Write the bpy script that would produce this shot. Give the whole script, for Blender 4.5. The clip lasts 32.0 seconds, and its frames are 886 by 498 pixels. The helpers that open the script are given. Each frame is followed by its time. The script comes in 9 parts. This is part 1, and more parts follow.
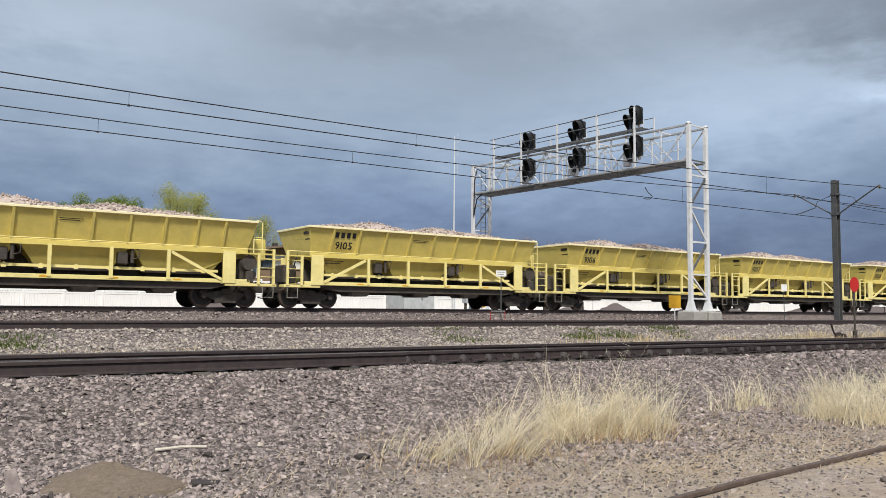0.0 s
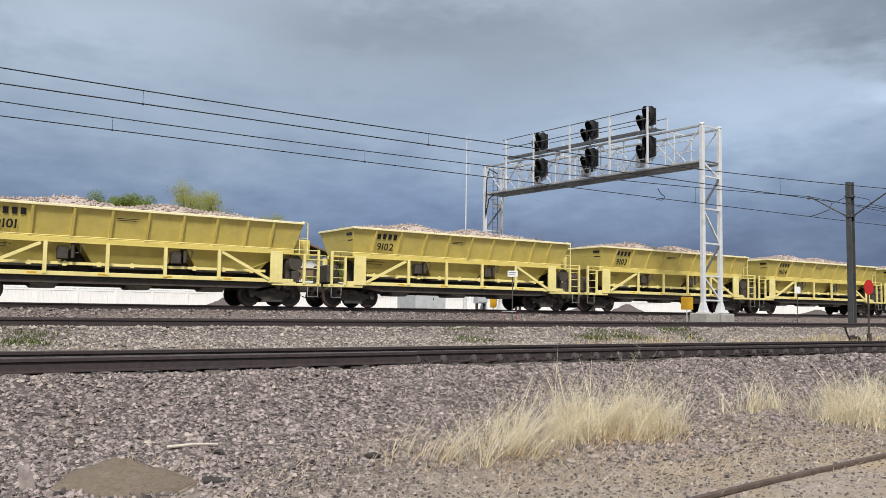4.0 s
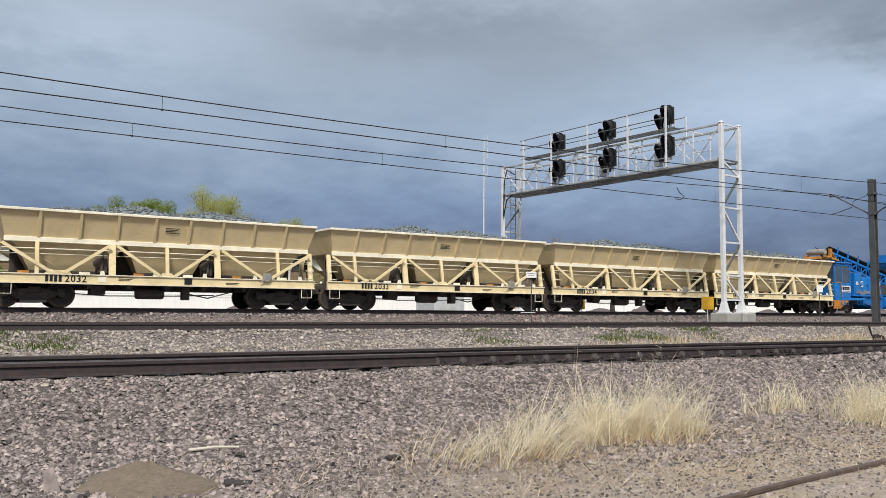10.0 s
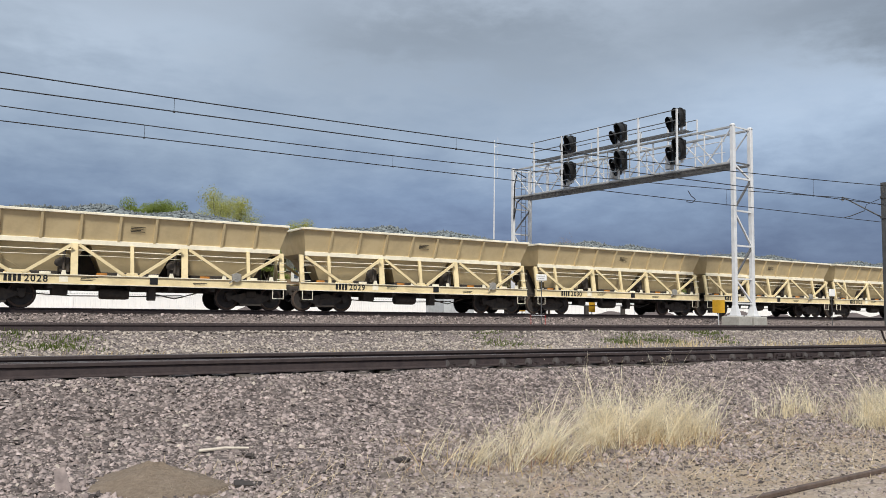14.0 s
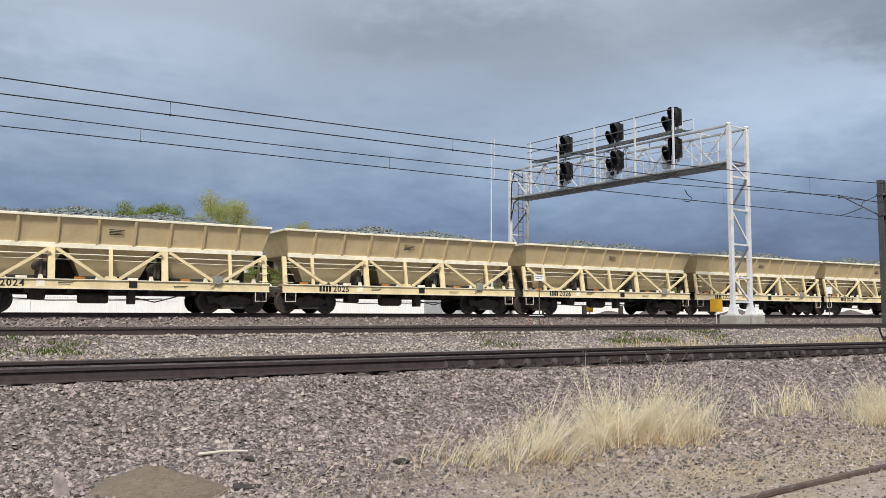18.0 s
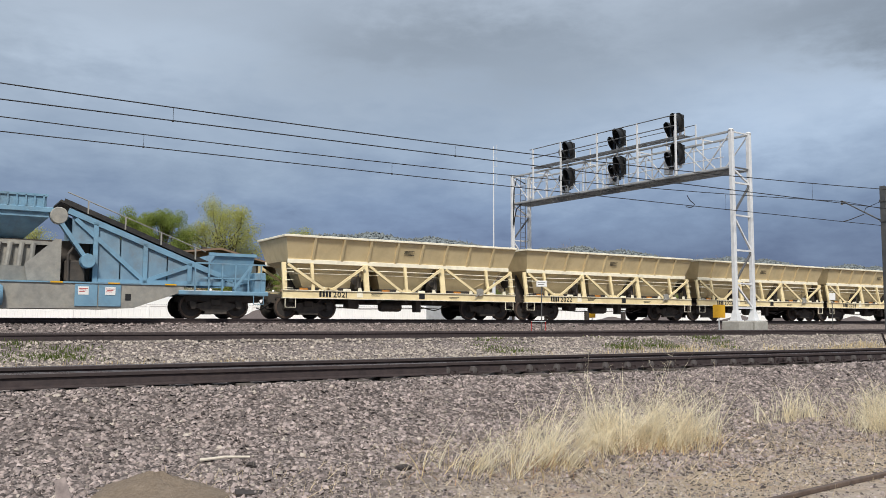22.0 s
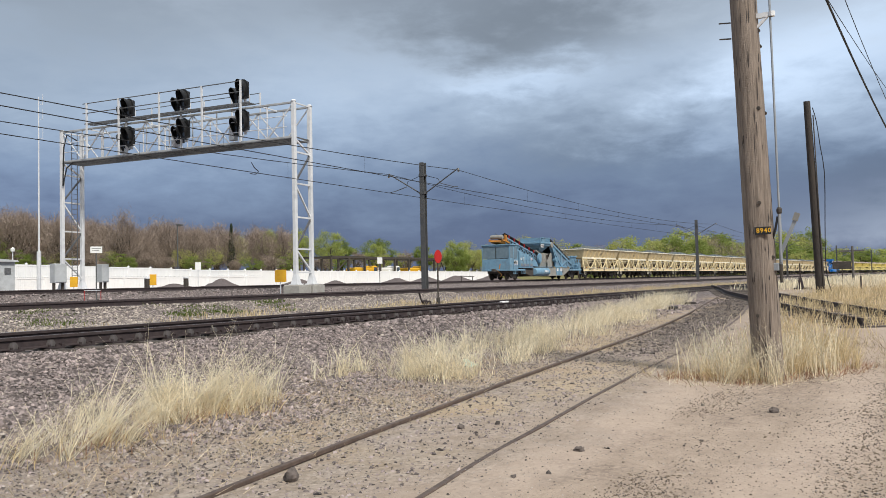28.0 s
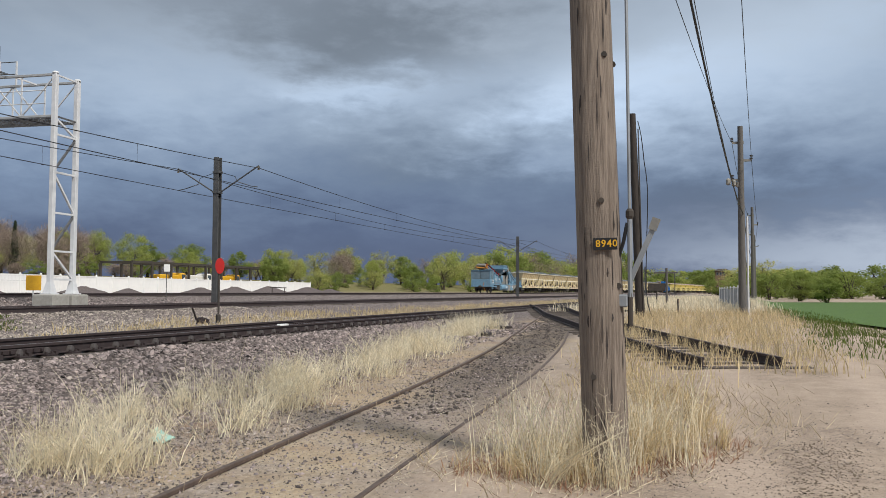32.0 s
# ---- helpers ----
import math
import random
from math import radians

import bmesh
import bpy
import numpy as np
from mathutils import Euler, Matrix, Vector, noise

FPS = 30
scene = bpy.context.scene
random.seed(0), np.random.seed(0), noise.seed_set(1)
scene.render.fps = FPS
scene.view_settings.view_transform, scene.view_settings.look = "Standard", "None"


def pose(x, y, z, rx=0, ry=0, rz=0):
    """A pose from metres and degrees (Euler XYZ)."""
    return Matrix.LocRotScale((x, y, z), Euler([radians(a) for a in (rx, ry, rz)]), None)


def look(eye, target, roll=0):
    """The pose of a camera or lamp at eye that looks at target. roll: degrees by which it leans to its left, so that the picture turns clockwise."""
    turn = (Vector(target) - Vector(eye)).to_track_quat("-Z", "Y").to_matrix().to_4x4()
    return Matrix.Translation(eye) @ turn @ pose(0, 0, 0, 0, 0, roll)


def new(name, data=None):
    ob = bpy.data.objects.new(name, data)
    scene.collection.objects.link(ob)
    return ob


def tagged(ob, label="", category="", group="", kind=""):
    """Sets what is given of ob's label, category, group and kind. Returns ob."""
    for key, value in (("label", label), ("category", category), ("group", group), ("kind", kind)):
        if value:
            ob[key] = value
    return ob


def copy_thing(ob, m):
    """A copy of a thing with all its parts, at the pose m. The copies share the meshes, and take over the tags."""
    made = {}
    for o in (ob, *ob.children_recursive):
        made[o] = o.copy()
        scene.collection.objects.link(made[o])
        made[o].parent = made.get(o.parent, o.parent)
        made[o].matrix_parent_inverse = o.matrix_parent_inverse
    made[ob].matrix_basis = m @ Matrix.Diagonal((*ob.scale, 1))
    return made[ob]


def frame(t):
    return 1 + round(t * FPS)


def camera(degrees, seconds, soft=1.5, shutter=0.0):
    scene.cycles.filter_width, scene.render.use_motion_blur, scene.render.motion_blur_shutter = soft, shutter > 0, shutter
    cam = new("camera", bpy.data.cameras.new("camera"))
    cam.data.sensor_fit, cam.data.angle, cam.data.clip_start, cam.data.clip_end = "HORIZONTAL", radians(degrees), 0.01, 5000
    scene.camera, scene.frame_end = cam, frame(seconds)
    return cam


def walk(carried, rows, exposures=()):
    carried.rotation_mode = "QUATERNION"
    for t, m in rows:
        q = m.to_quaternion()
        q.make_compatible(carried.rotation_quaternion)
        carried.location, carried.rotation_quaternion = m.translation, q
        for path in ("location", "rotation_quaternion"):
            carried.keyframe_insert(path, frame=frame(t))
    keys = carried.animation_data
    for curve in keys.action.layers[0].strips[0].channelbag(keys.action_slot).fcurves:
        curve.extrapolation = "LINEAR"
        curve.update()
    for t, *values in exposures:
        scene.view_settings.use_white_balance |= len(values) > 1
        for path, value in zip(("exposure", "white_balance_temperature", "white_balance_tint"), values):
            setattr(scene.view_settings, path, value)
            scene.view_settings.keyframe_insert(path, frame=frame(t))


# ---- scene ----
# World: x runs along the railway (the way the train goes), y away from the camera, z up; dirt road at z = 0.
cam = camera(56.67, 32.0, soft=0.6)
PATH = [
    (0, 0, 0, 1.6, 94.21, -0.44, -32.03),
    (0.5, 0, 0, 1.6, 94.41, -0.43, -31.93),
    (1, 0, 0, 1.6, 94.47, -0.24, -31.97),
    (1.5, 0, 0, 1.6, 94.53, -0.48, -32.12),
    (2, 0, 0, 1.6, 94.28, -0.32, -31.96),
    (2.5, 0, 0, 1.6, 93.96, -0.56, -31.87),
    (4.5, 0, 0, 1.6, 94.34, -0.67, -30.94),
    (5, 0, 0, 1.6, 94.50, -0.07, -30.19),
    (5.5, 0, 0, 1.6, 94.81, -0.88, -29.55),
    (6, 0, 0, 1.6, 94.35, -0.28, -30.50),
    (6.5, 0, 0, 1.6, 93.91, 0.13, -30.64),
    (7, 0, 0, 1.6, 94.19, 0.20, -30.53),
    (7.5, 0, 0, 1.6, 94.14, 0.12, -30.73),
    (8, 0, 0, 1.6, 94.15, 0.12, -30.92),
    (8.5, 0, 0, 1.6, 94.04, 0.14, -30.77),
    (9, 0, 0, 1.6, 94.26, -0.02, -30.34),
    (9.5, 0, 0, 1.6, 94.29, -0.24, -30.21),
    (10, 0, 0, 1.6, 94.30, -0.41, -29.94),
    (10.5, 0, 0, 1.6, 94.53, -0.38, -29.83),
    (11, 0, 0, 1.6, 94.66, -0.35, -30.09),
    (11.5, 0, 0, 1.6, 94.66, -0.36, -30.12),
    (12, 0, 0, 1.6, 94.62, -0.58, -29.83),
    (12.5, 0, 0, 1.6, 94.43, -0.60, -29.54),
    (13, 0, 0, 1.6, 94.36, -0.66, -29.45),
    (13.5, 0, 0, 1.6, 94.43, -0.76, -29.25),
    (15.5, 0, 0, 1.6, 94.48, -0.19, -29.33),
    (16, 0, 0, 1.6, 94.63, -0.20, -29.08),
    (16.5, 0, 0, 1.6, 94.71, -0.20, -29.24),
    (17, 0, 0, 1.6, 94.71, -0.15, -29.54),
    (17.5, 0, 0, 1.6, 94.77, -0.19, -29.37),
    (18, 0, 0, 1.6, 94.53, -0.16, -29.39),
    (18.5, 0, 0, 1.6, 94.63, -0.29, -29.17),
    (19, 0, 0, 1.6, 94.73, -0.41, -28.91),
    (19.5, 0, 0, 1.6, 94.83, -0.16, -28.53),
    (20, 0, 0, 1.6, 94.69, -0.29, -28.67),
    (20.5, 0, 0, 1.6, 94.63, -0.08, -28.69),
    (21, 0, 0, 1.6, 94.37, -0.24, -29.13),
    (21.5, 0, 0, 1.6, 94.64, -0.26, -29.29),
    (22, 0, 0, 1.6, 94.93, -0.21, -29.23),
    (22.5, 0, 0, 1.6, 94.92, -0.04, -29.30),
    (23, 0, 0, 1.6, 94.69, -0.39, -30.74),
    (23.5, 0, 0, 1.6, 94.39, 0.17, -32.27),
    (24, 0, 0, 1.6, 94.44, 0.16, -34.80),
    (24.5, 0, 0, 1.6, 93.84, 0.44, -41.55),
    (25, 0, 0, 1.6, 93.04, 0.88, -48.44),
    (25.5, 0, 0, 1.6, 92.11, 1.02, -53.99),
    (26, 0, 0, 1.6, 91.84, 0.87, -57.38),
    (26.5, 0, 0, 1.6, 91.89, 1.08, -58.77),
    (28.5, 0, 0, 1.6, 92.38, 1.26, -59.02),
    (29, 0, 0, 1.6, 92.48, 1.17, -59.45),
    (29.5, 0, 0, 1.6, 92.24, 1.05, -60.13),
    (30, 0, 0, 1.6, 92.09, 1.35, -60.77),
    (30.5, 0, 0, 1.6, 92.61, 1.05, -61.6),
    (31, 2.3, 0.52, 1.69, 92.54, 0.35, -63.15),
    (31.5, 4.2, 0.95, 1.76, 92.55, -0.1, -63.8),
    (32, 4.6, 1.02, 1.78, 92.95, -0.2, -70.9),
]

walk(cam, [(t, pose(x, y, z, rx, ry, rz)) for t, x, y, z, rx, ry, rz in PATH],
     exposures=[(0, 0.12), (30.5, 0.12), (31.2, 0.0), (32, -0.08)])

# ---- light: a stormy overcast sky, with bright thin cloud behind the camera ----
SUN_ELEV, SUN_AZ = 48.0, -118.0   # degrees; azimuth of the sun seen from the place, from +x towards +y


def build_world():
    """Storm sky: a slate-blue curtain low down, grey cloud above, and a few large lighter and darker cloud masses."""
    w = bpy.data.worlds.new("storm_sky")
    scene.world = w
    w.use_nodes = True
    nt = w.node_tree
    nt.nodes.clear()
    N, L = nt.nodes.new, nt.links.new
    out, bg = N("ShaderNodeOutputWorld"), N("ShaderNodeBackground")
    tc = N("ShaderNodeTexCoord")

    def op(kind, a, b=None, c=None):
        x = N("ShaderNodeMath"); x.operation = kind
        for k, v in enumerate((a, b, c)):
            if v is None: continue
            if isinstance(v, (int, float)): x.inputs[k].default_value = v
            else: L(v, x.inputs[k])
        return x.outputs[0]

    def noise_node(scale, detail, off, stretch, rough=0.5):
        mp = N("ShaderNodeMapping"); mp.inputs["Location"].default_value = off; mp.inputs["Scale"].default_value = (1, 1, stretch)
        L(tc.outputs["Generated"], mp.inputs[0])
        n = N("ShaderNodeTexNoise")
        n.inputs["Scale"].default_value, n.inputs["Detail"].default_value, n.inputs["Roughness"].default_value = scale, detail, rough
        n.inputs["Distortion"].default_value = 0.25
        L(mp.outputs[0], n.inputs["Vector"])
        return op("SUBTRACT", n.outputs["Fac"], 0.5)

    sep = N("ShaderNodeSeparateXYZ"); L(tc.outputs["Generated"], sep.inputs[0])
    deg = 180 / math.pi
    el = op("MULTIPLY", op("ARCSINE", sep.outputs["Z"]), deg)
    th = op("MULTIPLY", op("ARCTAN2", sep.outputs["Y"], sep.outputs["X"]), deg)
    az = op("SUBTRACT", 58.0, th)          # clockwise from the camera's first heading
    n1, n2, n3 = noise_node(5.0, 5, (0.3, 0.7, 0), 2.6), noise_node(9.0, 6, (5, 2, 1), 2.8, 0.55), noise_node(26.0, 5, (1, 8, 2), 2.6, 0.6)
    el_w = op("ADD", el, op("ADD", op("MULTIPLY", n1, 4.5), op("MULTIPLY_ADD", n2, 4.0, op("MULTIPLY", n3, 2.6))))
    az_w = op("ADD", az, op("ADD", op("MULTIPLY", n2, 13.0), op("MULTIPLY_ADD", n1, 9.0, op("MULTIPLY", n3, 6.0))))
    ramp = N("ShaderNodeValToRGB")
    els = ramp.color_ramp.elements
    stops = [(0.0, (0.079, 0.110, 0.212)), (3.5, (0.092, 0.128, 0.232)), (7.5, (0.172, 0.234, 0.352)), (11.5, (0.282, 0.357, 0.466)), (17, (0.345, 0.412, 0.500)), (30, (0.40, 0.455, 0.53)), (60, (0.50, 0.55, 0.60))]
    els[0].position, els[0].color = 0, (*stops[0][1], 1)
    els[1].position, els[1].color = 1, (*stops[-1][1], 1)
    for p, c in stops[1:-1]:
        e = els.new(p / 60); e.color = (*c, 1)
    L(op("DIVIDE", el_w, 60.0), ramp.inputs[0])
    # cloud masses: azimuth, elevation, half widths in degrees, stops lighter or darker
    total = op("ADD", op("MULTIPLY", n2, 0.26), op("MULTIPLY", n3, 0.16))
    for a0, e0, sa, se, amp in CLOUDS:
        x = op("DIVIDE", op("SUBTRACT", az_w, a0), sa)
        y = op("DIVIDE", op("SUBTRACT", el_w, e0), se)
        g = op("POWER", 2.718, op("MULTIPLY", op("ADD", op("MULTIPLY", x, x), op("MULTIPLY", y, y)), -1.0))
        total = op("MULTIPLY_ADD", g, amp, total)
    gain = op("POWER", 2.0, total)
    tint = N("ShaderNodeVectorMath"); tint.operation = "SCALE"
    L(ramp.outputs[0], tint.inputs[0]); L(gain, tint.inputs["Scale"])
    # pale clear strip low down under the cloud's edge
    x = op("DIVIDE", op("SUBTRACT", az_w, 68.0), 15.0)
    y = op("DIVIDE", op("SUBTRACT", el_w, 2.4), 2.4)
    strip = op("POWER", 2.718, op("MULTIPLY", op("ADD", op("MULTIPLY", x, x), op("MULTIPLY", y, y)), -1.0))
    pale = N("ShaderNodeMix"); pale.data_type = "RGBA"
    L(strip, pale.inputs[0]); L(tint.outputs[0], pale.inputs[6]); pale.inputs[7].default_value = (0.43, 0.50, 0.62, 1)
    # daylight above the cloud
    sky = N("ShaderNodeTexSky"); sky.sky_type = "NISHITA"; sky.sun_disc = False
    sky.sun_elevation, sky.sun_rotation = radians(SUN_ELEV), radians(90 - SUN_AZ)
    sm = N("ShaderNodeVectorMath"); sm.operation = "SCALE"; sm.inputs["Scale"].default_value = 0.006
    L(sky.outputs[0], sm.inputs[0])
    tot = N("ShaderNodeVectorMath"); L(pale.outputs[2], tot.inputs[0]); L(sm.outputs[0], tot.inputs[1])
    L(tot.outputs[0], bg.inputs[0]); bg.inputs[1].default_value = SKY_STRENGTH
    L(bg.outputs[0], out.inputs[0])


CLOUDS = [(20, 13.0, 12, 4.2, 0.40), (-4, 19.2, 9, 2.4, -0.40), (-24, 17.5, 8, 3, 0.22), (28, 19.2, 12, 2.6, -0.62), (-4, 6.5, 14, 3.5, 0.22), (8, 10, 10, 3, 0.15),
          (35, 17.2, 8, 1.9, -0.6), (33, 13.6, 6, 1.3, 0.6), (6, 17, 9, 2.6, -0.25), (38, 8.8, 8, 2.2, -0.35), (50, 13.8, 8, 2.8, 0.75), (46, 9.6, 5, 1.0, 0.25), (57, 6.0, 8, 2.0, -0.45), (62, 15, 10, 5, 0.55)]
SKY_STRENGTH = 1.0
build_world()
sun = bpy.data.lights.new("sun", "SUN")
sun.energy, sun.angle, sun.color = 3.8, radians(9), (1.0, 0.955, 0.88)
sun_ob = new("sun", sun)
sun_ob.matrix_world = look((60 * math.cos(radians(SUN_AZ)), 60 * math.sin(radians(SUN_AZ)), 60 * math.tan(radians(SUN_ELEV))), (0, 0, 0))

# ---- materials ----
def mat(name, col, col2=None, scale=6.0, rough=0.6, metal=0.0, bump=0.0, bump_scale=40.0, dirt=None, dirt_amt=0.35, dirt_scale=1.3,
        spread=(0.35, 0.65), rand=0.0, island=0.0, stretch=(1, 1, 1), world=False, spec=0.4):
    """Two colours mixed by fine noise, stains at a larger scale, relief, and a slight change from piece to piece."""
    m = bpy.data.materials.new(name)
    m.use_nodes = True
    nt = m.node_tree
    N, L = nt.nodes.new, nt.links.new
    b = nt.nodes["Principled BSDF"]
    b.inputs["Roughness"].default_value, b.inputs["Metallic"].default_value = rough, metal
    b.inputs["Specular IOR Level"].default_value = spec
    geo = N("ShaderNodeNewGeometry")
    tc = N("ShaderNodeTexCoord")
    src = geo.outputs["Position"] if world else tc.outputs["Object"]
    mp = N("ShaderNodeMapping"); mp.inputs["Scale"].default_value = stretch
    L(src, mp.inputs[0])

    def noise_tex(sc, det=5, rg=0.6):
        n = N("ShaderNodeTexNoise")
        n.inputs["Scale"].default_value, n.inputs["Detail"].default_value, n.inputs["Roughness"].default_value = sc, det, rg
        L(mp.outputs[0], n.inputs["Vector"])
        return n.outputs["Fac"]

    def mixc(fac, a, c):
        x = N("ShaderNodeMix"); x.data_type = "RGBA"
        if isinstance(fac, float): x.inputs[0].default_value = fac
        else: L(fac, x.inputs[0])
        for k, v in ((6, a), (7, c)):
            if isinstance(v, tuple): x.inputs[k].default_value = (*v, 1)
            else: L(v, x.inputs[k])
        return x.outputs[2]

    def rng(v, a, c, lo=0.0, hi=1.0):
        r = N("ShaderNodeMapRange")
        for k, q in ((1, a), (2, c), (3, lo), (4, hi)): r.inputs[k].default_value = q
        L(v, r.inputs[0])
        return r.outputs[0]

    c = mixc(rng(noise_tex(scale), *spread), col, col2 or tuple(k * 0.82 for k in col))
    if dirt:
        c = mixc(rng(noise_tex(dirt_scale, 6, 0.7), 0.48, 0.75, 0.0, dirt_amt), c, dirt)
    if rand or island:
        hsv = N("ShaderNodeHueSaturation")
        info = N("ShaderNodeObjectInfo").outputs["Random"] if rand else geo.outputs["Random Per Island"]
        amt = rand or island
        L(rng(info, 0, 1, 1 - amt, 1 + amt), hsv.inputs["Value"])
        L(c, hsv.inputs["Color"])
        c = hsv.outputs[0]
    L(c, b.inputs["Base Color"])
    if bump:
        bp = N("ShaderNodeBump"); bp.inputs["Strength"].default_value, bp.inputs["Distance"].default_value = bump, 0.02
        L(noise_tex(bump_scale, 6, 0.65), bp.inputs["Height"])
        L(bp.outputs[0], b.inputs["Normal"])
    rr = rng(noise_tex(scale * 1.7), 0.3, 0.7, max(0.05, rough - 0.12), min(1, rough + 0.12))
    L(rr, b.inputs["Roughness"])
    return m


MAT = {}


def setup_materials():
    M = MAT
    rust = (0.16, 0.09, 0.05)
    M["yellow"] = mat("yellow_paint", (0.71, 0.585, 0.17), (0.65, 0.53, 0.145), 3.0, 0.5, dirt=(0.33, 0.27, 0.12), dirt_amt=0.35, bump=0.05, rand=0.03)
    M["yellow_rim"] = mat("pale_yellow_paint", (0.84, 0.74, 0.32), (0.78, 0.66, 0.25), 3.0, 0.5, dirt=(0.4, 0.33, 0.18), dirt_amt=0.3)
    # palest yellow for the rims: their highlight is put into the colour
    M["yellow_top"] = mat("highlit_yellow_paint", (0.90, 0.83, 0.52), (0.84, 0.76, 0.44), 3.0, 0.5, dirt=(0.5, 0.43, 0.28), dirt_amt=0.3)
    M["rod_grey"] = mat("dull_zinc_rod", (0.33, 0.35, 0.37), (0.27, 0.29, 0.31), 4.0, 0.5, 0.3)
    M["beige"] = mat("beige_paint", (0.645, 0.525, 0.315), (0.60, 0.48, 0.28), 2.5, 0.55, dirt=(0.30, 0.23, 0.14), dirt_amt=0.35, bump=0.05, rand=0.03)
    M["cream"] = mat("cream_paint", (0.80, 0.67, 0.40), (0.74, 0.61, 0.35), 2.5, 0.55, dirt=(0.36, 0.28, 0.17), dirt_amt=0.4, bump=0.04)
    M["cream_rim"] = mat("pale_cream_paint", (0.90, 0.84, 0.67), None, 2.5, 0.55, dirt=(0.4, 0.34, 0.22), dirt_amt=0.3)
    M["blue"] = mat("blue_paint", (0.005, 0.150, 0.48), (0.008, 0.185, 0.55), 3.0, 0.42, dirt=(0.06, 0.075, 0.11), dirt_amt=0.75, bump=0.05)
    M["pale_blue"] = mat("faded_blue_paint", (0.145, 0.275, 0.385), (0.18, 0.32, 0.43), 3.0, 0.55, dirt=(0.13, 0.14, 0.15), dirt_amt=0.75, bump=0.05)
    M["grey_steel"] = mat("dusty_grey_steel", (0.30, 0.29, 0.26), (0.22, 0.215, 0.2), 4.0, 0.7, dirt=(0.40, 0.36, 0.29), dirt_amt=0.6, bump=0.1)
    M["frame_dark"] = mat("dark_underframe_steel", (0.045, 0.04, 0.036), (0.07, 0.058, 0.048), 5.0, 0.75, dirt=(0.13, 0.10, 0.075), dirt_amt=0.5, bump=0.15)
    M["wheel"] = mat("worn_wheel_steel", (0.04, 0.037, 0.035), (0.065, 0.055, 0.048), 6.0, 0.6, 0.3, bump=0.1)
    M["wheel_rim"] = mat("brown_wheel_rim", (0.085, 0.06, 0.048), (0.12, 0.09, 0.07), 8.0, 0.5, 0.4)
    M["rubber"] = mat("black_rubber_belt", (0.016, 0.016, 0.017), (0.03, 0.029, 0.028), 5.0, 0.7, dirt=(0.09, 0.08, 0.07), dirt_amt=0.4)
    M["orange"] = mat("orange_paint", (0.56, 0.235, 0.03), (0.42, 0.16, 0.025), 4.0, 0.5, dirt=(0.14, 0.085, 0.05), dirt_amt=0.8)
    M["red"] = mat("red_paint", (0.46, 0.018, 0.016), (0.38, 0.016, 0.014), 5.0, 0.45)
    M["white"] = mat("white_sign_paint", (0.80, 0.80, 0.78), (0.74, 0.74, 0.72), 6.0, 0.5)
    M["black"] = mat("black_paint", (0.014, 0.014, 0.015), (0.022, 0.022, 0.022), 6.0, 0.45)
    M["dark_glass"] = mat("dark_tinted_window", (0.055, 0.075, 0.10), (0.08, 0.10, 0.13), 2.0, 0.12, spec=0.6)
    M["cab_glass"] = mat("pale_cab_window", (0.17, 0.235, 0.275), (0.13, 0.185, 0.225), 2.0, 0.15, spec=0.6)
    M["worn_primer"] = mat("bare_grey_primer", (0.23, 0.25, 0.29), (0.10, 0.17, 0.33), 7.0, 0.7)
    M["mark_white"] = mat("white_stencil_paint", (0.75, 0.77, 0.78), None, 8.0, 0.6)
    M["plate_amber"] = mat("amber_reflective_paint", (0.72, 0.40, 0.02), (0.62, 0.33, 0.02), 8.0, 0.5)
    M["galv"] = mat("galvanised_steel", (0.70, 0.71, 0.72), (0.60, 0.61, 0.63), 3.0, 0.55, 0.0, dirt=(0.33, 0.32, 0.30), dirt_amt=0.3, bump=0.05)
    M["galv_mid"] = mat("dull_galvanised_steel", (0.42, 0.43, 0.44), (0.33, 0.34, 0.35), 3.0, 0.55, 0.0, dirt=(0.2, 0.2, 0.19), dirt_amt=0.4)
    M["galv_dark"] = mat("weathered_galvanised_grating", (0.16, 0.165, 0.17), (0.11, 0.11, 0.115), 6.0, 0.6, 0.3)
    M["concrete"] = mat("concrete", (0.40, 0.385, 0.35), (0.33, 0.32, 0.29), 7.0, 0.85, bump=0.2, dirt=(0.2, 0.18, 0.15), dirt_amt=0.5)
    M["rail"] = mat("rusty_rail_side", (0.040, 0.030, 0.031), (0.062, 0.046, 0.045), 9.0, 0.7, 0.2, bump=0.15, dirt=(0.05, 0.04, 0.038), dirt_amt=0.6)
    M["rail_top"] = mat("polished_rail_head", (0.22, 0.20, 0.195), (0.15, 0.135, 0.13), 5.0, 0.45, 0.6)
    M["rail_clip"] = mat("worn_steel_clip", (0.17, 0.155, 0.15), (0.09, 0.078, 0.075), 9.0, 0.5, 0.3)
    M["rail_rust"] = mat("rusty_rail_head", (0.125, 0.092, 0.076), (0.08, 0.058, 0.048), 9.0, 0.7, 0.1, bump=0.15)
    M["rail_spur"] = mat("rust_brown_rail_side", (0.12, 0.085, 0.066), (0.075, 0.053, 0.043), 9.0, 0.8, 0.0, bump=0.2)
    M["clod"] = mat("dark_pebble", (0.135, 0.11, 0.096), (0.075, 0.062, 0.055), 9.0, 0.9, island=0.6)
    M["tie"] = mat("weathered_wood_tie", (0.075, 0.062, 0.055), (0.12, 0.10, 0.085), 4.0, 0.9, bump=0.5, rand=0.3, stretch=(14, 1.5, 14))
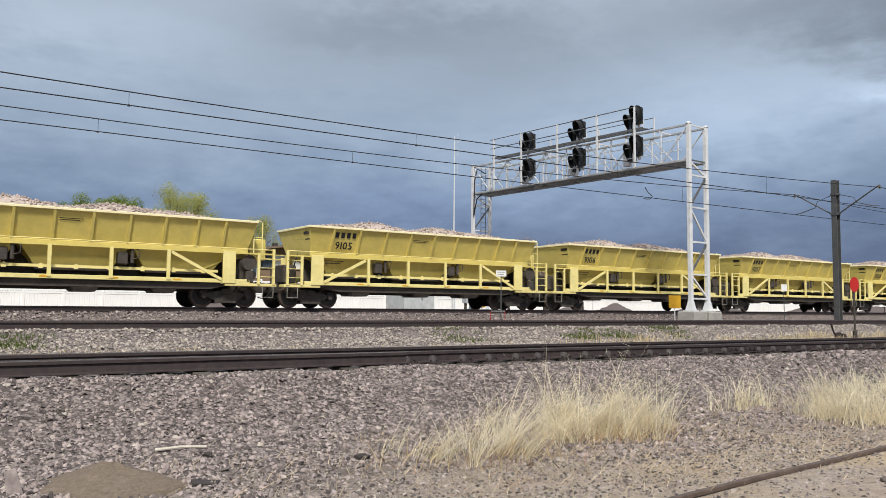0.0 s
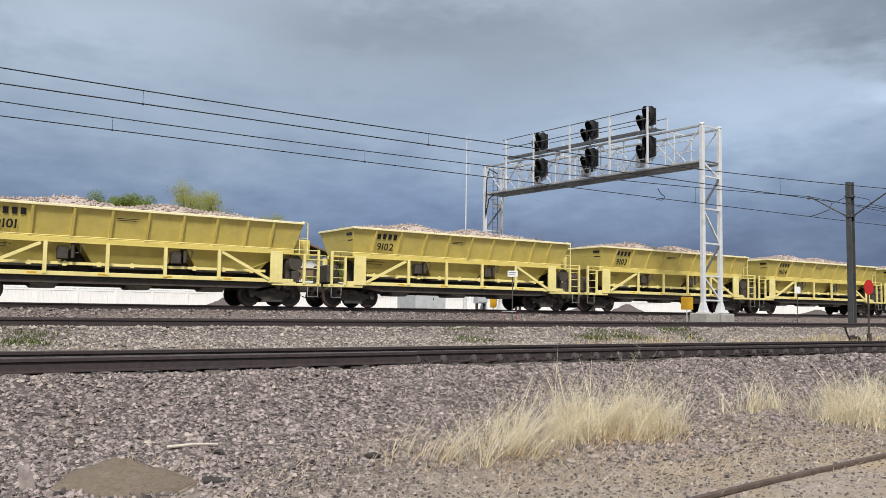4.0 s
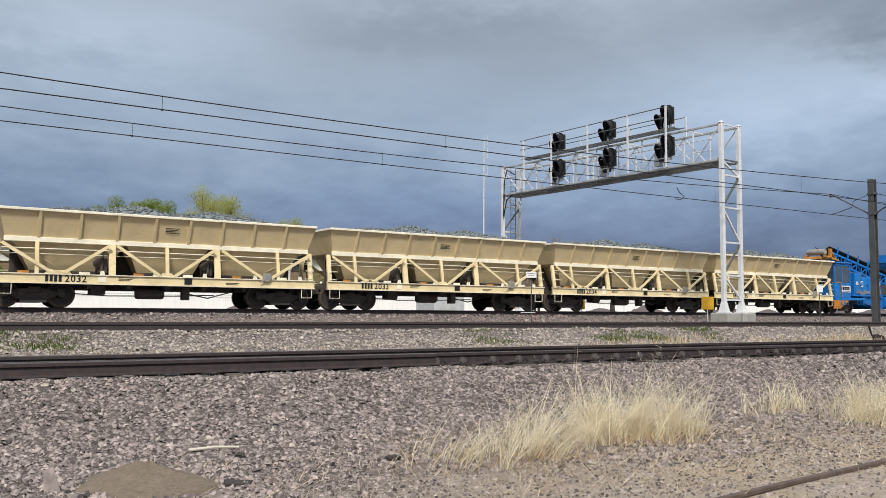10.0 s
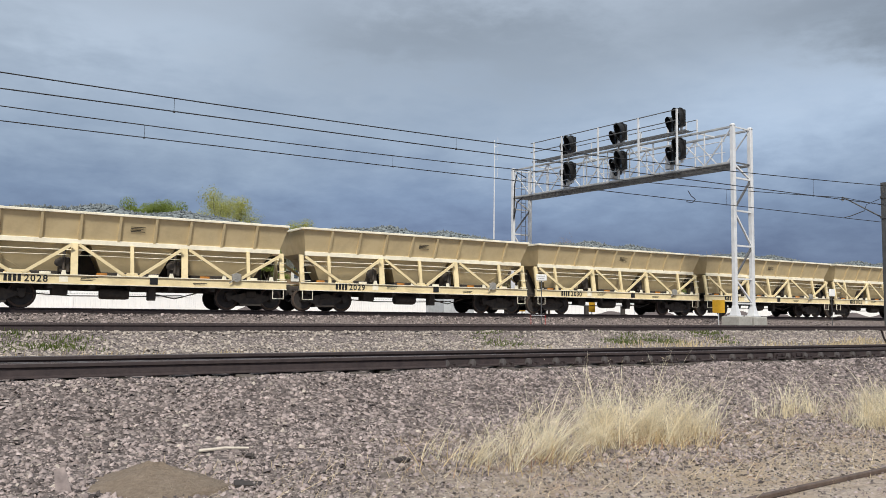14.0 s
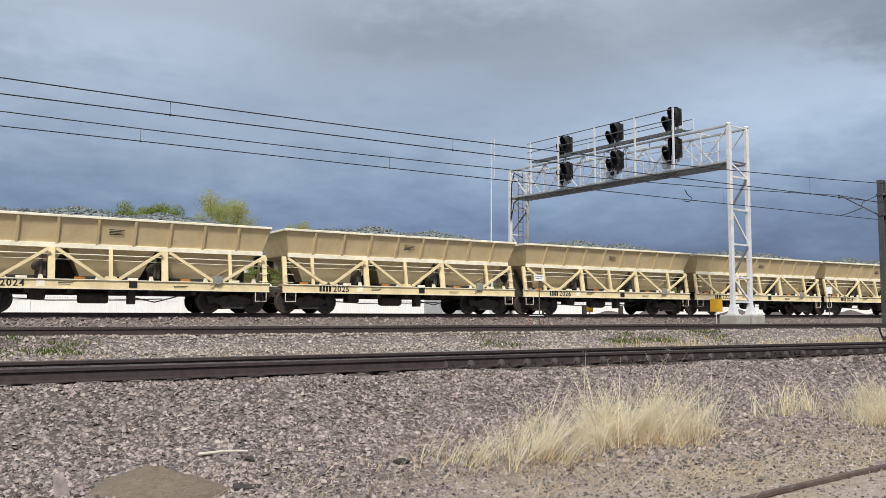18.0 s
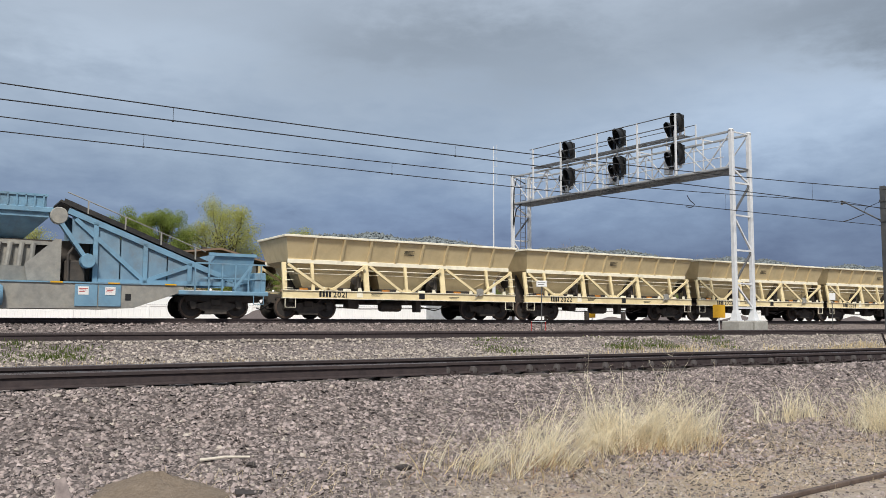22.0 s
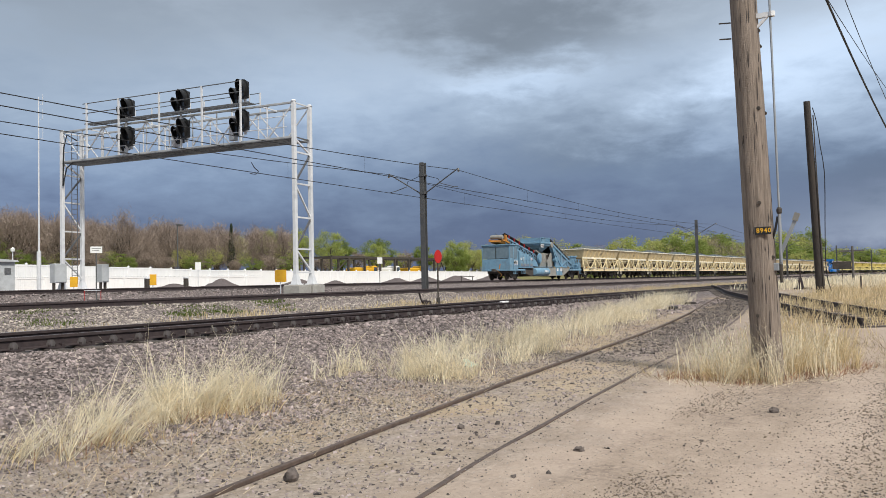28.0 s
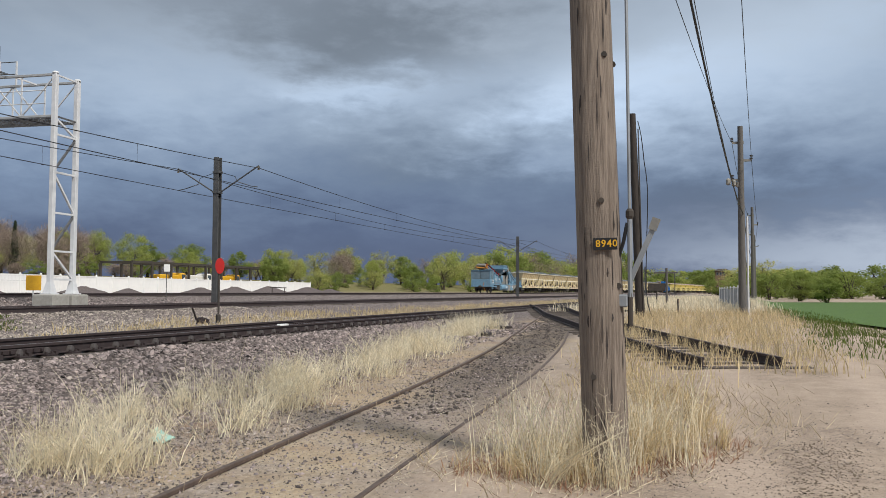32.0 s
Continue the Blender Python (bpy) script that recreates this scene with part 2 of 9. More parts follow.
    M["pole_wood"] = mat("weathered_pole_wood", (0.285, 0.232, 0.188), (0.18, 0.144, 0.117), 5.0, 0.85, bump=0.9, bump_scale=9.0, stretch=(9, 9, 0.5), dirt=(0.10, 0.075, 0.06), dirt_amt=0.6, dirt_scale=5.0)
    M["pole_dark"] = mat("creosoted_pole_wood", (0.035, 0.029, 0.026), (0.06, 0.048, 0.04), 5.0, 0.8, bump=0.6, bump_scale=9.0, stretch=(9, 9, 0.6))
    M["pole_grey"] = mat("grey_weathered_pole", (0.15, 0.14, 0.13), (0.10, 0.094, 0.088), 5.0, 0.85, bump=0.5, bump_scale=9.0, stretch=(9, 9, 0.6))
    M["pole_steel"] = mat("dark_grey_steel_pole", (0.085, 0.088, 0.092), (0.12, 0.12, 0.12), 3.0, 0.6, 0.3)
    M["pale_stone"] = mat("pale_pinkish_load_rock", (0.40, 0.325, 0.285), (0.27, 0.22, 0.195), 7.0, 0.9, island=0.35)
    M["grey_stone"] = mat("blue_grey_load_rock", (0.165, 0.185, 0.19), (0.09, 0.103, 0.108), 7.0, 0.9, island=0.4)
    M["ballast_stone"] = mat("ballast_stone", (0.30, 0.248, 0.232), (0.155, 0.127, 0.121), 9.0, 0.9, island=0.75)
    M["ballast_pale"] = mat("pale_ballast_stone", (0.385, 0.335, 0.29), (0.245, 0.21, 0.183), 9.0, 0.9, island=0.45)
    M["straw"] = mat("dry_straw", (0.90, 0.83, 0.65), (0.72, 0.62, 0.43), 3.0, 0.8, island=0.25)
    M["straw_flat"] = mat("trodden_straw", (0.52, 0.43, 0.30), (0.36, 0.285, 0.19), 3.0, 0.85, island=0.35)
    M["blue_panel"] = mat("dusty_blue_panel", (0.035, 0.145, 0.36), (0.055, 0.17, 0.38), 2.0, 0.55, dirt=(0.10, 0.12, 0.15), dirt_amt=0.7)
    M["pale_panel"] = mat("dusty_pale_blue_panel", (0.19, 0.29, 0.37), (0.14, 0.23, 0.31), 2.0, 0.6, dirt=(0.16, 0.16, 0.16), dirt_amt=0.7)
    M["straw_pale_gold"] = mat("pale_golden_straw", (0.74, 0.61, 0.38), (0.53, 0.405, 0.225), 3.0, 0.8, island=0.3)
    M["straw_gold"] = mat("golden_dry_straw", (0.68, 0.545, 0.32), (0.47, 0.35, 0.19), 3.0, 0.8, island=0.3)
    M["weed_rust"] = mat("rust_brown_weeds", (0.36, 0.21, 0.13), (0.25, 0.14, 0.09), 3.0, 0.85, island=0.3)
    M["green_blade"] = mat("young_grass", (0.10, 0.15, 0.03), (0.16, 0.19, 0.05), 3.0, 0.8, island=0.35)
    M["leaf_light"] = mat("fresh_spring_leaves", (0.46, 0.50, 0.15), (0.37, 0.41, 0.12), 0.6, 0.8, island=0.12)
    M["leaf_mid"] = mat("green_leaves", (0.285, 0.345, 0.09), (0.22, 0.275, 0.07), 0.6, 0.8, island=0.12)
    M["leaf_olive"] = mat("olive_budding_leaves", (0.49, 0.49, 0.175), (0.40, 0.405, 0.135), 0.6, 0.8, island=0.12)
    M["leaf_blossom"] = mat("pale_blossom", (0.52, 0.49, 0.40), (0.36, 0.36, 0.24), 1.2, 0.8, island=0.25)
    M["leaf_dark"] = mat("dark_conifer_needles", (0.022, 0.035, 0.018), (0.035, 0.05, 0.022), 0.8, 0.8, island=0.3)
    M["twig"] = mat("bare_twigs", (0.31, 0.245, 0.195), (0.22, 0.17, 0.14), 0.7, 0.9, island=0.3)
    M["bark"] = mat("grey_brown_bark", (0.10, 0.08, 0.062), (0.065, 0.05, 0.04), 5.0, 0.9, bump=0.5, stretch=(5, 5, 0.8))
    M["vinyl"] = mat("white_vinyl_fence", (0.83, 0.83, 0.82), (0.79, 0.79, 0.79), 1.5, 0.5, rand=0.02)
    M["house_white"] = mat("white_stucco", (0.72, 0.70, 0.65), (0.66, 0.64, 0.6), 3.0, 0.8)
    M["house_brown"] = mat("brown_siding", (0.23, 0.155, 0.105), (0.18, 0.12, 0.085), 3.0, 0.8)
    M["roof"] = mat("dark_brown_shingles", (0.055, 0.045, 0.04), (0.08, 0.065, 0.056), 6.0, 0.9, bump=0.3, bump_scale=12.0)
    M["roof_tan"] = mat("tan_shingles", (0.24, 0.165, 0.105), (0.19, 0.13, 0.085), 6.0, 0.9, bump=0.3, bump_scale=12.0)
    M["shed"] = mat("pale_grey_shed_metal", (0.50, 0.52, 0.53), (0.42, 0.44, 0.45), 2.0, 0.6, dirt=(0.25, 0.25, 0.24), dirt_amt=0.5)
    M["soil"] = mat("brown_soil_heap", (0.22, 0.17, 0.125), (0.15, 0.115, 0.085), 30.0, 0.95, bump=1.0, bump_scale=45.0, dirt=(0.27, 0.22, 0.17), dirt_amt=0.6, dirt_scale=9.0)
    M["gravel_heap"] = mat("purple_grey_gravel_heap", (0.14, 0.115, 0.11), (0.10, 0.082, 0.08), 20.0, 0.95, bump=0.8, bump_scale=50.0)
    M["chainlink"] = mat("grey_chain_link", (0.26, 0.28, 0.30), None, 5.0, 0.5, 0.5)
    M["cable"] = mat("black_cable", (0.02, 0.02, 0.022), None, 5.0, 0.6)
    M["wood_trash"] = mat("bleached_wood_stick", (0.62, 0.56, 0.48), (0.5, 0.45, 0.38), 8.0, 0.85)
    M["board_dark"] = mat("dark_rotten_board", (0.055, 0.046, 0.042), (0.035, 0.03, 0.03), 8.0, 0.9)
    M["paper_green"] = mat("pale_green_litter", (0.35, 0.55, 0.47), None, 8.0, 0.6)
    M["lawn"] = mat("mown_lawn", (0.085, 0.15, 0.03), (0.06, 0.11, 0.025), 2.0, 0.9, bump=0.4, world=True)


def ground_material():
    """Dirt road, gravel and straw litter, mixed over the ground by where they lie, with ragged edges."""
    m = bpy.data.materials.new("dirt_and_gravel")
    m.use_nodes = True
    nt = m.node_tree
    N, L = nt.nodes.new, nt.links.new
    b = nt.nodes["Principled BSDF"]
    b.inputs["Roughness"].default_value = 0.95
    b.inputs["Specular IOR Level"].default_value = 0.15
    geo = N("ShaderNodeNewGeometry")
    sep = N("ShaderNodeSeparateXYZ"); L(geo.outputs["Position"], sep.inputs[0])

    def noise_tex(sc, det=6, rg=0.62):
        n = N("ShaderNodeTexNoise")
        n.inputs["Scale"].default_value, n.inputs["Detail"].default_value, n.inputs["Roughness"].default_value = sc, det, rg
        L(geo.outputs["Position"], n.inputs["Vector"])
        return n.outputs["Fac"]

    def vor(sc):
        n = N("ShaderNodeTexVoronoi"); n.inputs["Scale"].default_value = sc
        L(geo.outputs["Position"], n.inputs["Vector"])
        return n

    def math_node(op, a, c):
        x = N("ShaderNodeMath"); x.operation = op
        for k, v in ((0, a), (1, c)):
            if isinstance(v, (int, float)): x.inputs[k].default_value = v
            else: L(v, x.inputs[k])
        return x.outputs[0]

    def rng(v, a, c, lo=0.0, hi=1.0):
        r = N("ShaderNodeMapRange")
        for k, q in ((1, a), (2, c), (3, lo), (4, hi)): r.inputs[k].default_value = q
        L(v, r.inputs[0])
        return r.outputs[0]

    def mixc(fac, a, c):
        x = N("ShaderNodeMix"); x.data_type = "RGBA"
        if isinstance(fac, float): x.inputs[0].default_value = fac
        else: L(fac, x.inputs[0])
        for k, v in ((6, a), (7, c)):
            if isinstance(v, tuple): x.inputs[k].default_value = (*v, 1)
            else: L(v, x.inputs[k])
        return x.outputs[2]

    n1, n2, n3 = noise_tex(0.55), noise_tex(3.5), noise_tex(26, 8, 0.7)
    v1, v2 = vor(15.0), vor(30.0)
    dirt = mixc(rng(n2, 0.35, 0.7), (0.41, 0.325, 0.255), (0.315, 0.248, 0.194))
    dirt = mixc(rng(n3, 0.54, 0.70, 0, 0.7), dirt, (0.20, 0.155, 0.12))
    n4 = noise_tex(110, 4, 0.7)
    dirt = mixc(rng(n4, 0.52, 0.72, 0, 0.55), dirt, (0.185, 0.142, 0.112))
    dirt = mixc(rng(n4, 0.44, 0.28, 0, 0.45), dirt, (0.52, 0.43, 0.35))
    dirt = mixc(rng(n1, 0.5, 0.72, 0, 0.45), dirt, (0.27, 0.215, 0.165))
    stone = mixc(rng(v1.outputs["Color"], 0.0, 1.0), (0.140, 0.115, 0.110), (0.345, 0.288, 0.268))
    stone = mixc(rng(v2.outputs["Color"], 0.55, 1.0, 0, 0.6), stone, (0.48, 0.42, 0.375))
    # cell rims darkened: shade in the gaps between stones, put into the colour
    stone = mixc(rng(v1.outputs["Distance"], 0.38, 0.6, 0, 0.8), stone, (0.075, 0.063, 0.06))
    straw = mixc(rng(n3, 0.35, 0.65), (0.58, 0.46, 0.30), (0.38, 0.29, 0.19))
    # small dark clods pressed into the road
    v3 = vor(38.0)
    spot = math_node("MULTIPLY", rng(v3.outputs["Distance"], 0.26, 0.16), rng(v3.outputs["Color"], 0.60, 0.66))
    dirt = mixc(math_node("MULTIPLY", spot, 0.75), dirt, (0.12, 0.095, 0.078))
    rough = math_node("MULTIPLY", rng(noise_tex(0.9, 4, 0.6), 0.50, 0.60), rng(v2.outputs["Color"], 0.2, 0.9))
    dirt = mixc(math_node("MULTIPLY", rough, 0.75), dirt, (0.19, 0.148, 0.12))
    track = N("ShaderNodeTexWave"); track.inputs["Scale"].default_value, track.inputs["Distortion"].default_value, track.inputs["Detail"].default_value = 0.16, 3.0, 3.0
    track.bands_direction = "Y"
    L(geo.outputs["Position"], track.inputs["Vector"])
    dirt = mixc(rng(track.outputs["Fac"], 0.45, 0.95, 0, 0.4), dirt, (0.50, 0.40, 0.325))
    loam = mixc(rng(v2.outputs["Color"], 0.0, 1.0), (0.25, 0.208, 0.176), (0.46, 0.39, 0.33))
    loam = mixc(rng(n2, 0.42, 0.68, 0, 0.6), loam, (0.24, 0.185, 0.13))
    # gravel lies from the old spur towards the main line
    edge = math_node("ADD", sep.outputs["Y"], math_node("MULTIPLY", math_node("SUBTRACT", n1, 0.5), 4.2))
    edge = math_node("SUBTRACT", edge, math_node("MULTIPLY", sep.outputs["X"], 0.03))
    g = rng(edge, 2.5, 4.3)
    g = math_node("MULTIPLY", g, rng(sep.outputs["Y"], 57.0, 50.0))
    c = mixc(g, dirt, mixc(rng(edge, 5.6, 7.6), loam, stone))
    # straw litter between the clumps
    sl = math_node("MULTIPLY", rng(n1, 0.42, 0.62), math_node("MULTIPLY", rng(sep.outputs["X"], 3.0, 8.0), rng(sep.outputs["Y"], 9.5, 7.5)))
    sl = math_node("MULTIPLY", sl, rng(edge, 3.4, 4.6))
    c = mixc(math_node("MULTIPLY", sl, rng(n3, 0.35, 0.6, 0.25, 0.95)), c, straw)
    rust = math_node("MULTIPLY", rng(noise_tex(1.6, 5, 0.6), 0.5, 0.66), math_node("MULTIPLY", rng(sep.outputs["X"], 3.0, 5.0), math_node("MULTIPLY", rng(sep.outputs["Y"], 9.0, 7.6), rng(edge, 4.4, 5.6))))
    c = mixc(math_node("MULTIPLY", rust, rng(n3, 0.35, 0.6, 0.1, 0.7)), c, (0.27, 0.155, 0.095))
    # fouled dark ground between the rails of the spur
    oil = math_node("MULTIPLY", rng(sep.outputs["X"], 12.5, 18.0), rng(sep.outputs["X"], 46.0, 38.0))
    mid_y = math_node("ADD", math_node("MULTIPLY", sep.outputs["X"], 0.105), 3.02)
    off = math_node("ABSOLUTE", math_node("SUBTRACT", sep.outputs["Y"], mid_y), 0.0)
    oil = math_node("MULTIPLY", oil, rng(math_node("ADD", off, math_node("MULTIPLY", n2, 0.6)), 1.25, 0.75))
    c = mixc(math_node("MULTIPLY", oil, rng(n3, 0.3, 0.55, 0.25, 0.8)), c, (0.07, 0.058, 0.053))
    # far meadow
    c = mixc(math_node("MULTIPLY", rng(sep.outputs["Y"], 58.0, 66.0), rng(n2, 0.2, 0.5)), c, (0.16, 0.15, 0.055))
    L(c, b.inputs["Base Color"])
    h = math_node("ADD", math_node("MULTIPLY", v1.outputs["Distance"], -0.8), n3)
    h = math_node("MULTIPLY", h, rng(g, 0, 1, 0.35, 1.0))
    bp = N("ShaderNodeBump"); bp.inputs["Strength"].default_value, bp.inputs["Distance"].default_value = 0.8, 0.03
    L(h, bp.inputs["Height"]); L(bp.outputs[0], b.inputs["Normal"])
    return m


def let_light_through(m, share):
    """Thin leaves and blades pass part of the light."""
    nt = m.node_tree
    b, out = nt.nodes["Principled BSDF"], nt.nodes["Material Output"]
    tr, mx = nt.nodes.new("ShaderNodeBsdfTranslucent"), nt.nodes.new("ShaderNodeMixShader")
    nt.links.new(b.inputs["Base Color"].links[0].from_socket, tr.inputs[0])
    mx.inputs[0].default_value = share
    nt.links.new(b.outputs[0], mx.inputs[1]); nt.links.new(tr.outputs[0], mx.inputs[2])
    nt.links.new(mx.outputs[0], out.inputs[0])


setup_materials()
for k in ("leaf_light", "leaf_mid", "leaf_olive", "green_blade"):
    let_light_through(MAT[k], 0.62)
for k in ("straw", "straw_gold", "straw_pale_gold"):
    let_light_through(MAT[k], 0.42)
MAT["ground"] = ground_material()


# ---- mesh building ----
class Shape:
    """Collects simple solids into one mesh."""

    def __init__(self):
        self.v, self.f = [], []

    def add(self, verts, faces):
        o = len(self.v)
        self.v += [tuple(p) for p in verts]
        self.f += [tuple(i + o for i in q) for q in faces]
        return self

    def box(self, x0, x1, y0, y1, z0, z1, b=0.0):
        if b <= 0 or min(x1 - x0, y1 - y0, z1 - z0) < 2.5 * b:
            return self.add([(x, y, z) for z in (z0, z1) for y in (y0, y1) for x in (x0, x1)],
                            [(0, 2, 3, 1), (4, 5, 7, 6), (0, 1, 5, 4), (2, 6, 7, 3), (0, 4, 6, 2), (1, 3, 7, 5)])
        # bevelled box: chamfered outline prism with chamfered top and bottom
        def ring(z, i):
            a0, a1, c0, c1 = x0 + i, x1 - i, y0 + i, y1 - i
            return [(a0 + b, c0, z), (a1 - b, c0, z), (a1, c0 + b, z), (a1, c1 - b, z), (a1 - b, c1, z), (a0 + b, c1, z), (a0, c1 - b, z), (a0, c0 + b, z)]
        return self.rings([ring(z0, b), ring(z0 + b, 0), ring(z1 - b, 0), ring(z1, b)])

    def rings(self, rs, cap=True, closed=True):
        n = len(rs[0])
        vs = [p for r in rs for p in r]
        fs = []
        for k in range(len(rs) - 1):
            for i in range(n if closed else n - 1):
                j = (i + 1) % n
                fs.append((k * n + i, k * n + j, (k + 1) * n + j, (k + 1) * n + i))
        if cap:
            fs.append(tuple(range(n - 1, -1, -1)))
            fs.append(tuple((len(rs) - 1) * n + i for i in range(n)))
        return self.add(vs, fs)

    def beam(self, p, q, w, h=None, up=(0, 0, 1)):
        """A bar of section w x h from p to q; h lies towards up."""
        h = h or w
        p, q = Vector(p), Vector(q)
        d = (q - p).normalized()
        u = Vector(up)
        if abs(d.dot(u)) > 0.98:
            u = Vector((1, 0, 0))
        s = d.cross(u).normalized()
        u = s.cross(d)
        sec = [s * (a * w / 2) + u * (c * h / 2) for a, c in ((-1, -1), (1, -1), (1, 1), (-1, 1))]
        return self.rings([[p + o for o in sec], [q + o for o in sec]])

    def tube(self, pts, r, n=8, r2=None, cap=True):
        """A round bar through the points, tapering from r to r2."""
        pts = [Vector(p) for p in pts]
        rs = []
        ref = None
        for i, p in enumerate(pts):
            d = (pts[min(i + 1, len(pts) - 1)] - pts[max(i - 1, 0)]).normalized()
            if ref is None:
                ref = Vector((0, 0, 1)) if abs(d.z) < 0.9 else Vector((1, 0, 0))
            s = d.cross(ref).normalized()
            u = s.cross(d)
            ref = u
            rad = r if r2 is None else r + (r2 - r) * i / (len(pts) - 1)
            rs.append([p + (s * math.cos(2 * math.pi * k / n) + u * math.sin(2 * math.pi * k / n)) * rad for k in range(n)])
        return self.rings(rs, cap)

    def lathe(self, prof, centre, axis="y", n=20):
        """A turned solid: profile of (radius, along)."""
        rs = []
        for r, a in prof:
            ring = []
            for k in range(n):
                c, s = math.cos(2 * math.pi * k / n) * r, math.sin(2 * math.pi * k / n) * r
                o = {"y": (c, a, s), "z": (c, s, a), "x": (a, c, s)}[axis]
                ring.append((centre[0] + o[0], centre[1] + o[1], centre[2] + o[2]))
            rs.append(ring)
        return self.rings(rs)

    def prism(self, poly, y0, y1):
        """A polygon in x and z, extruded along y."""
        return self.rings([[(x, y0, z) for x, z in poly], [(x, y1, z) for x, z in poly]])

    def plate(self, a, b, c, d, t):
        """A quad panel with thickness t behind it."""
        a, b, c, d = map(Vector, (a, b, c, d))
        n = (b - a).cross(d - a).normalized() * t
        return self.rings([[a, b, c, d], [a - n, b - n, c - n, d - n]])

    def mesh(self, name, material=None, smooth=False):
        me = bpy.data.meshes.new(name)
        me.from_pydata(self.v, [], self.f)
        bm = bmesh.new()
        bm.from_mesh(me)
        bmesh.ops.recalc_face_normals(bm, faces=bm.faces)
        bm.to_mesh(me)
        bm.free()
        if smooth:
            me.polygons.foreach_set("use_smooth", [True] * len(me.polygons))
            me.set_sharp_from_angle(angle=radians(38))
        if material:
            me.materials.append(MAT[material])
        return me


def part(name, shape, material, parent=None, label="", smooth=False):
    """Links a shape (or a ready mesh) as one mesh object under a thing or a part."""
    me = shape if isinstance(shape, bpy.types.Mesh) else shape.mesh(name, material, smooth)
    ob = new(name, me)
    if parent:
        ob.parent = parent
    if label:
        ob["label"] = label
    return ob


def thing(name, label, category, group="", kind="", at=None):
    ob = new(name)
    ob.empty_display_size = 0.3
    if at:
        ob.matrix_world = pose(*at)
    return tagged(ob, label, category, group, kind)


def raw_mesh(name, verts, faces, material, tri=3):
    """A large mesh straight from arrays."""
    me = bpy.data.meshes.new(name)
    verts, faces = np.asarray(verts, np.float32), np.asarray(faces, np.int32)
    me.vertices.add(len(verts)); me.vertices.foreach_set("co", verts.ravel())
    me.loops.add(faces.size); me.loops.foreach_set("vertex_index", faces.ravel())
    me.polygons.add(len(faces))
    me.polygons.foreach_set("loop_start", np.arange(0, faces.size, faces.shape[1], dtype=np.int32))
    me.update(calc_edges=True)
    me.validate()
    me.materials.append(MAT[material])
    return me


GLYPH = {}


def glyph_shape(ch):
    """Outline of a character of the built-in font, one unit high, thin and solid, in x and z."""
    if ch not in GLYPH:
        cu = bpy.data.curves.new("glyph", "FONT")
        cu.body, cu.size, cu.extrude, cu.resolution_u, cu.offset = ch, 1.4, 0.02, 3, 0.022
        ob = bpy.data.objects.new("glyph", cu)
        scene.collection.objects.link(ob)
        bpy.context.view_layer.update()
        me = bpy.data.meshes.new_from_object(ob.evaluated_get(bpy.context.evaluated_depsgraph_get()))
        vs = [(v.co.x, -v.co.z, v.co.y) for v in me.vertices]
        fs = [tuple(p.vertices) for p in me.polygons]
        xs = [v[0] for v in vs] or [0]
        GLYPH[ch] = ([(x - min(xs), y, z) for x, y, z in vs], fs, max(xs) - min(xs))
        bpy.data.objects.remove(ob)
        bpy.data.meshes.remove(me)
        bpy.data.curves.remove(cu)
    return GLYPH[ch]


def lettering(text, height, m=None, gap=0.16):
    """The characters of a number side by side, height metres high, on the plane y = 0, facing -y."""
    s, x = Shape(), 0.0
    for ch in text:
        vs, fs, w = glyph_shape(ch)
        s.add([(x + px * height, py * height * 0.5, pz * height) for px, py, pz in vs], fs)
        x += (w + gap) * height
    if m:
        s.v = [tuple(m @ Vector(p)) for p in s.v]
    return s

# ---- ground and tracks ----
Y_NEAR, Z_NEAR = 12.2, 0.93       # centre line and rail-top height of the three tracks
Y_MID, Z_MID = 22.7, 1.24
Y_TRAIN, Z_TRAIN = 33.0, 1.62
def swing(x):
    """Sideways shift of the whole line where it curves away in the distance."""
    u = min(max(x, 80.0), 330.0)
    return -1.8e-4 * (u - 80.0) ** 2 - 0.09 * max(0.0, x - 330.0)


def far_line(x):
    """Centre line of the far track: it draws away from the others, then runs parallel again."""
    u = max(x, -40.0)
    if u > 45:
        u = min(u, 75.0)
        u = u - (u - 45) ** 2 / 60.0
    return Y_TRAIN + 0.0532 * (u - 20.0) + swing(x)


def far_yaw(x):
    return math.atan2(far_line(x + 6) - far_line(x - 6), 12.0)


PROFILE_Y = [-400, -60, 3.5, 6.0, 8.3, 9.4, 10.6, 13.9, 15.2, 18.6, 20.3, 21.1, 24.3, 25.6, 30.0, 31.2, 34.8, 36.5, 46, 62, 70, 80, 100, 300, 3000]
PROFILE_Z = [1.0, 0.4, 0.0, 0.03, 0.10, 0.27, 0.70, 0.715, 0.56, 0.62, 0.80, 1.03, 1.03, 1.00, 1.10, 1.40, 1.40, 1.22, 1.3, 1.42, 2.2, 3.6, 4.2, 4.5, 4.0]
SPUR_Z_U = [0, 4, 8, 12, 18, 25, 35, 46, 56, 70, 140]
SPUR_Z = [0.08, 0.10, 0.15, 0.26, 0.43, 0.58, 0.74, 0.87, 0.92, 0.97, 0.99]
# the old spur: its far rail, from beside the camera to where it joins the near track
SPUR = [(-14, 2.6), (-8, 3.2), (-3, 3.75), (0.5, 4.2), (3.8, 4.66), (6.5, 5.02), (9.2, 5.25), (12.0, 5.42), (15.5, 5.56), (18.9, 5.75), (24, 6.3), (29.7, 7.15), (38, 8.4), (46.5, 9.85), (56, 11.45)]


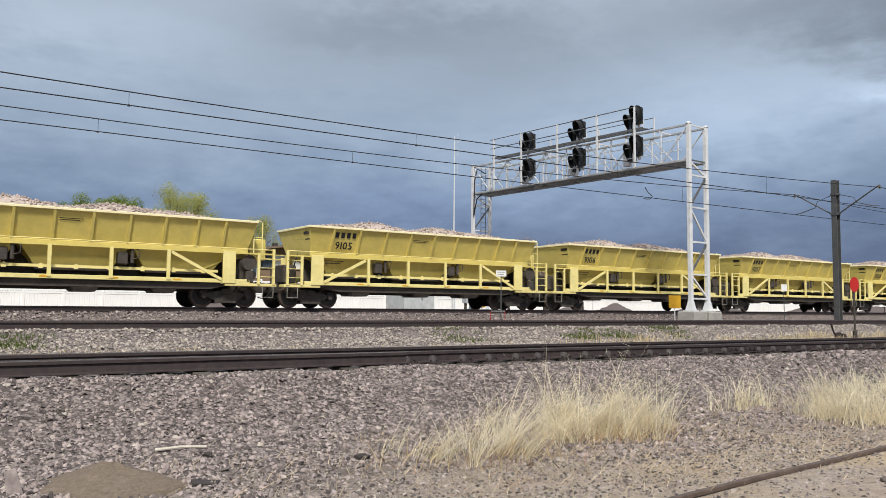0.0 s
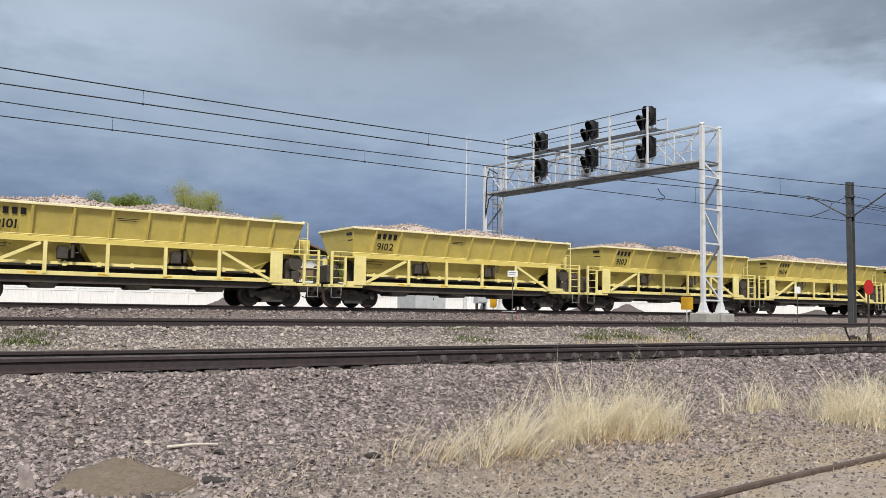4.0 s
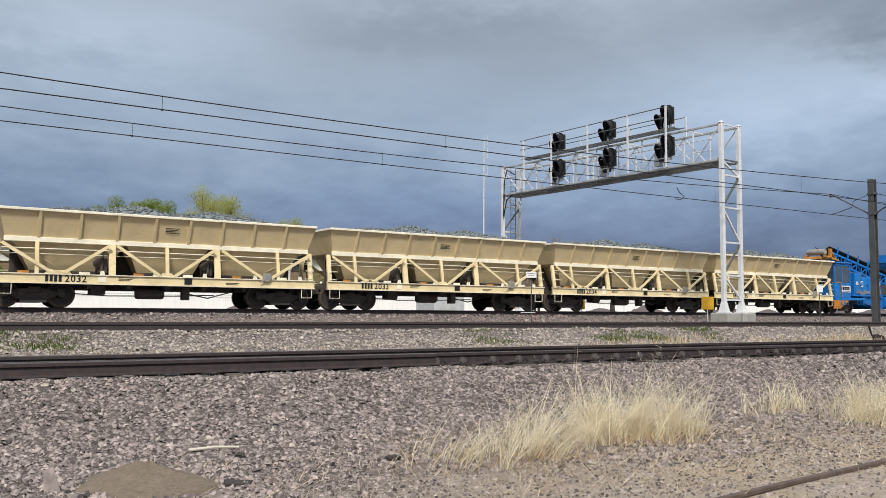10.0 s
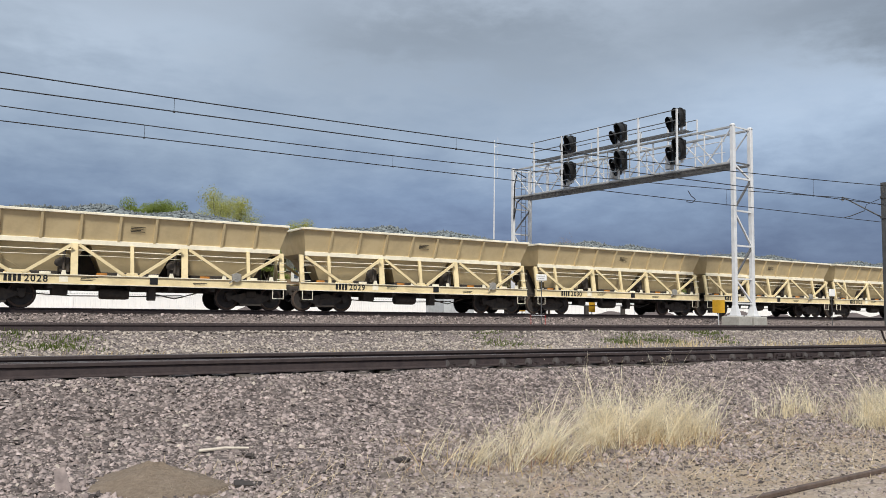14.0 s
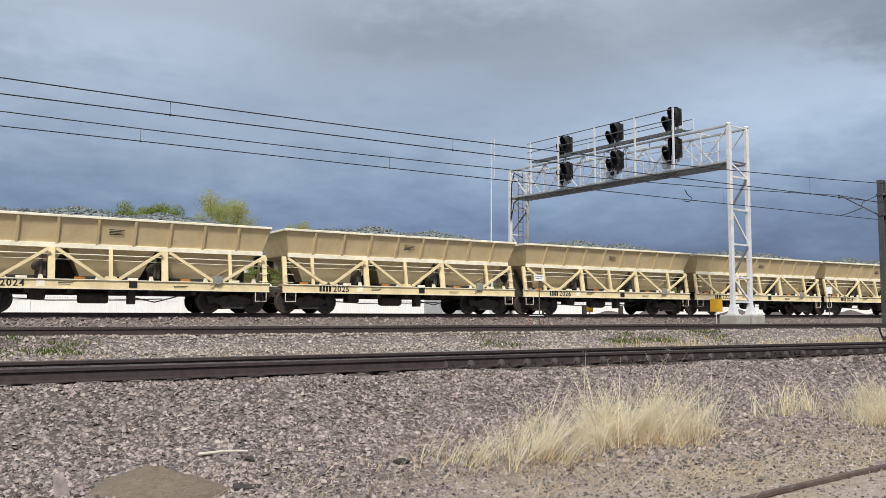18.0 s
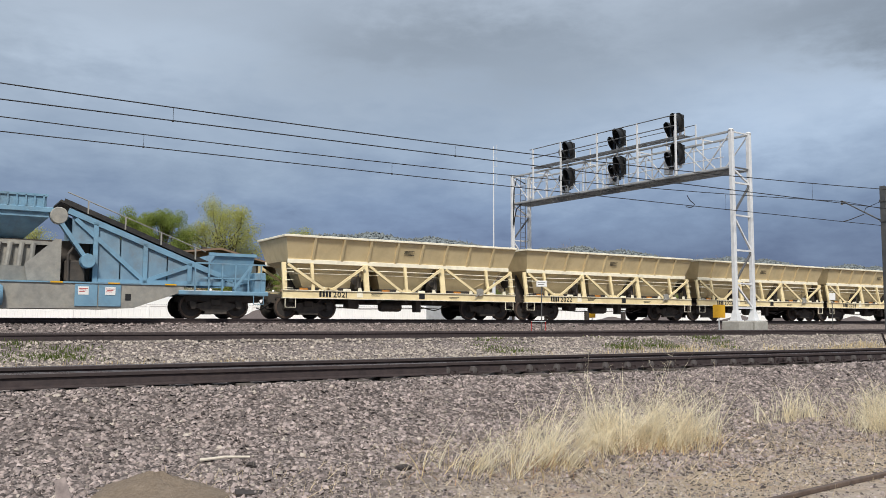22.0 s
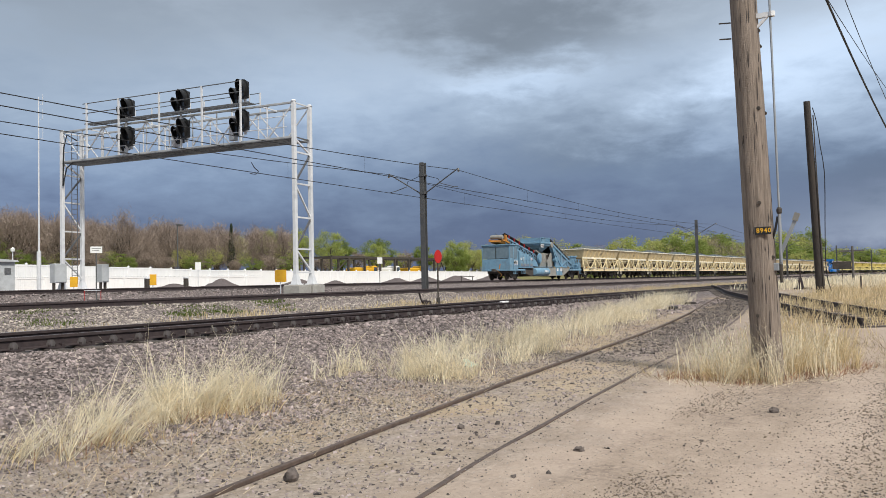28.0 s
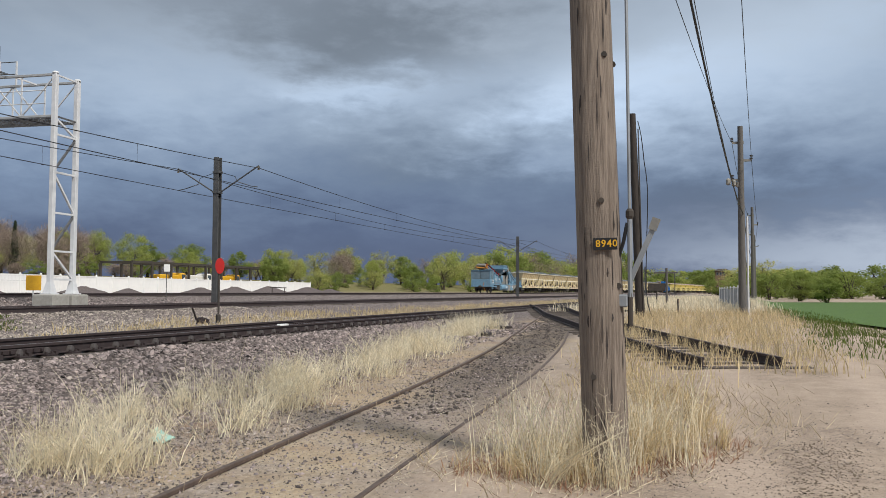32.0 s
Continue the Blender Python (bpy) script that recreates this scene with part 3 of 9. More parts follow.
def height(u, v):
    v_flat = v - (far_line(u) - Y_TRAIN - swing(u)) * float(np.interp(v, [25.6, 30, 37, 60], [0, 1, 1, 0]))
    if 8 < v < 60:
        v_flat -= max(swing(u), -8.0)
    z = float(np.interp(v_flat, PROFILE_Y, PROFILE_Z))
    low = float(np.interp(u, SPUR_Z_U, SPUR_Z)) - 0.10
    if low > z and v < 11:
        k = max(0.0, min(1.0, (v + 6) / 5.0))
        z = z + (low - z) * k
    return z


def ground_z(u, v):
    z = height(u, v)
    amp = 0.05 if v >= 20 else (0.035 if v > 5.6 or u < -2 else 0.012)
    return z + amp * (noise.noise((u * 0.7, v * 0.7, 0)) + 0.5 * noise.noise((u * 2.1, v * 2.1, 3)))


def build_ground():
    us = sorted(set([round(x, 2) for x in list(np.arange(-10, 32, 0.3)) + list(np.arange(32, 80, 1.0)) + list(np.arange(80, 260, 5.0)) + list(np.arange(260, 900, 40.0))
                     + [-2500, -900, -400, -200, -120, -80, -60, -45, -35, -28, -23, -19, -16, -13, -11.5, 1200, 1800, 2800, 4000]]))
    vs = sorted(set([round(x, 2) for x in list(np.arange(-2, 16, 0.3)) + list(np.arange(16, 37, 0.7)) + list(np.arange(37, 110, 4.0))
                     + [-1500, -500, -200, -100, -60, -40, -25, -15, -9, -6, -4, 140, 200, 300, 500, 900, 1600, 3000]]))
    verts = [(u, v, ground_z(u, v)) for v in vs for u in us]
    n = len(us)
    faces = [(j * n + i, j * n + i + 1, (j + 1) * n + i + 1, (j + 1) * n + i) for j in range(len(vs) - 1) for i in range(n - 1)]
    me = raw_mesh("ground", verts, faces, "ground")
    me.polygons.foreach_set("use_smooth", [True] * len(me.polygons))
    tagged(new("ground", me), "pale dirt road running into grey-purple gravel and straw litter", "ground", kind="structure")


build_ground()

RAIL_SECTION = [(-0.075, 0), (0.075, 0), (0.075, 0.012), (0.012, 0.03), (0.009, 0.12), (0.036, 0.135), (0.036, 0.172), (0.028, 0.18), (-0.028, 0.18), (-0.036, 0.172), (-0.036, 0.135), (-0.009, 0.12), (-0.012, 0.03), (-0.075, 0.012)]


def rail_mesh(pts, name="rail", scale=1.0, top="rail_top", web="rail"):
    """A flat-bottomed rail swept along points (x, y, z of its foot); its running top has the polished metal."""
    s = Shape()
    rs = []
    for i, p in enumerate(pts):
        a, b = Vector(pts[max(i - 1, 0)]), Vector(pts[min(i + 1, len(pts) - 1)])
        d = (b - a).normalized()
        side = Vector((d.y, -d.x, 0)).normalized()
        rs.append([Vector(p) + side * (x * scale) + Vector((0, 0, z * scale)) for x, z in RAIL_SECTION])
    s.rings(rs)
    me = s.mesh(name, web)
    me.materials.append(MAT[top])
    for poly in me.polygons:
        if poly.normal.z > 0.9 and poly.center.z > min(p[2] for p in pts) + 0.165 * scale:
            poly.material_index = 1
    return me


def smooth_line(pts, step=0.8):
    """Points along a Catmull-Rom curve."""
    out = []
    P = [np.array(p, float) for p in pts]
    P = [2 * P[0] - P[1]] + P + [2 * P[-1] - P[-2]]
    for i in range(1, len(P) - 2):
        k = max(2, int(np.linalg.norm(P[i + 1] - P[i]) / step))
        for j in range(k):
            t = j / k
            a, b, c, d = P[i - 1:i + 3]
            out.append(0.5 * (2 * b + (c - a) * t + (2 * a - 5 * b + 4 * c - d) * t * t + (3 * b - a - 3 * c + d) * t ** 3))
    out.append(P[-2])
    return out


def tie_mesh():
    s = Shape().box(-0.115, 0.115, -1.3, 1.3, -0.17, 0.0, 0.012)
    return s.mesh("tie", "tie")


def build_tracks():
    tie = tie_mesh()
    plate = Shape().box(-0.10, 0.10, -0.17, 0.17, 0, 0.022)
    for sx in (-0.06, 0.06):
        for sy in (-0.1, 0.1):
            plate.box(sx - 0.015, sx + 0.015, sy - 0.015, sy + 0.015, 0.02, 0.06)
    plate_me = plate.mesh("tie_plate", "rail")
    clip_me = Shape().prism([(-0.06, 0.01), (0.06, 0.01), (0.045, 0.07), (0.015, 0.11), (-0.03, 0.105), (-0.05, 0.06)], -0.085, -0.01).mesh("rail_clip", "rail_clip")
    anchor_me = Shape().box(-0.025, 0.025, -0.10, 0.10, -0.03, 0.035).mesh("rail_anchor", "rail")
    for name, y, z, lo, hi, label in (("railway_track_near", Y_NEAR, Z_NEAR, -6, 68, "rusty near main track of steel rails on wooden ties in ballast"),
                                      ("railway_track_middle", Y_MID, Z_MID, 4, 60, "middle main track with dark rails in grey ballast"),
                                      ("railway_track_far", Y_TRAIN, Z_TRAIN, 0, 62, "far main track that carries the work train")):
        t = thing(name, label, "railway track", "main line tracks", "structure", (0, y, z - 0.2))
        bend = (lambda x: far_line(x) - Y_TRAIN) if name == "railway_track_far" else swing
        for sy in (-0.7535, 0.7535):
            xs = [-400, -40, 0] + list(range(40, 81, 4)) + list(range(100, 341, 20)) + [1500]
            part("rail", rail_mesh([(x, sy + bend(x), 0.02) for x in xs]), None, t)
        rnd = random.Random(5)
        u = lo
        while u < hi:
            o = part("tie", tie, None, t)
            o.location, o.rotation_euler = (u + rnd.uniform(-0.03, 0.03), bend(u) + rnd.uniform(-0.05, 0.05), rnd.uniform(-0.012, 0.004)), (0, 0, rnd.uniform(-0.02, 0.02))
            if name == "railway_track_near":
                for sy in (-0.7535, 0.7535):
                    q = part("tie_plate", plate_me, None, t)
                    q.location = (o.location.x, sy, 0.002)
                q = part("rail_clip", clip_me, None, t)
                q.location = (o.location.x, -0.7535, 0.02)
                if rnd.random() < 0.8:
                    q = part("rail_anchor", anchor_me, None, t)
                    q.location = (o.location.x + 0.17, -0.7535, 0.03)
            u += 0.54
        rest = Shape()
        for u in list(np.arange(-40, lo - 0.3, 0.54)) + list(np.arange(hi + 0.3, 150, 0.54)):
            rest.box(u - 0.115, u + 0.115, bend(u) - 1.3, bend(u) + 1.3, -0.17, 0.0)
        o = part("distant_ties", rest, "tie", t)
        o["kind"] = "stuff"
        if name == "railway_track_near":
            # joint bars and bolts
            for u in (5.0, 14.6, 26.2, 37.5):
                for sy in (-0.7535, 0.7535):
                    bar = Shape().box(u - 0.45, u + 0.45, sy - 0.04, sy + 0.04, 0.05, 0.135, 0.01)
                    for k in range(6):
                        bx = u - 0.375 + k * 0.15
                        bar.box(bx - 0.022, bx + 0.022, sy - 0.075, sy + 0.075, 0.072, 0.115)
                    part("joint_bar", bar, "rail", t)
    # closure rail and guard of the turnout beside the near track
    t = thing("turnout_rails", "pair of extra worn turnout rails lying against the near track", "railway track", kind="structure", at=(0, 0, 0))
    part("rail", rail_mesh([(-60, 9.6, Z_NEAR - 0.2), (-20, 10.75, Z_NEAR - 0.18), (-4, 11.12, Z_NEAR - 0.18), (6.4, 11.33, Z_NEAR - 0.18)]), None, t)
    part("rail", rail_mesh([(-60, 11.3, Z_NEAR - 0.2), (-20, 12.3, Z_NEAR - 0.18), (-3, 12.75, Z_NEAR - 0.18), (8.5, 12.9, Z_NEAR - 0.18)]), None, t)

    # the old spur, half sunk in the dirt
    t = thing("old_spur_track", "old rusty spur track half buried in dirt and gravel", "railway track", kind="structure", at=(0, 0, 0))
    line = smooth_line(SPUR)
    far, near = [], []
    for i, p in enumerate(line):
        d = line[min(i + 1, len(line) - 1)] - line[max(i - 1, 0)]
        d = d / np.linalg.norm(d)
        z = float(np.interp(p[0], SPUR_Z_U, SPUR_Z))
        far.append((p[0], p[1], z - 0.198))
        q = p + np.array([d[1], -d[0]]) * 1.5
        near.append((q[0], q[1], float(np.interp(q[0], SPUR_Z_U, SPUR_Z)) - 0.234 + 0.004 * noise.noise((q[0] * 0.9, 0, 0))))
    part("rail", rail_mesh(far, scale=0.8, top="rail_rust", web="rail_spur"), None, t)
    part("rail", rail_mesh(near, scale=0.8, top="rail_rust", web="rail_spur"), None, t)
    rnd = random.Random(8)
    for i, p in enumerate(line):
        if 16 < p[0] < 55:
            d = line[min(i + 1, len(line) - 1)] - line[max(i - 1, 0)]
            o = part("tie", tie, None, t)
            a = math.atan2(d[1], d[0])
            o.location = (p[0] + 0.75 * math.sin(a), p[1] - 0.75 * math.cos(a), float(np.interp(p[0], SPUR_Z_U, SPUR_Z)) - 0.19)
            o.rotation_euler = (0, 0, a + rnd.uniform(-0.04, 0.04))
    # a second branch that leaves the spur towards the right
    t = thing("derelict_branch_track", "derelict branch rails on dark rotten ties in dry grass", "railway track", kind="structure", at=(0, 0, 0))
    br = smooth_line([(55.5, 11.3), (47, 8.9), (40, 7.0), (34, 5.0), (28.5, 3.1), (24, 1.4), (21, 0.1)])
    a_, b_ = [], []
    for i, p in enumerate(br):
        d = br[min(i + 1, len(br) - 1)] - br[max(i - 1, 0)]
        d = d / np.linalg.norm(d)
        z = max(height(p[0], p[1]), float(np.interp(p[0], SPUR_Z_U, SPUR_Z)) - 0.1) + 0.02
        a_.append((p[0], p[1], z))
        q = p + np.array([d[1], -d[0]]) * 1.5
        b_.append((q[0], q[1], z))
        if i % 1 == 0 and p[0] < 50:
            o = part("tie", tie, None, t)
            m = (p + q) / 2
            o.location, o.rotation_euler = (m[0], m[1], z + 0.005), (0, 0, math.atan2(d[1], d[0]) + rnd.uniform(-0.12, 0.12))
    part("rail", rail_mesh(a_, top="rail_rust"), None, t)
    part("rail", rail_mesh(b_, top="rail_rust"), None, t)


build_tracks()

# ---- the work train: local x along the car from its rear end, z from the rail top, -y is the side seen ----
def add_trucks(car, centres, base=1.73, wheel_r=0.455):
    """Two-axle trucks: side frames, springs, bolsters and wheelsets."""
    wheel = Shape()
    frame_me = Shape()
    frame_me.prism([(-0.98, 0.40), (-0.92, 0.51), (-0.55, 0.58), (-0.3, 0.64), (0.3, 0.64), (0.55, 0.58), (0.92, 0.51), (0.98, 0.40), (0.72, 0.40), (0.48, 0.30), (0.34, 0.2), (-0.34, 0.2), (-0.48, 0.30), (-0.72, 0.40)], -0.07, 0.07)
    frame_me.box(-0.42, 0.42, -0.11, 0.11, 0.16, 0.24, 0.01)
    for sx in (-1, 1):
        frame_me.lathe([(0.11, -0.14), (0.11, 0.1)], (sx * base / 2, 0, wheel_r), "y", 10)
        frame_me.box(sx * base / 2 - 0.13, sx * base / 2 + 0.13, -0.1, 0.1, wheel_r + 0.05, wheel_r + 0.2, 0.02)
    fm = frame_me.mesh("side_frame", "frame_dark")
    sp = Shape()
    for dx in (-0.17, 0.0, 0.17):
        for k in range(5):
            sp.lathe([(0.06, -0.012), (0.075, 0), (0.06, 0.012)], (dx, 0, 0.27 + k * 0.055), "z", 8)
    sm = sp.mesh("spring_group", "wheel_rim")
    bol = Shape().box(-0.2, 0.2, -1.1, 1.1, 0.48, 0.72, 0.03).mesh("bolster", "frame_dark")
    w = Shape().lathe([(wheel_r + 0.025, -0.015), (wheel_r + 0.025, 0.015), (wheel_r, 0.025), (wheel_r - 0.01, -0.075), (wheel_r - 0.07, -0.085), (wheel_r - 0.09, -0.05), (0.16, -0.045), (0.13, -0.09), (0.0, -0.09)][::-1], (0, 0, 0), "y", 22)
    wm = w.mesh("wheel", "wheel", True)
    wm.materials.append(MAT["wheel_rim"])
    for p in wm.polygons:
        r = math.hypot(p.center.x, p.center.z)
        if r > wheel_r - 0.085:
            p.material_index = 1
    am = Shape().lathe([(0.075, -0.8), (0.075, 0.8)], (0, 0, 0), "y", 10).mesh("axle", "wheel")
    for cx in centres:
        t = new("truck"); t.parent = car; t.location = (cx, 0, 0)
        t["label"] = "dark two-axle truck under the car"
        for sy in (-1, 1):
            o = part("side_frame", fm, None, t); o.location = (0, sy * 0.98, 0)
            o = part("spring_group", sm, None, t); o.location = (0, sy * 0.98, 0.02)
        part("bolster", bol, None, t)
        for sx in (-1, 1):
            part("axle", am, None, t).location = (sx * base / 2, 0, wheel_r)
            for sy in (-1, 1):
                o = part("wheel", wm, None, t)
                o.location = (sx * base / 2, sy * 0.77, wheel_r)
                if sy > 0:
                    o.rotation_euler = (0, 0, math.pi)


def add_coupler(car, x, way):
    s = Shape()
    s.box(min(x, x + way * 0.5), max(x, x + way * 0.5), -0.1, 0.1, 0.78, 0.98, 0.02)
    s.box(min(x + way * 0.38, x + way * 0.62), max(x + way * 0.38, x + way * 0.62), -0.2, 0.16, 0.72, 1.04, 0.04)
    part("coupler", s, "frame_dark", car)
    hose = Shape().tube([(x, -0.35, 0.72), (x + way * 0.2, -0.36, 0.5), (x + way * 0.42, -0.34, 0.36), (x + way * 0.6, -0.3, 0.42)], 0.025, 6)
    part("brake_hose", hose, "rubber", car)


def mark_blocks(x, z, w, h, n, y, gap=0.25):
    """Plain upright blocks in a row, the size and colour of painted marks."""
    s = Shape()
    step = w / n
    for k in range(n):
        s.box(x + k * step, x + (k + 1) * step - gap * step, y - 0.004, y, z, z + h)
    return s


def tilt_x(shape, y, z, lean):
    m = Matrix.Translation((0, y, z)) @ Matrix.Rotation(lean, 4, "X") @ Matrix.Translation((0, -y, -z))
    shape.v = [tuple(m @ Vector(p)) for p in shape.v]
    return shape


def small_print(x, z, w, rows, y, step=0.05, thick=0.02):
    s = Shape()
    for k in range(rows):
        s.box(x + 0.02 * (k % 2), x + w * (1 - 0.15 * (k % 3)), y - 0.004, y, z - k * step, z - k * step + thick)
    return s


def side_y(z, rim=(3.36, -1.60), fold=(2.36, -1.22)):
    return fold[1] + (rim[1] - fold[1]) * (z - fold[0]) / (rim[0] - fold[0])


def load_mesh(x0, x1, zr, half, material, seed, peaks):
    """Heaped rock: a lumpy sheet of stones rising in heaps above the rim."""
    rnd = np.random.RandomState(seed)
    s = Shape()
    xs, ys = np.linspace(x0, x1, 44), np.linspace(-half, half, 11)
    vs = []
    for x in xs:
        for y in ys:
            h = sum(a * math.exp(-((x - c) / w) ** 2) for c, a, w in peaks) * (1 - (abs(y) / half) ** 2) - 0.12
            vs.append((x, y, zr + h + 0.04 * rnd.rand()))
    n = len(ys)
    fs = [(i * n + j, (i + 1) * n + j, (i + 1) * n + j + 1, i * n + j + 1) for i in range(len(xs) - 1) for j in range(n - 1)]
    s.add(vs, fs)
    # loose stones on the surface
    for k in range(1300):
        x, y = rnd.uniform(x0 + 0.1, x1 - 0.1), rnd.uniform(-half * 0.95, half * 0.95)
        h = sum(a * math.exp(-((x - c) / w) ** 2) for c, a, w in peaks) * (1 - (abs(y) / half) ** 2) - 0.12
        r = rnd.uniform(0.035, 0.095)
        p = np.array([(1, 0, 0), (-1, 0, 0), (0, 1, 0), (0, -1, 0), (0, 0, 1), (0, 0, -1)]) * r * rnd.uniform(0.6, 1.2, (6, 1)) + rnd.uniform(-0.2, 0.2, (6, 3)) * r
        p += np.array((x, y, zr + h + 0.03))
        s.add([tuple(q) for q in p], [(0, 2, 4), (2, 1, 4), (1, 3, 4), (3, 0, 4), (2, 0, 5), (1, 2, 5), (3, 1, 5), (0, 3, 5)])
    return s.mesh("load", material)


def hopper_body(car, L, x0, x1, base, rim_mat, ribs, bottoms, rim_z=3.36, fold_z=2.36, rim_y=1.60, fold_y=1.22, end_drop=0.7, low_z=1.16, low_y=0.75):
    """The open hopper: flared upper sides in panels between ribs, sloped ends, and the chutes below."""
    t = 0.03
    # upper sides, a panel between each pair of ribs
    edges = [x0] + list(ribs) + [x1]
    for sy in (-1, 1):
        panels = Shape()
        for a, b in zip(edges[:-1], edges[1:]):
            fa = a + end_drop * 0.35 if a == x0 else a
            fb = b - end_drop * 0.35 if b == x1 else b
            q = [(fa, sy * fold_y, fold_z), (fb, sy * fold_y, fold_z), (b, sy * rim_y, rim_z), (a, sy * rim_y, rim_z)]
            if sy > 0:
                q = [q[1], q[0], q[3], q[2]]
            if sy < 0:
                part("side_panel", Shape().plate(*q, t), base, car)
            else:
                panels.plate(*q, t)
        if sy > 0:
            part("side_sheet", panels, base, car)
        for r in ribs:
            rb = Shape().beam((r, sy * (fold_y + 0.035), fold_z), (r, sy * (rim_y + 0.03), rim_z - 0.02), 0.075, 0.09, (1, 0, 0))
            part("rib", rb, base, car)
        rim = Shape().box(x0 - 0.03, x1 + 0.03, min(sy * (rim_y - 0.03), sy * (rim_y + 0.07)), max(sy * (rim_y - 0.03), sy * (rim_y + 0.07)), rim_z - 0.06, rim_z + 0.03, 0.012)
        # yellow cars get the rim highlight as a paler colour
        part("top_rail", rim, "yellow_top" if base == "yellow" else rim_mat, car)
        fl = Shape().box(x0 + 0.2, x1 - 0.2, min(sy * (fold_y - 0.02), sy * (fold_y + 0.09)), max(sy * (fold_y - 0.02), sy * (fold_y + 0.09)), fold_z - 0.10, fold_z + 0.07, 0.01)
        part("fold_rail", fl, rim_mat if base == "beige" else base, car)
    # ends: flared top, sloping floor underneath
    for xe, way in ((x0, 1), (x1, -1)):
        e = Shape()
        xf = xe + way * end_drop * 0.35
        e.plate((xf, -fold_y, fold_z), (xe, -rim_y, rim_z), (xe, rim_y, rim_z), (xf, fold_y, fold_z), t)
        xs = xe + way * 2.1
        e.plate((xs, -low_y, low_z), (xf, -fold_y, fold_z), (xf, fold_y, fold_z), (xs, low_y, low_z), t)
        part("end_sheet", e, base, car)
        r = Shape().box(xe - 0.05, xe + 0.05, -rim_y, rim_y, rim_z - 0.06, rim_z + 0.03, 0.012)
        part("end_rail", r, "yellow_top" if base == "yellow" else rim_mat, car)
    # added dark sheet along the middle: the shade seen behind and below the chutes
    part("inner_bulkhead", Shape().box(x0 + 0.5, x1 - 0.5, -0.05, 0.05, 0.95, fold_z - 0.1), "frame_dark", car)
    # chutes
    for a, b in bottoms:
        c = Shape()
        dx = (b - a) * 0.16
        top = [(a, -fold_y + 0.04, fold_z - 0.03), (b, -fold_y + 0.04, fold_z - 0.03), (b, fold_y - 0.04, fold_z - 0.03), (a, fold_y - 0.04, fold_z - 0.03)]
        bot = [(a + dx, -low_y, low_z), (b - dx, -low_y, low_z), (b - dx, low_y, low_z), (a + dx, low_y, low_z)]
        c.rings([bot, top], cap=False)
        part("chute", c, base, car)
        g = Shape().box(a + dx, b - dx, -low_y - 0.03, low_y + 0.03, low_z - 0.12, low_z + 0.01, 0.02)
        g.box(a + dx + 0.1, b - dx - 0.1, -0.3, 0.3, 0.62, low_z - 0.1, 0.03)
        part("gate", g, "frame_dark", car)


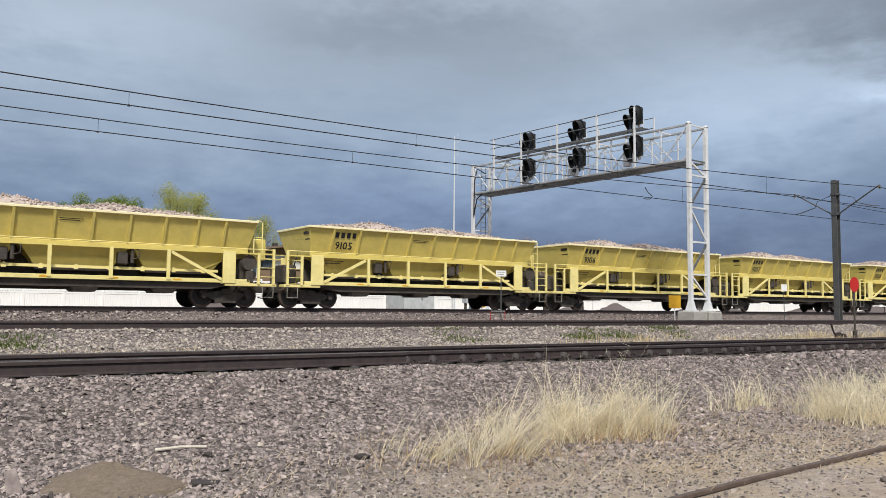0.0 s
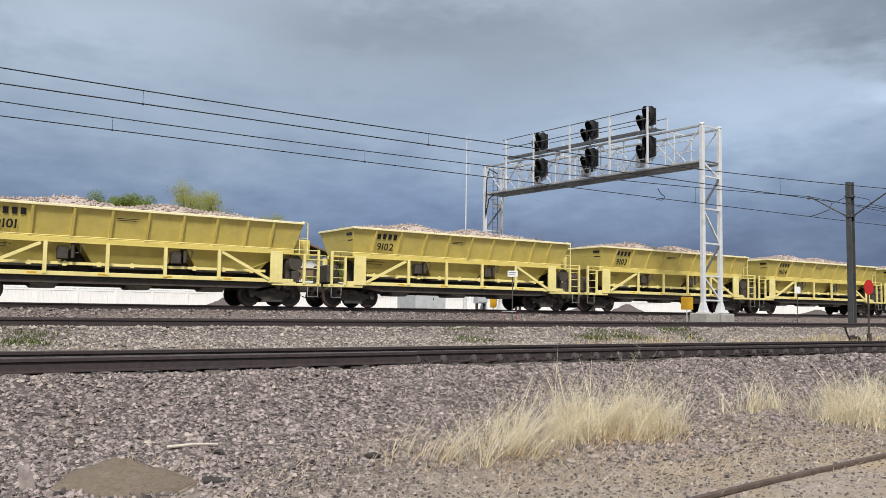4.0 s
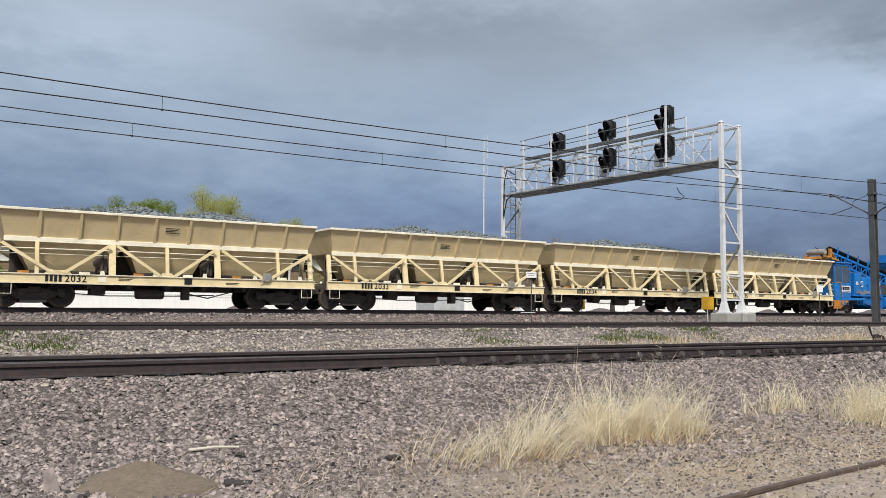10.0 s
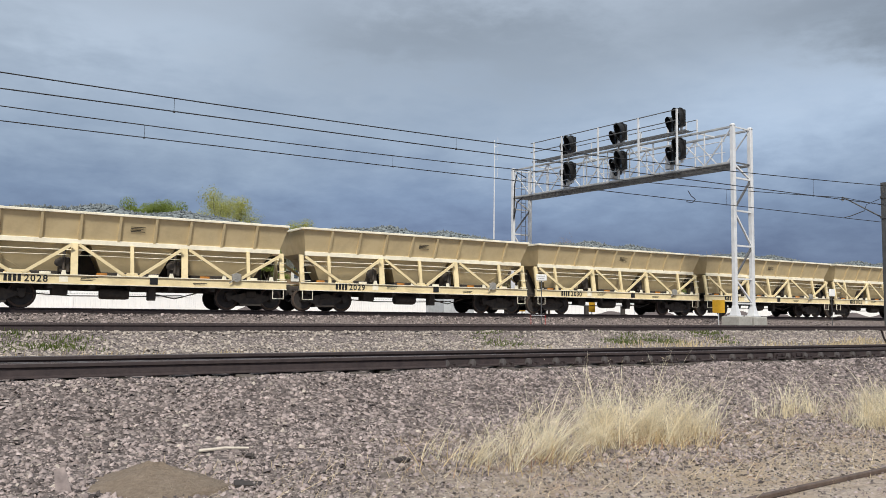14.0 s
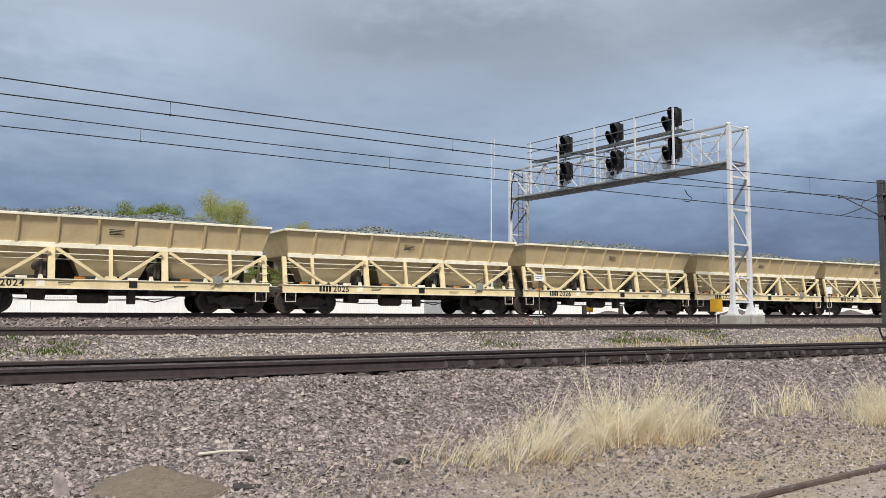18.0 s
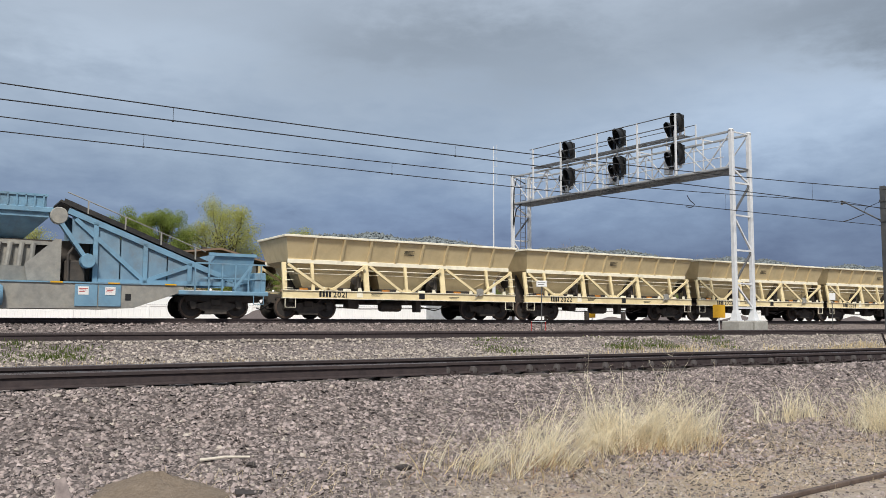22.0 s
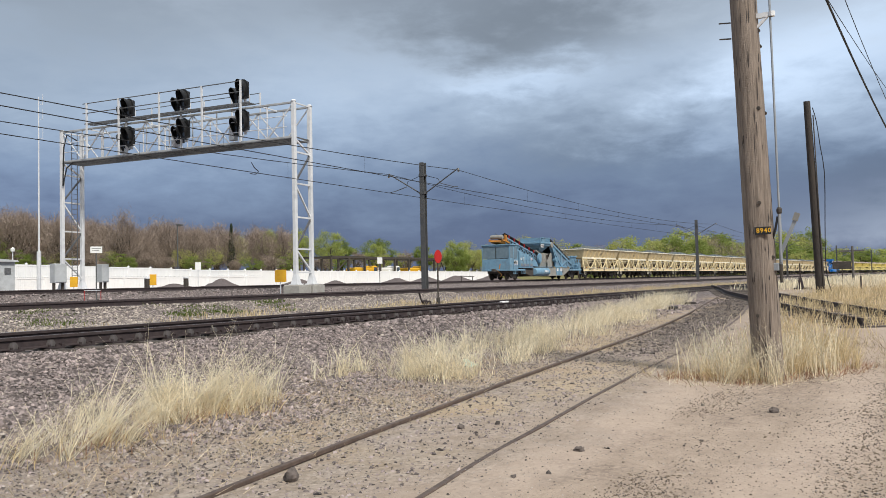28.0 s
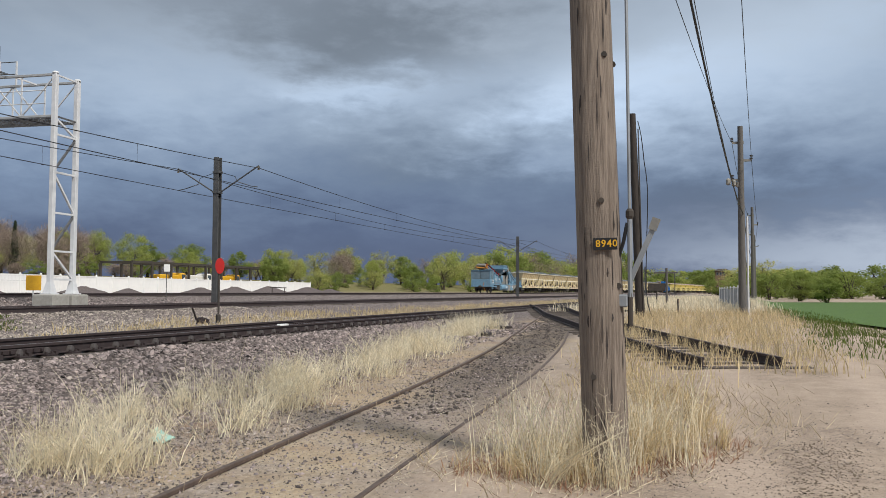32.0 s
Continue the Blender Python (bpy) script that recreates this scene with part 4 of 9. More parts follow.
def build_beige():
    L = 11.3
    car = thing("hopper_car", "beige open-top ballast hopper car heaped with blue-grey rock", "rail car", "hopper cars of the train")
    x0, x1 = 0.08, 11.08
    hopper_body(car, L, x0, x1, "beige", "cream_rim", [1.3, 2.55, 3.75, 5.0, 6.2, 7.4, 8.6, 9.85], [(0.55, 4.05), (4.1, 7.0), (7.05, 10.6)], low_z=1.27, rim_z=3.28, fold_z=2.30)
    # side sills, posts and truss
    for sy in (-1, 1):
        y = sy * 1.50
        part("side_sill", Shape().box(0.02, 11.1, min(y, y - sy * 0.12), max(y, y - sy * 0.12), 0.83, 1.12, 0.01), "cream", car)
        flange = Shape().box(0.02, 11.1, min(y + sy * 0.05, y - sy * 0.15), max(y + sy * 0.05, y - sy * 0.15), 1.11, 1.14)
        flange.box(0.02, 11.1, min(y + sy * 0.04, y - sy * 0.15), max(y + sy * 0.04, y - sy * 0.15), 0.80, 0.83)
        part("sill_flange", flange, "cream_rim", car)
        top = 2.22
        yt = sy * 1.31
        for px, w in ((0.10, 0.17), (1.26, 0.12), (3.6, 0.22), (5.45, 0.12), (7.25, 0.22), (9.6, 0.12), (10.92, 0.17)):
            part("post", Shape().beam((px, y, 1.12), (px, yt, top), w, 0.09, (0, 1, 0)), "cream", car)
        for a, b in (((0.2, top - 0.08), (1.75, 1.15)), ((2.05, 1.15), (3.5, top - 0.05)), ((3.72, top - 0.05), (5.2, 1.15)), ((5.7, 1.15), (7.12, top - 0.05)),
                     ((7.38, top - 0.05), (9.0, 1.15)), ((9.25, 1.15), (10.85, top - 0.08))):
            part("diagonal", Shape().beam((a[0], y + sy * 0.02, a[1]), (b[0], y + sy * 0.02, b[1]), 0.06, 0.105, (0, 0, 1)), "cream", car)
        if sy > 0:
            continue
        for gx in (1.75, 2.05, 5.45, 9.1):
            part("gusset", Shape().prism([(gx - 0.28, 1.12), (gx + 0.28, 1.12), (gx + 0.16, 1.26), (gx - 0.16, 1.26)], y - 0.015, y + 0.015), "cream", car)
        pipe = Shape().tube([(0.2, yt - sy * 0.02, 1.98), (5, yt - sy * 0.02, 2.0), (11.0, yt - sy * 0.02, 1.98)], 0.02, 6)
        part("train_pipe", pipe, "cream_rim", car)
        part("train_pipe", Shape().tube([(0.2, yt - sy * 0.02, 1.80), (5, yt - sy * 0.02, 1.82), (11.0, yt - sy * 0.02, 1.80)], 0.012, 5), "cream_rim", car)
        for k, rx in enumerate((0.7, 1.6, 2.55, 3.2, 4.3, 4.95, 6.0, 6.7, 7.8, 8.6, 9.6, 10.4)):
            if k % 2 == 0:
                part("latch", Shape().box(rx, rx + 0.34, y - sy * 0.02 - 0.03, y - sy * 0.02 + 0.03, 1.14, 1.22, 0.01), "orange" if k % 4 == 0 else "cream_rim", car)
            else:
                part("latch", Shape().prism([(rx, 1.14), (rx + 0.16, 1.14), (rx + 0.13, 1.28), (rx + 0.03, 1.28)], y - 0.03, y + 0.03), "cream_rim", car)
        for ex, wx in ((0.12, 1), (10.98, -1)):
            stirrup = Shape().tube([(ex, y, 0.82), (ex, y, 0.45), (ex + wx * 0.42, y, 0.45), (ex + wx * 0.42, y, 0.82)], 0.018, 6)
            part("stirrup", stirrup, "cream_rim", car)
            lad = Shape()
            for k in range(3):
                lad.tube([(ex - wx * 0.05, y + sy * 0.05, 1.2 + k * 0.32), (ex + wx * 0.3, y + sy * 0.05, 1.2 + k * 0.32)], 0.014, 5)
            part("ladder", lad, "cream_rim", car)
    # dark underside below the chutes: centre sill, cross bearers and deck
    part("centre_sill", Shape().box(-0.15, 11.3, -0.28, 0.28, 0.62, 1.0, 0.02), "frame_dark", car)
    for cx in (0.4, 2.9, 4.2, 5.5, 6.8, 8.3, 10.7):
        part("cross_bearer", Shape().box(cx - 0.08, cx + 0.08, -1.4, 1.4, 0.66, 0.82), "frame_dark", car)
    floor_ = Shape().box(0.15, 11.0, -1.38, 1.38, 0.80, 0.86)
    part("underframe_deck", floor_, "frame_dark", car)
    air = Shape().lathe([(0.0, -0.5), (0.18, -0.48), (0.2, -0.4), (0.2, 0.4), (0.18, 0.48), (0.0, 0.5)], (5.0, -0.85, 0.52), "x", 12)
    part("valve_box", Shape().box(3.0, 3.5, -1.0, -0.5, 0.45, 0.8, 0.03), "frame_dark", car)
    part("air_reservoir", air, "frame_dark", car)
    rig = Shape()
    rig.tube([(2.2, -0.9, 0.5), (3.6, -0.9, 0.42), (5.8, -0.9, 0.45), (7.3, -0.95, 0.5)], 0.022, 6)
    rig.tube([(6.2, -1.1, 0.55), (7.0, -1.15, 0.38), (7.8, -1.1, 0.6)], 0.025, 6)
    rig.box(6.1, 6.35, -1.15, -0.8, 0.3, 0.8, 0.02)
    part("brake_rigging", rig, "frame_dark", car)
    # operating gear between the chutes
    for gx in (3.45, 7.1):
        gear = Shape().box(gx - 0.28, gx + 0.05, -1.2, -0.7, 1.2, 1.75, 0.03)
        gear.tube([(gx - 0.15, -1.25, 1.3), (gx - 0.15, -1.25, 2.05)], 0.05, 8)
        gear.lathe([(0.14, -0.05), (0.14, 0.05)], (gx - 0.3, -1.22, 1.55), "y", 12)
        part("gate_cylinder", gear, "frame_dark", car)
    crank = Shape().lathe([(0.17, -0.03), (0.17, 0.03)], (9.12, -1.58, 1.22), "y", 14)
    crank.box(8.95, 9.3, -1.6, -1.5, 1.1, 1.35, 0.02)
    crank.tube([(9.12, -1.6, 1.2), (8.85, -1.6, 1.0)], 0.025, 6)
    part("crank", crank, "grey_steel", car)
    # far-end platform with brake gear
    gear = Shape().box(11.08, 11.24, -0.9, 0.9, 0.84, 0.9)
    gear.lathe([(0.28, -0.02), (0.28, 0.02)], (11.16, -0.6, 1.75), "x", 14)
    gear.tube([(11.16, -0.6, 0.9), (11.16, -0.6, 1.75)], 0.03, 6)
    part("hand_brake", gear, "frame_dark", car)
    # painted marks
    y = -1.506
    part("company_mark", mark_blocks(1.52, 0.87, 0.54, 0.23, 4, y, 0.3), "black", car, "row of four black painted letters, as plain blocks")
    part("data_plate", Shape().box(3.15, 3.42, y - 0.004, y, 0.88, 1.09), "cream_rim", car)
    part("data_print", small_print(3.8, 1.05, 0.55, 3, y), "black", car)
    part("data_print", small_print(7.55, 0.95, 0.5, 2, y), "black", car)
    lab = Shape().box(6.05, 6.32, y - 0.012, y, 0.87, 1.1)
    part("routing_panel", lab, "black", car)
    z = 2.88
    y = side_y(z, (3.28, -1.60), (2.30, -1.22)) - 0.02
    part("stencil", tilt_x(small_print(5.35, z, 0.5, 4, y, 0.055, 0.025), y, z, 0.36), "black", car)
    part("load", load_mesh(x0 + 0.1, x1 - 0.1, 3.28, 1.5, "grey_stone", 3, [(2.3, 0.32, 1.2), (4.6, 0.54, 1.3), (7.4, 0.50, 1.4), (9.2, 0.26, 1.0)]), None, car, "heaped blue-grey crushed rock")
    add_trucks(car, (1.25, 10.0 - 0.15))
    add_coupler(car, 0.0, -1); add_coupler(car, 11.2, 1)
    return car, L


def build_yellow():
    L = 14.2
    car = thing("side_dump_hopper_car", "yellow open-top hopper car heaped with pinkish rock", "rail car", "hopper cars of the train")
    x0, x1 = 1.05, 13.2
    hopper_body(car, L, x0, x1, "yellow", "yellow_rim", [2.15, 3.4, 4.7, 5.95, 7.2, 8.45, 9.7, 10.9, 11.95], [(1.75, 4.9), (4.95, 8.6), (8.65, 12.3)], fold_z=2.20, rim_z=3.33, low_z=1.36, rim_y=1.62, fold_y=1.15)
    for sy in (-1, 1):
        y = sy * 1.50
        part("side_sill", Shape().box(0.9, 13.0, min(y, y - sy * 0.12), max(y, y - sy * 0.12), 0.93, 1.08, 0.01), "yellow_rim", car)
        part("walk_rail", Shape().box(0.2, 13.9, y - 0.03, y + 0.03, 2.06, 2.12), "yellow", car)
        part("walk_rail", Shape().tube([(0.2, y, 2.28), (7, y, 2.28), (13.9, y, 2.26)], 0.022, 6), "yellow_rim", car)
        for px in (3.85, 5.85, 7.85, 9.85):
            part("post", Shape().beam((px, y, 1.0), (px, y, 2.1), 0.12, 0.08, (0, 1, 0)), "yellow_rim", car)
        for px, w in ((1.45, 0.55), (12.15, 0.5)):
            part("end_post", Shape().box(px - w / 2, px + w / 2, y - 0.04, y + 0.04, 0.92, 2.16, 0.01), "yellow_rim", car)
        for a, b in (((1.75, 1.05), (3.7, 2.02)), ((9.95, 2.02), (11.85, 1.05))):
            part("diagonal", Shape().beam((a[0], y + sy * 0.01, a[1]), (b[0], y + sy * 0.01, b[1]), 0.06, 0.11, (0, 0, 1)), "yellow_rim", car)
        if sy > 0:
            continue
        gate = Shape().box(1.8, 11.8, y + sy * -0.25 - 0.02, y + sy * -0.25 + 0.02, 1.32, 1.42)
        part("gate_bar", gate, "yellow_rim", car)
        for k in range(9):
            gx = 2.2 + k * 1.12
            part("gate_lug", Shape().prism([(gx, 1.28), (gx + 0.14, 1.28), (gx + 0.14, 1.42), (gx + 0.07, 1.47), (gx, 1.42)], y + sy * -0.24 - 0.03, y + sy * -0.24 + 0.03), "yellow_rim", car)
            if k % 2:
                part("warning_stripe", Shape().box(gx, gx + 0.3, y + sy * 0.002 - 0.004, y + sy * 0.002 + 0.004, 0.98, 1.04), "plate_amber", car)
        # end platforms
        for a, b in ((0.0, 1.6), (12.0, 14.1)):
            plat = Shape().box(a, b, min(y, y - sy * 0.5), max(y, y - sy * 0.5), 0.82, 0.93, 0.01)
            part("platform", plat, "yellow_rim", car)
        for ex, wx in ((0.14, 1), (13.96, -1)):
            part("stirrup", Shape().tube([(ex, y, 0.82), (ex, y, 0.4), (ex + wx * 0.45, y, 0.4), (ex + wx * 0.45, y, 0.82)], 0.018, 6), "grey_steel", car)
            part("corner_post", Shape().box(ex - 0.05, ex + 0.05, y - 0.04, y + 0.04, 0.9, 2.3), "yellow_rim", car)
            part("corner_post", Shape().box(ex + wx * 0.62 - 0.05, ex + wx * 0.62 + 0.05, y - 0.04, y + 0.04, 0.9, 2.1), "yellow_rim", car)
            grab = Shape()
            for k in range(3):
                grab.tube([(ex, y + sy * 0.05, 1.2 + k * 0.35), (ex + wx * 0.55, y + sy * 0.05, 1.2 + k * 0.35)], 0.014, 5)
            part("grab_iron", grab, "yellow_rim", car)
    # tall end handrail over the slope sheet
    hr = Shape().tube([(13.2, -1.3, 2.1), (13.2, -1.3, 3.35), (13.35, -1.3, 3.42), (13.55, -1.3, 3.35), (13.55, -1.3, 2.1)], 0.025, 6)
    hr.tube([(13.2, -1.3, 2.75), (13.55, -1.3, 2.75)], 0.02, 6)
    part("end_handrail", hr, "yellow_rim", car)
    box = Shape().box(13.3, 14.0, -0.6, 0.9, 1.9, 2.75, 0.03)
    part("control_cabinet", box, "yellow", car)
    hb = Shape().lathe([(0.30, -0.03), (0.30, 0.03)], (13.0, -1.38, 1.75), "y", 16)
    hb.box(12.85, 13.15, -1.5, -1.3, 0.95, 1.4, 0.03)
    part("hand_brake", hb, "frame_dark", car)
    eq = Shape().box(12.75, 13.2, -1.05, 0.4, 1.0, 1.9, 0.04)
    part("brake_equipment", eq, "frame_dark", car)
    part("air_cylinder", Shape().lathe([(0.2, -0.5), (0.2, 0.5)], (13.5, 0.1, 1.3), "y", 10), "frame_dark", car)
    part("valve_box", Shape().box(0.25, 0.8, -0.9, 0.5, 1.0, 1.75, 0.04), "frame_dark", car)
    part("air_hose", Shape().tube([(0.3, -1.2, 1.0), (0.5, -1.25, 1.6), (0.7, -1.2, 2.2)], 0.025, 6), "rubber", car)
    for gx in (4.45, 8.3):
        g = Shape().box(gx - 0.2, gx + 0.15, -1.42, -1.1, 1.5, 1.95, 0.03)
        g.tube([(gx + 0.28, -1.42, 1.55), (gx + 0.28, -1.42, 2.1)], 0.06, 8)
        g.tube([(gx + 0.3, -1.46, 1.7), (gx + 0.5, -1.5, 1.75), (gx + 0.52, -1.5, 2.0), (gx + 0.35, -1.46, 2.1)], 0.02, 6)
        part("gate_motor", g, "frame_dark", car)
    part("centre_sill", Shape().box(-0.05, 14.15, -0.28, 0.28, 0.60, 1.0, 0.02), "frame_dark", car)
    part("underframe_beam", Shape().prism([(1.2, 0.9), (12.6, 0.9), (11.4, 0.68), (2.6, 0.68)], -1.35, 1.35), "frame_dark", car)
    for bx in (4.0, 7.2, 10.0):
        bt = Shape()
        bt.rings([[(bx - 0.35, -0.5, 0.52), (bx + 0.35, -0.5, 0.52), (bx + 0.35, 0.5, 0.52), (bx - 0.35, 0.5, 0.52)], [(bx - 0.6, -0.8, 0.9), (bx + 0.6, -0.8, 0.9), (bx + 0.6, 0.8, 0.9), (bx - 0.6, 0.8, 0.9)]])
        part("discharge_boot", bt, "grey_steel", car)
    part("load", load_mesh(x0 + 0.1, x1 - 0.1, 3.42, 1.5, "pale_stone", 4, [(2.6, 0.20, 1.0), (4.8, 0.48, 1.4), (8.2, 0.44, 1.5), (10.6, 0.26, 1.1)]), None, car, "heaped pale pinkish crushed rock")
    z = 2.93
    y = side_y(z, (3.33, -1.62), (2.20, -1.15)) - 0.02
    part("company_mark", tilt_x(mark_blocks(2.26, z, 1.06, 0.23, 4, y, 0.38), y, z, 0.37), "black", car, "row of four black painted letters, as plain blocks")
    part("data_print", small_print(1.95, 1.95, 0.9, 2, -1.12, 0.1, 0.03), "black", car)
    y = side_y(3.0, (3.33, -1.62), (2.20, -1.15)) - 0.02
    part("data_print", tilt_x(small_print(6.1, 3.0, 0.8, 2, y, 0.06, 0.025), y, 3.0, 0.37), "black", car)
    e = Shape()
    for k in range(3):
        e.box(x0 + 0.02, x0 + 0.03, -0.9, 0.4 - 0.2 * k, 3.05 - k * 0.1, 3.08 - k * 0.1)
    e.box(x0 + 0.0, x0 + 0.02, -1.35, -0.9, 3.02, 3.14); e.box(x0 + 0.02, x0 + 0.04, -1.35, -0.9, 2.8, 2.92)
    e.v = [(x + (3.42 - z_) * 0.2 - 0.03, y_, z_) for x, y_, z_ in e.v]
    part("end_print", e, "black", car)
    add_trucks(car, (1.4, 12.2))
    add_coupler(car, 0.0, -1); add_coupler(car, 14.1, 1)
    return car, L


def truss_conveyor(car, p, q, half, depth, paint, belt=True, n=13):
    """An inclined belt conveyor: two lattice side trusses, cross ties, idlers and the belt."""
    p, q = Vector(p), Vector(q)
    d = (q - p)
    up = Vector((-d.z, 0, d.x)).normalized()
    if up.z < 0:
        up = -up
    for sy in (-1, 1):
        o = Vector((0, sy * half, 0))
        part("conveyor_chord", Shape().beam(p + o, q + o, 0.09, 0.12), paint, car)
        part("conveyor_chord", Shape().beam(p + o - up * depth, q + o - up * depth, 0.08, 0.10), paint, car)
        web = Shape()
        for k in range(n + 1):
            a = p + d * (k / n) + o
            web.beam(a, a - up * depth, 0.05, 0.05, (0, 1, 0))
            if k < n:
                b = p + d * ((k + 1) / n) + o
                if k % 2: web.beam(a, b - up * depth, 0.045, 0.045, (0, 1, 0))
                else: web.beam(a - up * depth, b, 0.045, 0.045, (0, 1, 0))
        part("conveyor_lattice", web, paint, car)
    for k in range(n + 1):
        a = p + d * (k / n) - up * depth
        part("conveyor_tie", Shape().beam(a + Vector((0, -half, 0)), a + Vector((0, half, 0)), 0.05, 0.05), paint, car)
    if belt:
        e = d.normalized()
        b = Shape()
        for h, th in ((0.17, 0.05), (0.02, 0.03)):
            prof = [(-half - 0.02, h + 0.19), (-half * 0.45, h), (half * 0.45, h), (half + 0.02, h + 0.19), (half + 0.02, h + 0.19 - th), (half * 0.45, h - th), (-half * 0.45, h - th), (-half - 0.02, h + 0.19 - th)]
            if h < 0.1:
                prof = [(-half, h), (half, h), (half, h - th), (-half, h - th)]
            b.rings([[c + Vector((0, y, 0)) + up * z for y, z in prof] for c in (p - e * 0.3, p + d * 0.5, q + e * 0.2)])
        part("conveyor_belt", b, "rubber", car)
        for k in range(1, n, 2):
            c = p + d * (k / n)
            for sy in (-1, 1):
                idl = Shape().beam(c + Vector((0, sy * (half + 0.06), 0)), c + Vector((0, sy * (half + 0.06), 0)) + up * (0.34 if paint == "pale_blue" else 0.5), 0.05, 0.08, (0, 1, 0))
                part("idler_bracket", idl, "red" if paint == "pale_blue" else paint, car)


def build_blue(paint, label):
    """The unloading conveyor car: cab, machinery boxes, discharge conveyor, surge hopper and the inclined feed conveyor."""
    L = 18.5
    car = thing("conveyor_car", label, "rail car", "conveyor cars of the train")
    dull = "grey_steel" if paint == "pale_blue" else paint
    # deck and frame
    part("deck", Shape().box(-0.05, 3.3, -1.5, 1.5, 0.84, 1.0, 0.02), paint, car)
    beam_ = Shape().prism([(3.2, 1.18), (6.0, 1.18), (6.0, 0.32), (5.2, 0.30), (3.2, 0.74)], -1.3, 1.3)
    part("frame_slope", beam_, "frame_dark" if paint == "pale_blue" else paint, car)
    part("centre_beam", Shape().prism([(5.9, 1.2), (15.0, 1.2), (15.0, 0.98), (13.2, 0.36), (12.6, 0.32), (5.9, 0.32)], -1.42, 1.42), dull, car)
    part("beam_flange", Shape().box(5.6, 15.4, -1.46, 1.46, 1.19, 1.24), paint, car)
    part("rear_deck", Shape().box(14.8, 18.3, -1.5, 1.5, 0.86, 1.02, 0.02), paint, car)
    part("locker_door", Shape().box(11.2, 11.95, -1.46, -1.40, 0.4, 1.15, 0.01), paint, car)
    part("locker_door", Shape().box(11.99, 12.75, -1.46, -1.40, 0.4, 1.15, 0.01), paint, car)
    tank = Shape().lathe([(0.0, 5.55), (0.32, 5.58), (0.39, 5.7), (0.39, 8.85), (0.32, 8.95), (0.0, 8.98)], (0, -1.36, 0.74), "x", 18)
    part("air_tank", tank, paint, car, smooth=True)
    for cx in (0.2, 15.2):
        part("underframe", Shape().box(cx, cx + 2.9, -1.0, 1.0, 0.62, 0.86, 0.02), "frame_dark", car)
    # cab
    cab = new("cab"); cab.parent = car
    shell = Shape()
    x0, x1, y0, y1, z0, z1 = 0.0, 1.75, -1.45, 1.45, 1.0, 3.2
    shell.box(x0, x1, y0, y1, z0, z0 + 0.95, 0.02)
    for cx in (x0, x1 - 0.1):
        for cy in (y0, y1 - 0.1):
            shell.box(cx, cx + 0.1, cy, cy + 0.1, z0 + 0.9, z1)
    shell.box(x0, x1, y0, y1, z1 - 0.12, z1)
    shell.box(x0 + 0.8, x0 + 0.88, y0, y0 + 0.08, z0 + 0.9, z1)
    part("cab_shell", shell, paint, cab)
    part("cab_roof", Shape().box(x0 - 0.08, x1 + 0.08, y0 - 0.08, y1 + 0.08, z1, z1 + 0.1, 0.03), paint, cab)
    for a, b, c, d, e, f in ((x0 + 0.02, x0 + 0.05, y0 + 0.12, -0.05, z0 + 1.0, z1 - 0.14), (x0 + 0.02, x0 + 0.05, 0.05, y1 - 0.12, z0 + 1.0, z1 - 0.14), (x0 + 0.12, x0 + 0.80, y0 + 0.03, y0 + 0.06, z0 + 0.97, z1 - 0.14),
                             (x0 + 0.9, x1 - 0.12, y0 + 0.03, y0 + 0.06, z0 + 0.97, z1 - 0.14), (x1 - 0.05, x1 - 0.02, y0 + 0.12, y1 - 0.12, z0 + 1.0, z1 - 0.14)):
        part("window_pane", Shape().box(a, b, c, d, e, f), "cab_glass" if paint == "pale_blue" else "dark_glass", cab)
    # added dark filler that stands for the shaded inside of the cab
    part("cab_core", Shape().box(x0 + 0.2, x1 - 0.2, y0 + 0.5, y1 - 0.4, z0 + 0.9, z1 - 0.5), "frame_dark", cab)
    part("sign_board", Shape().box(0.72, 1.66, y0 - 0.025, y0 - 0.005, 1.36, 1.78), "white", cab, "white sign board")
    part("sign_mark", mark_blocks(0.79, 1.50, 0.80, 0.22, 4, y0 - 0.028, 0.16), "black", cab)
    part("sign_mark", Shape().box(0.79, 1.59, y0 - 0.032, y0 - 0.028, 1.41, 1.45), "blue", cab)
    part("handrail", Shape().tube([(-0.05, -1.3, 1.95), (0.55, -1.53, 1.98), (0.62, -1.53, 1.9), (0.62, -1.53, 1.02)], 0.03, 6), "orange" if paint == "blue" else paint, car)
    # steps, pilot and coupler
    pil = Shape().prism([(-0.1, 0.84), (0.7, 0.84), (1.55, 0.84), (0.5, 0.3), (-0.15, 0.3)], -1.48, -1.42)
    if paint == "blue":
        part("pilot_plate", pil, "orange", car)
    for ex in (0.6, 1.05, 2.4, 3.0):
        part("stirrup", Shape().tube([(ex, -1.48, 0.86), (ex, -1.5, 0.55), (ex + 0.35, -1.5, 0.55), (ex + 0.35, -1.48, 0.86)], 0.02, 6), paint, car)
    add_coupler(car, -0.05, -1); add_coupler(car, 18.3, 1)
    lever = Shape().tube([(-0.35, -0.5, 1.0), (-0.3, -0.6, 1.5)], 0.05, 6)
    lever.tube([(-0.4, -0.3, 0.9), (-0.25, -0.7, 0.5), (-0.5, -0.7, 0.3)], 0.025, 6)
    part("uncoupling_lever", lever, "orange", car)
    # machinery boxes with doors and louvres
    boxes = ((2.2, 2.98, 2.66), (2.98, 4.42, 2.42), (4.42, 5.28, 2.2))
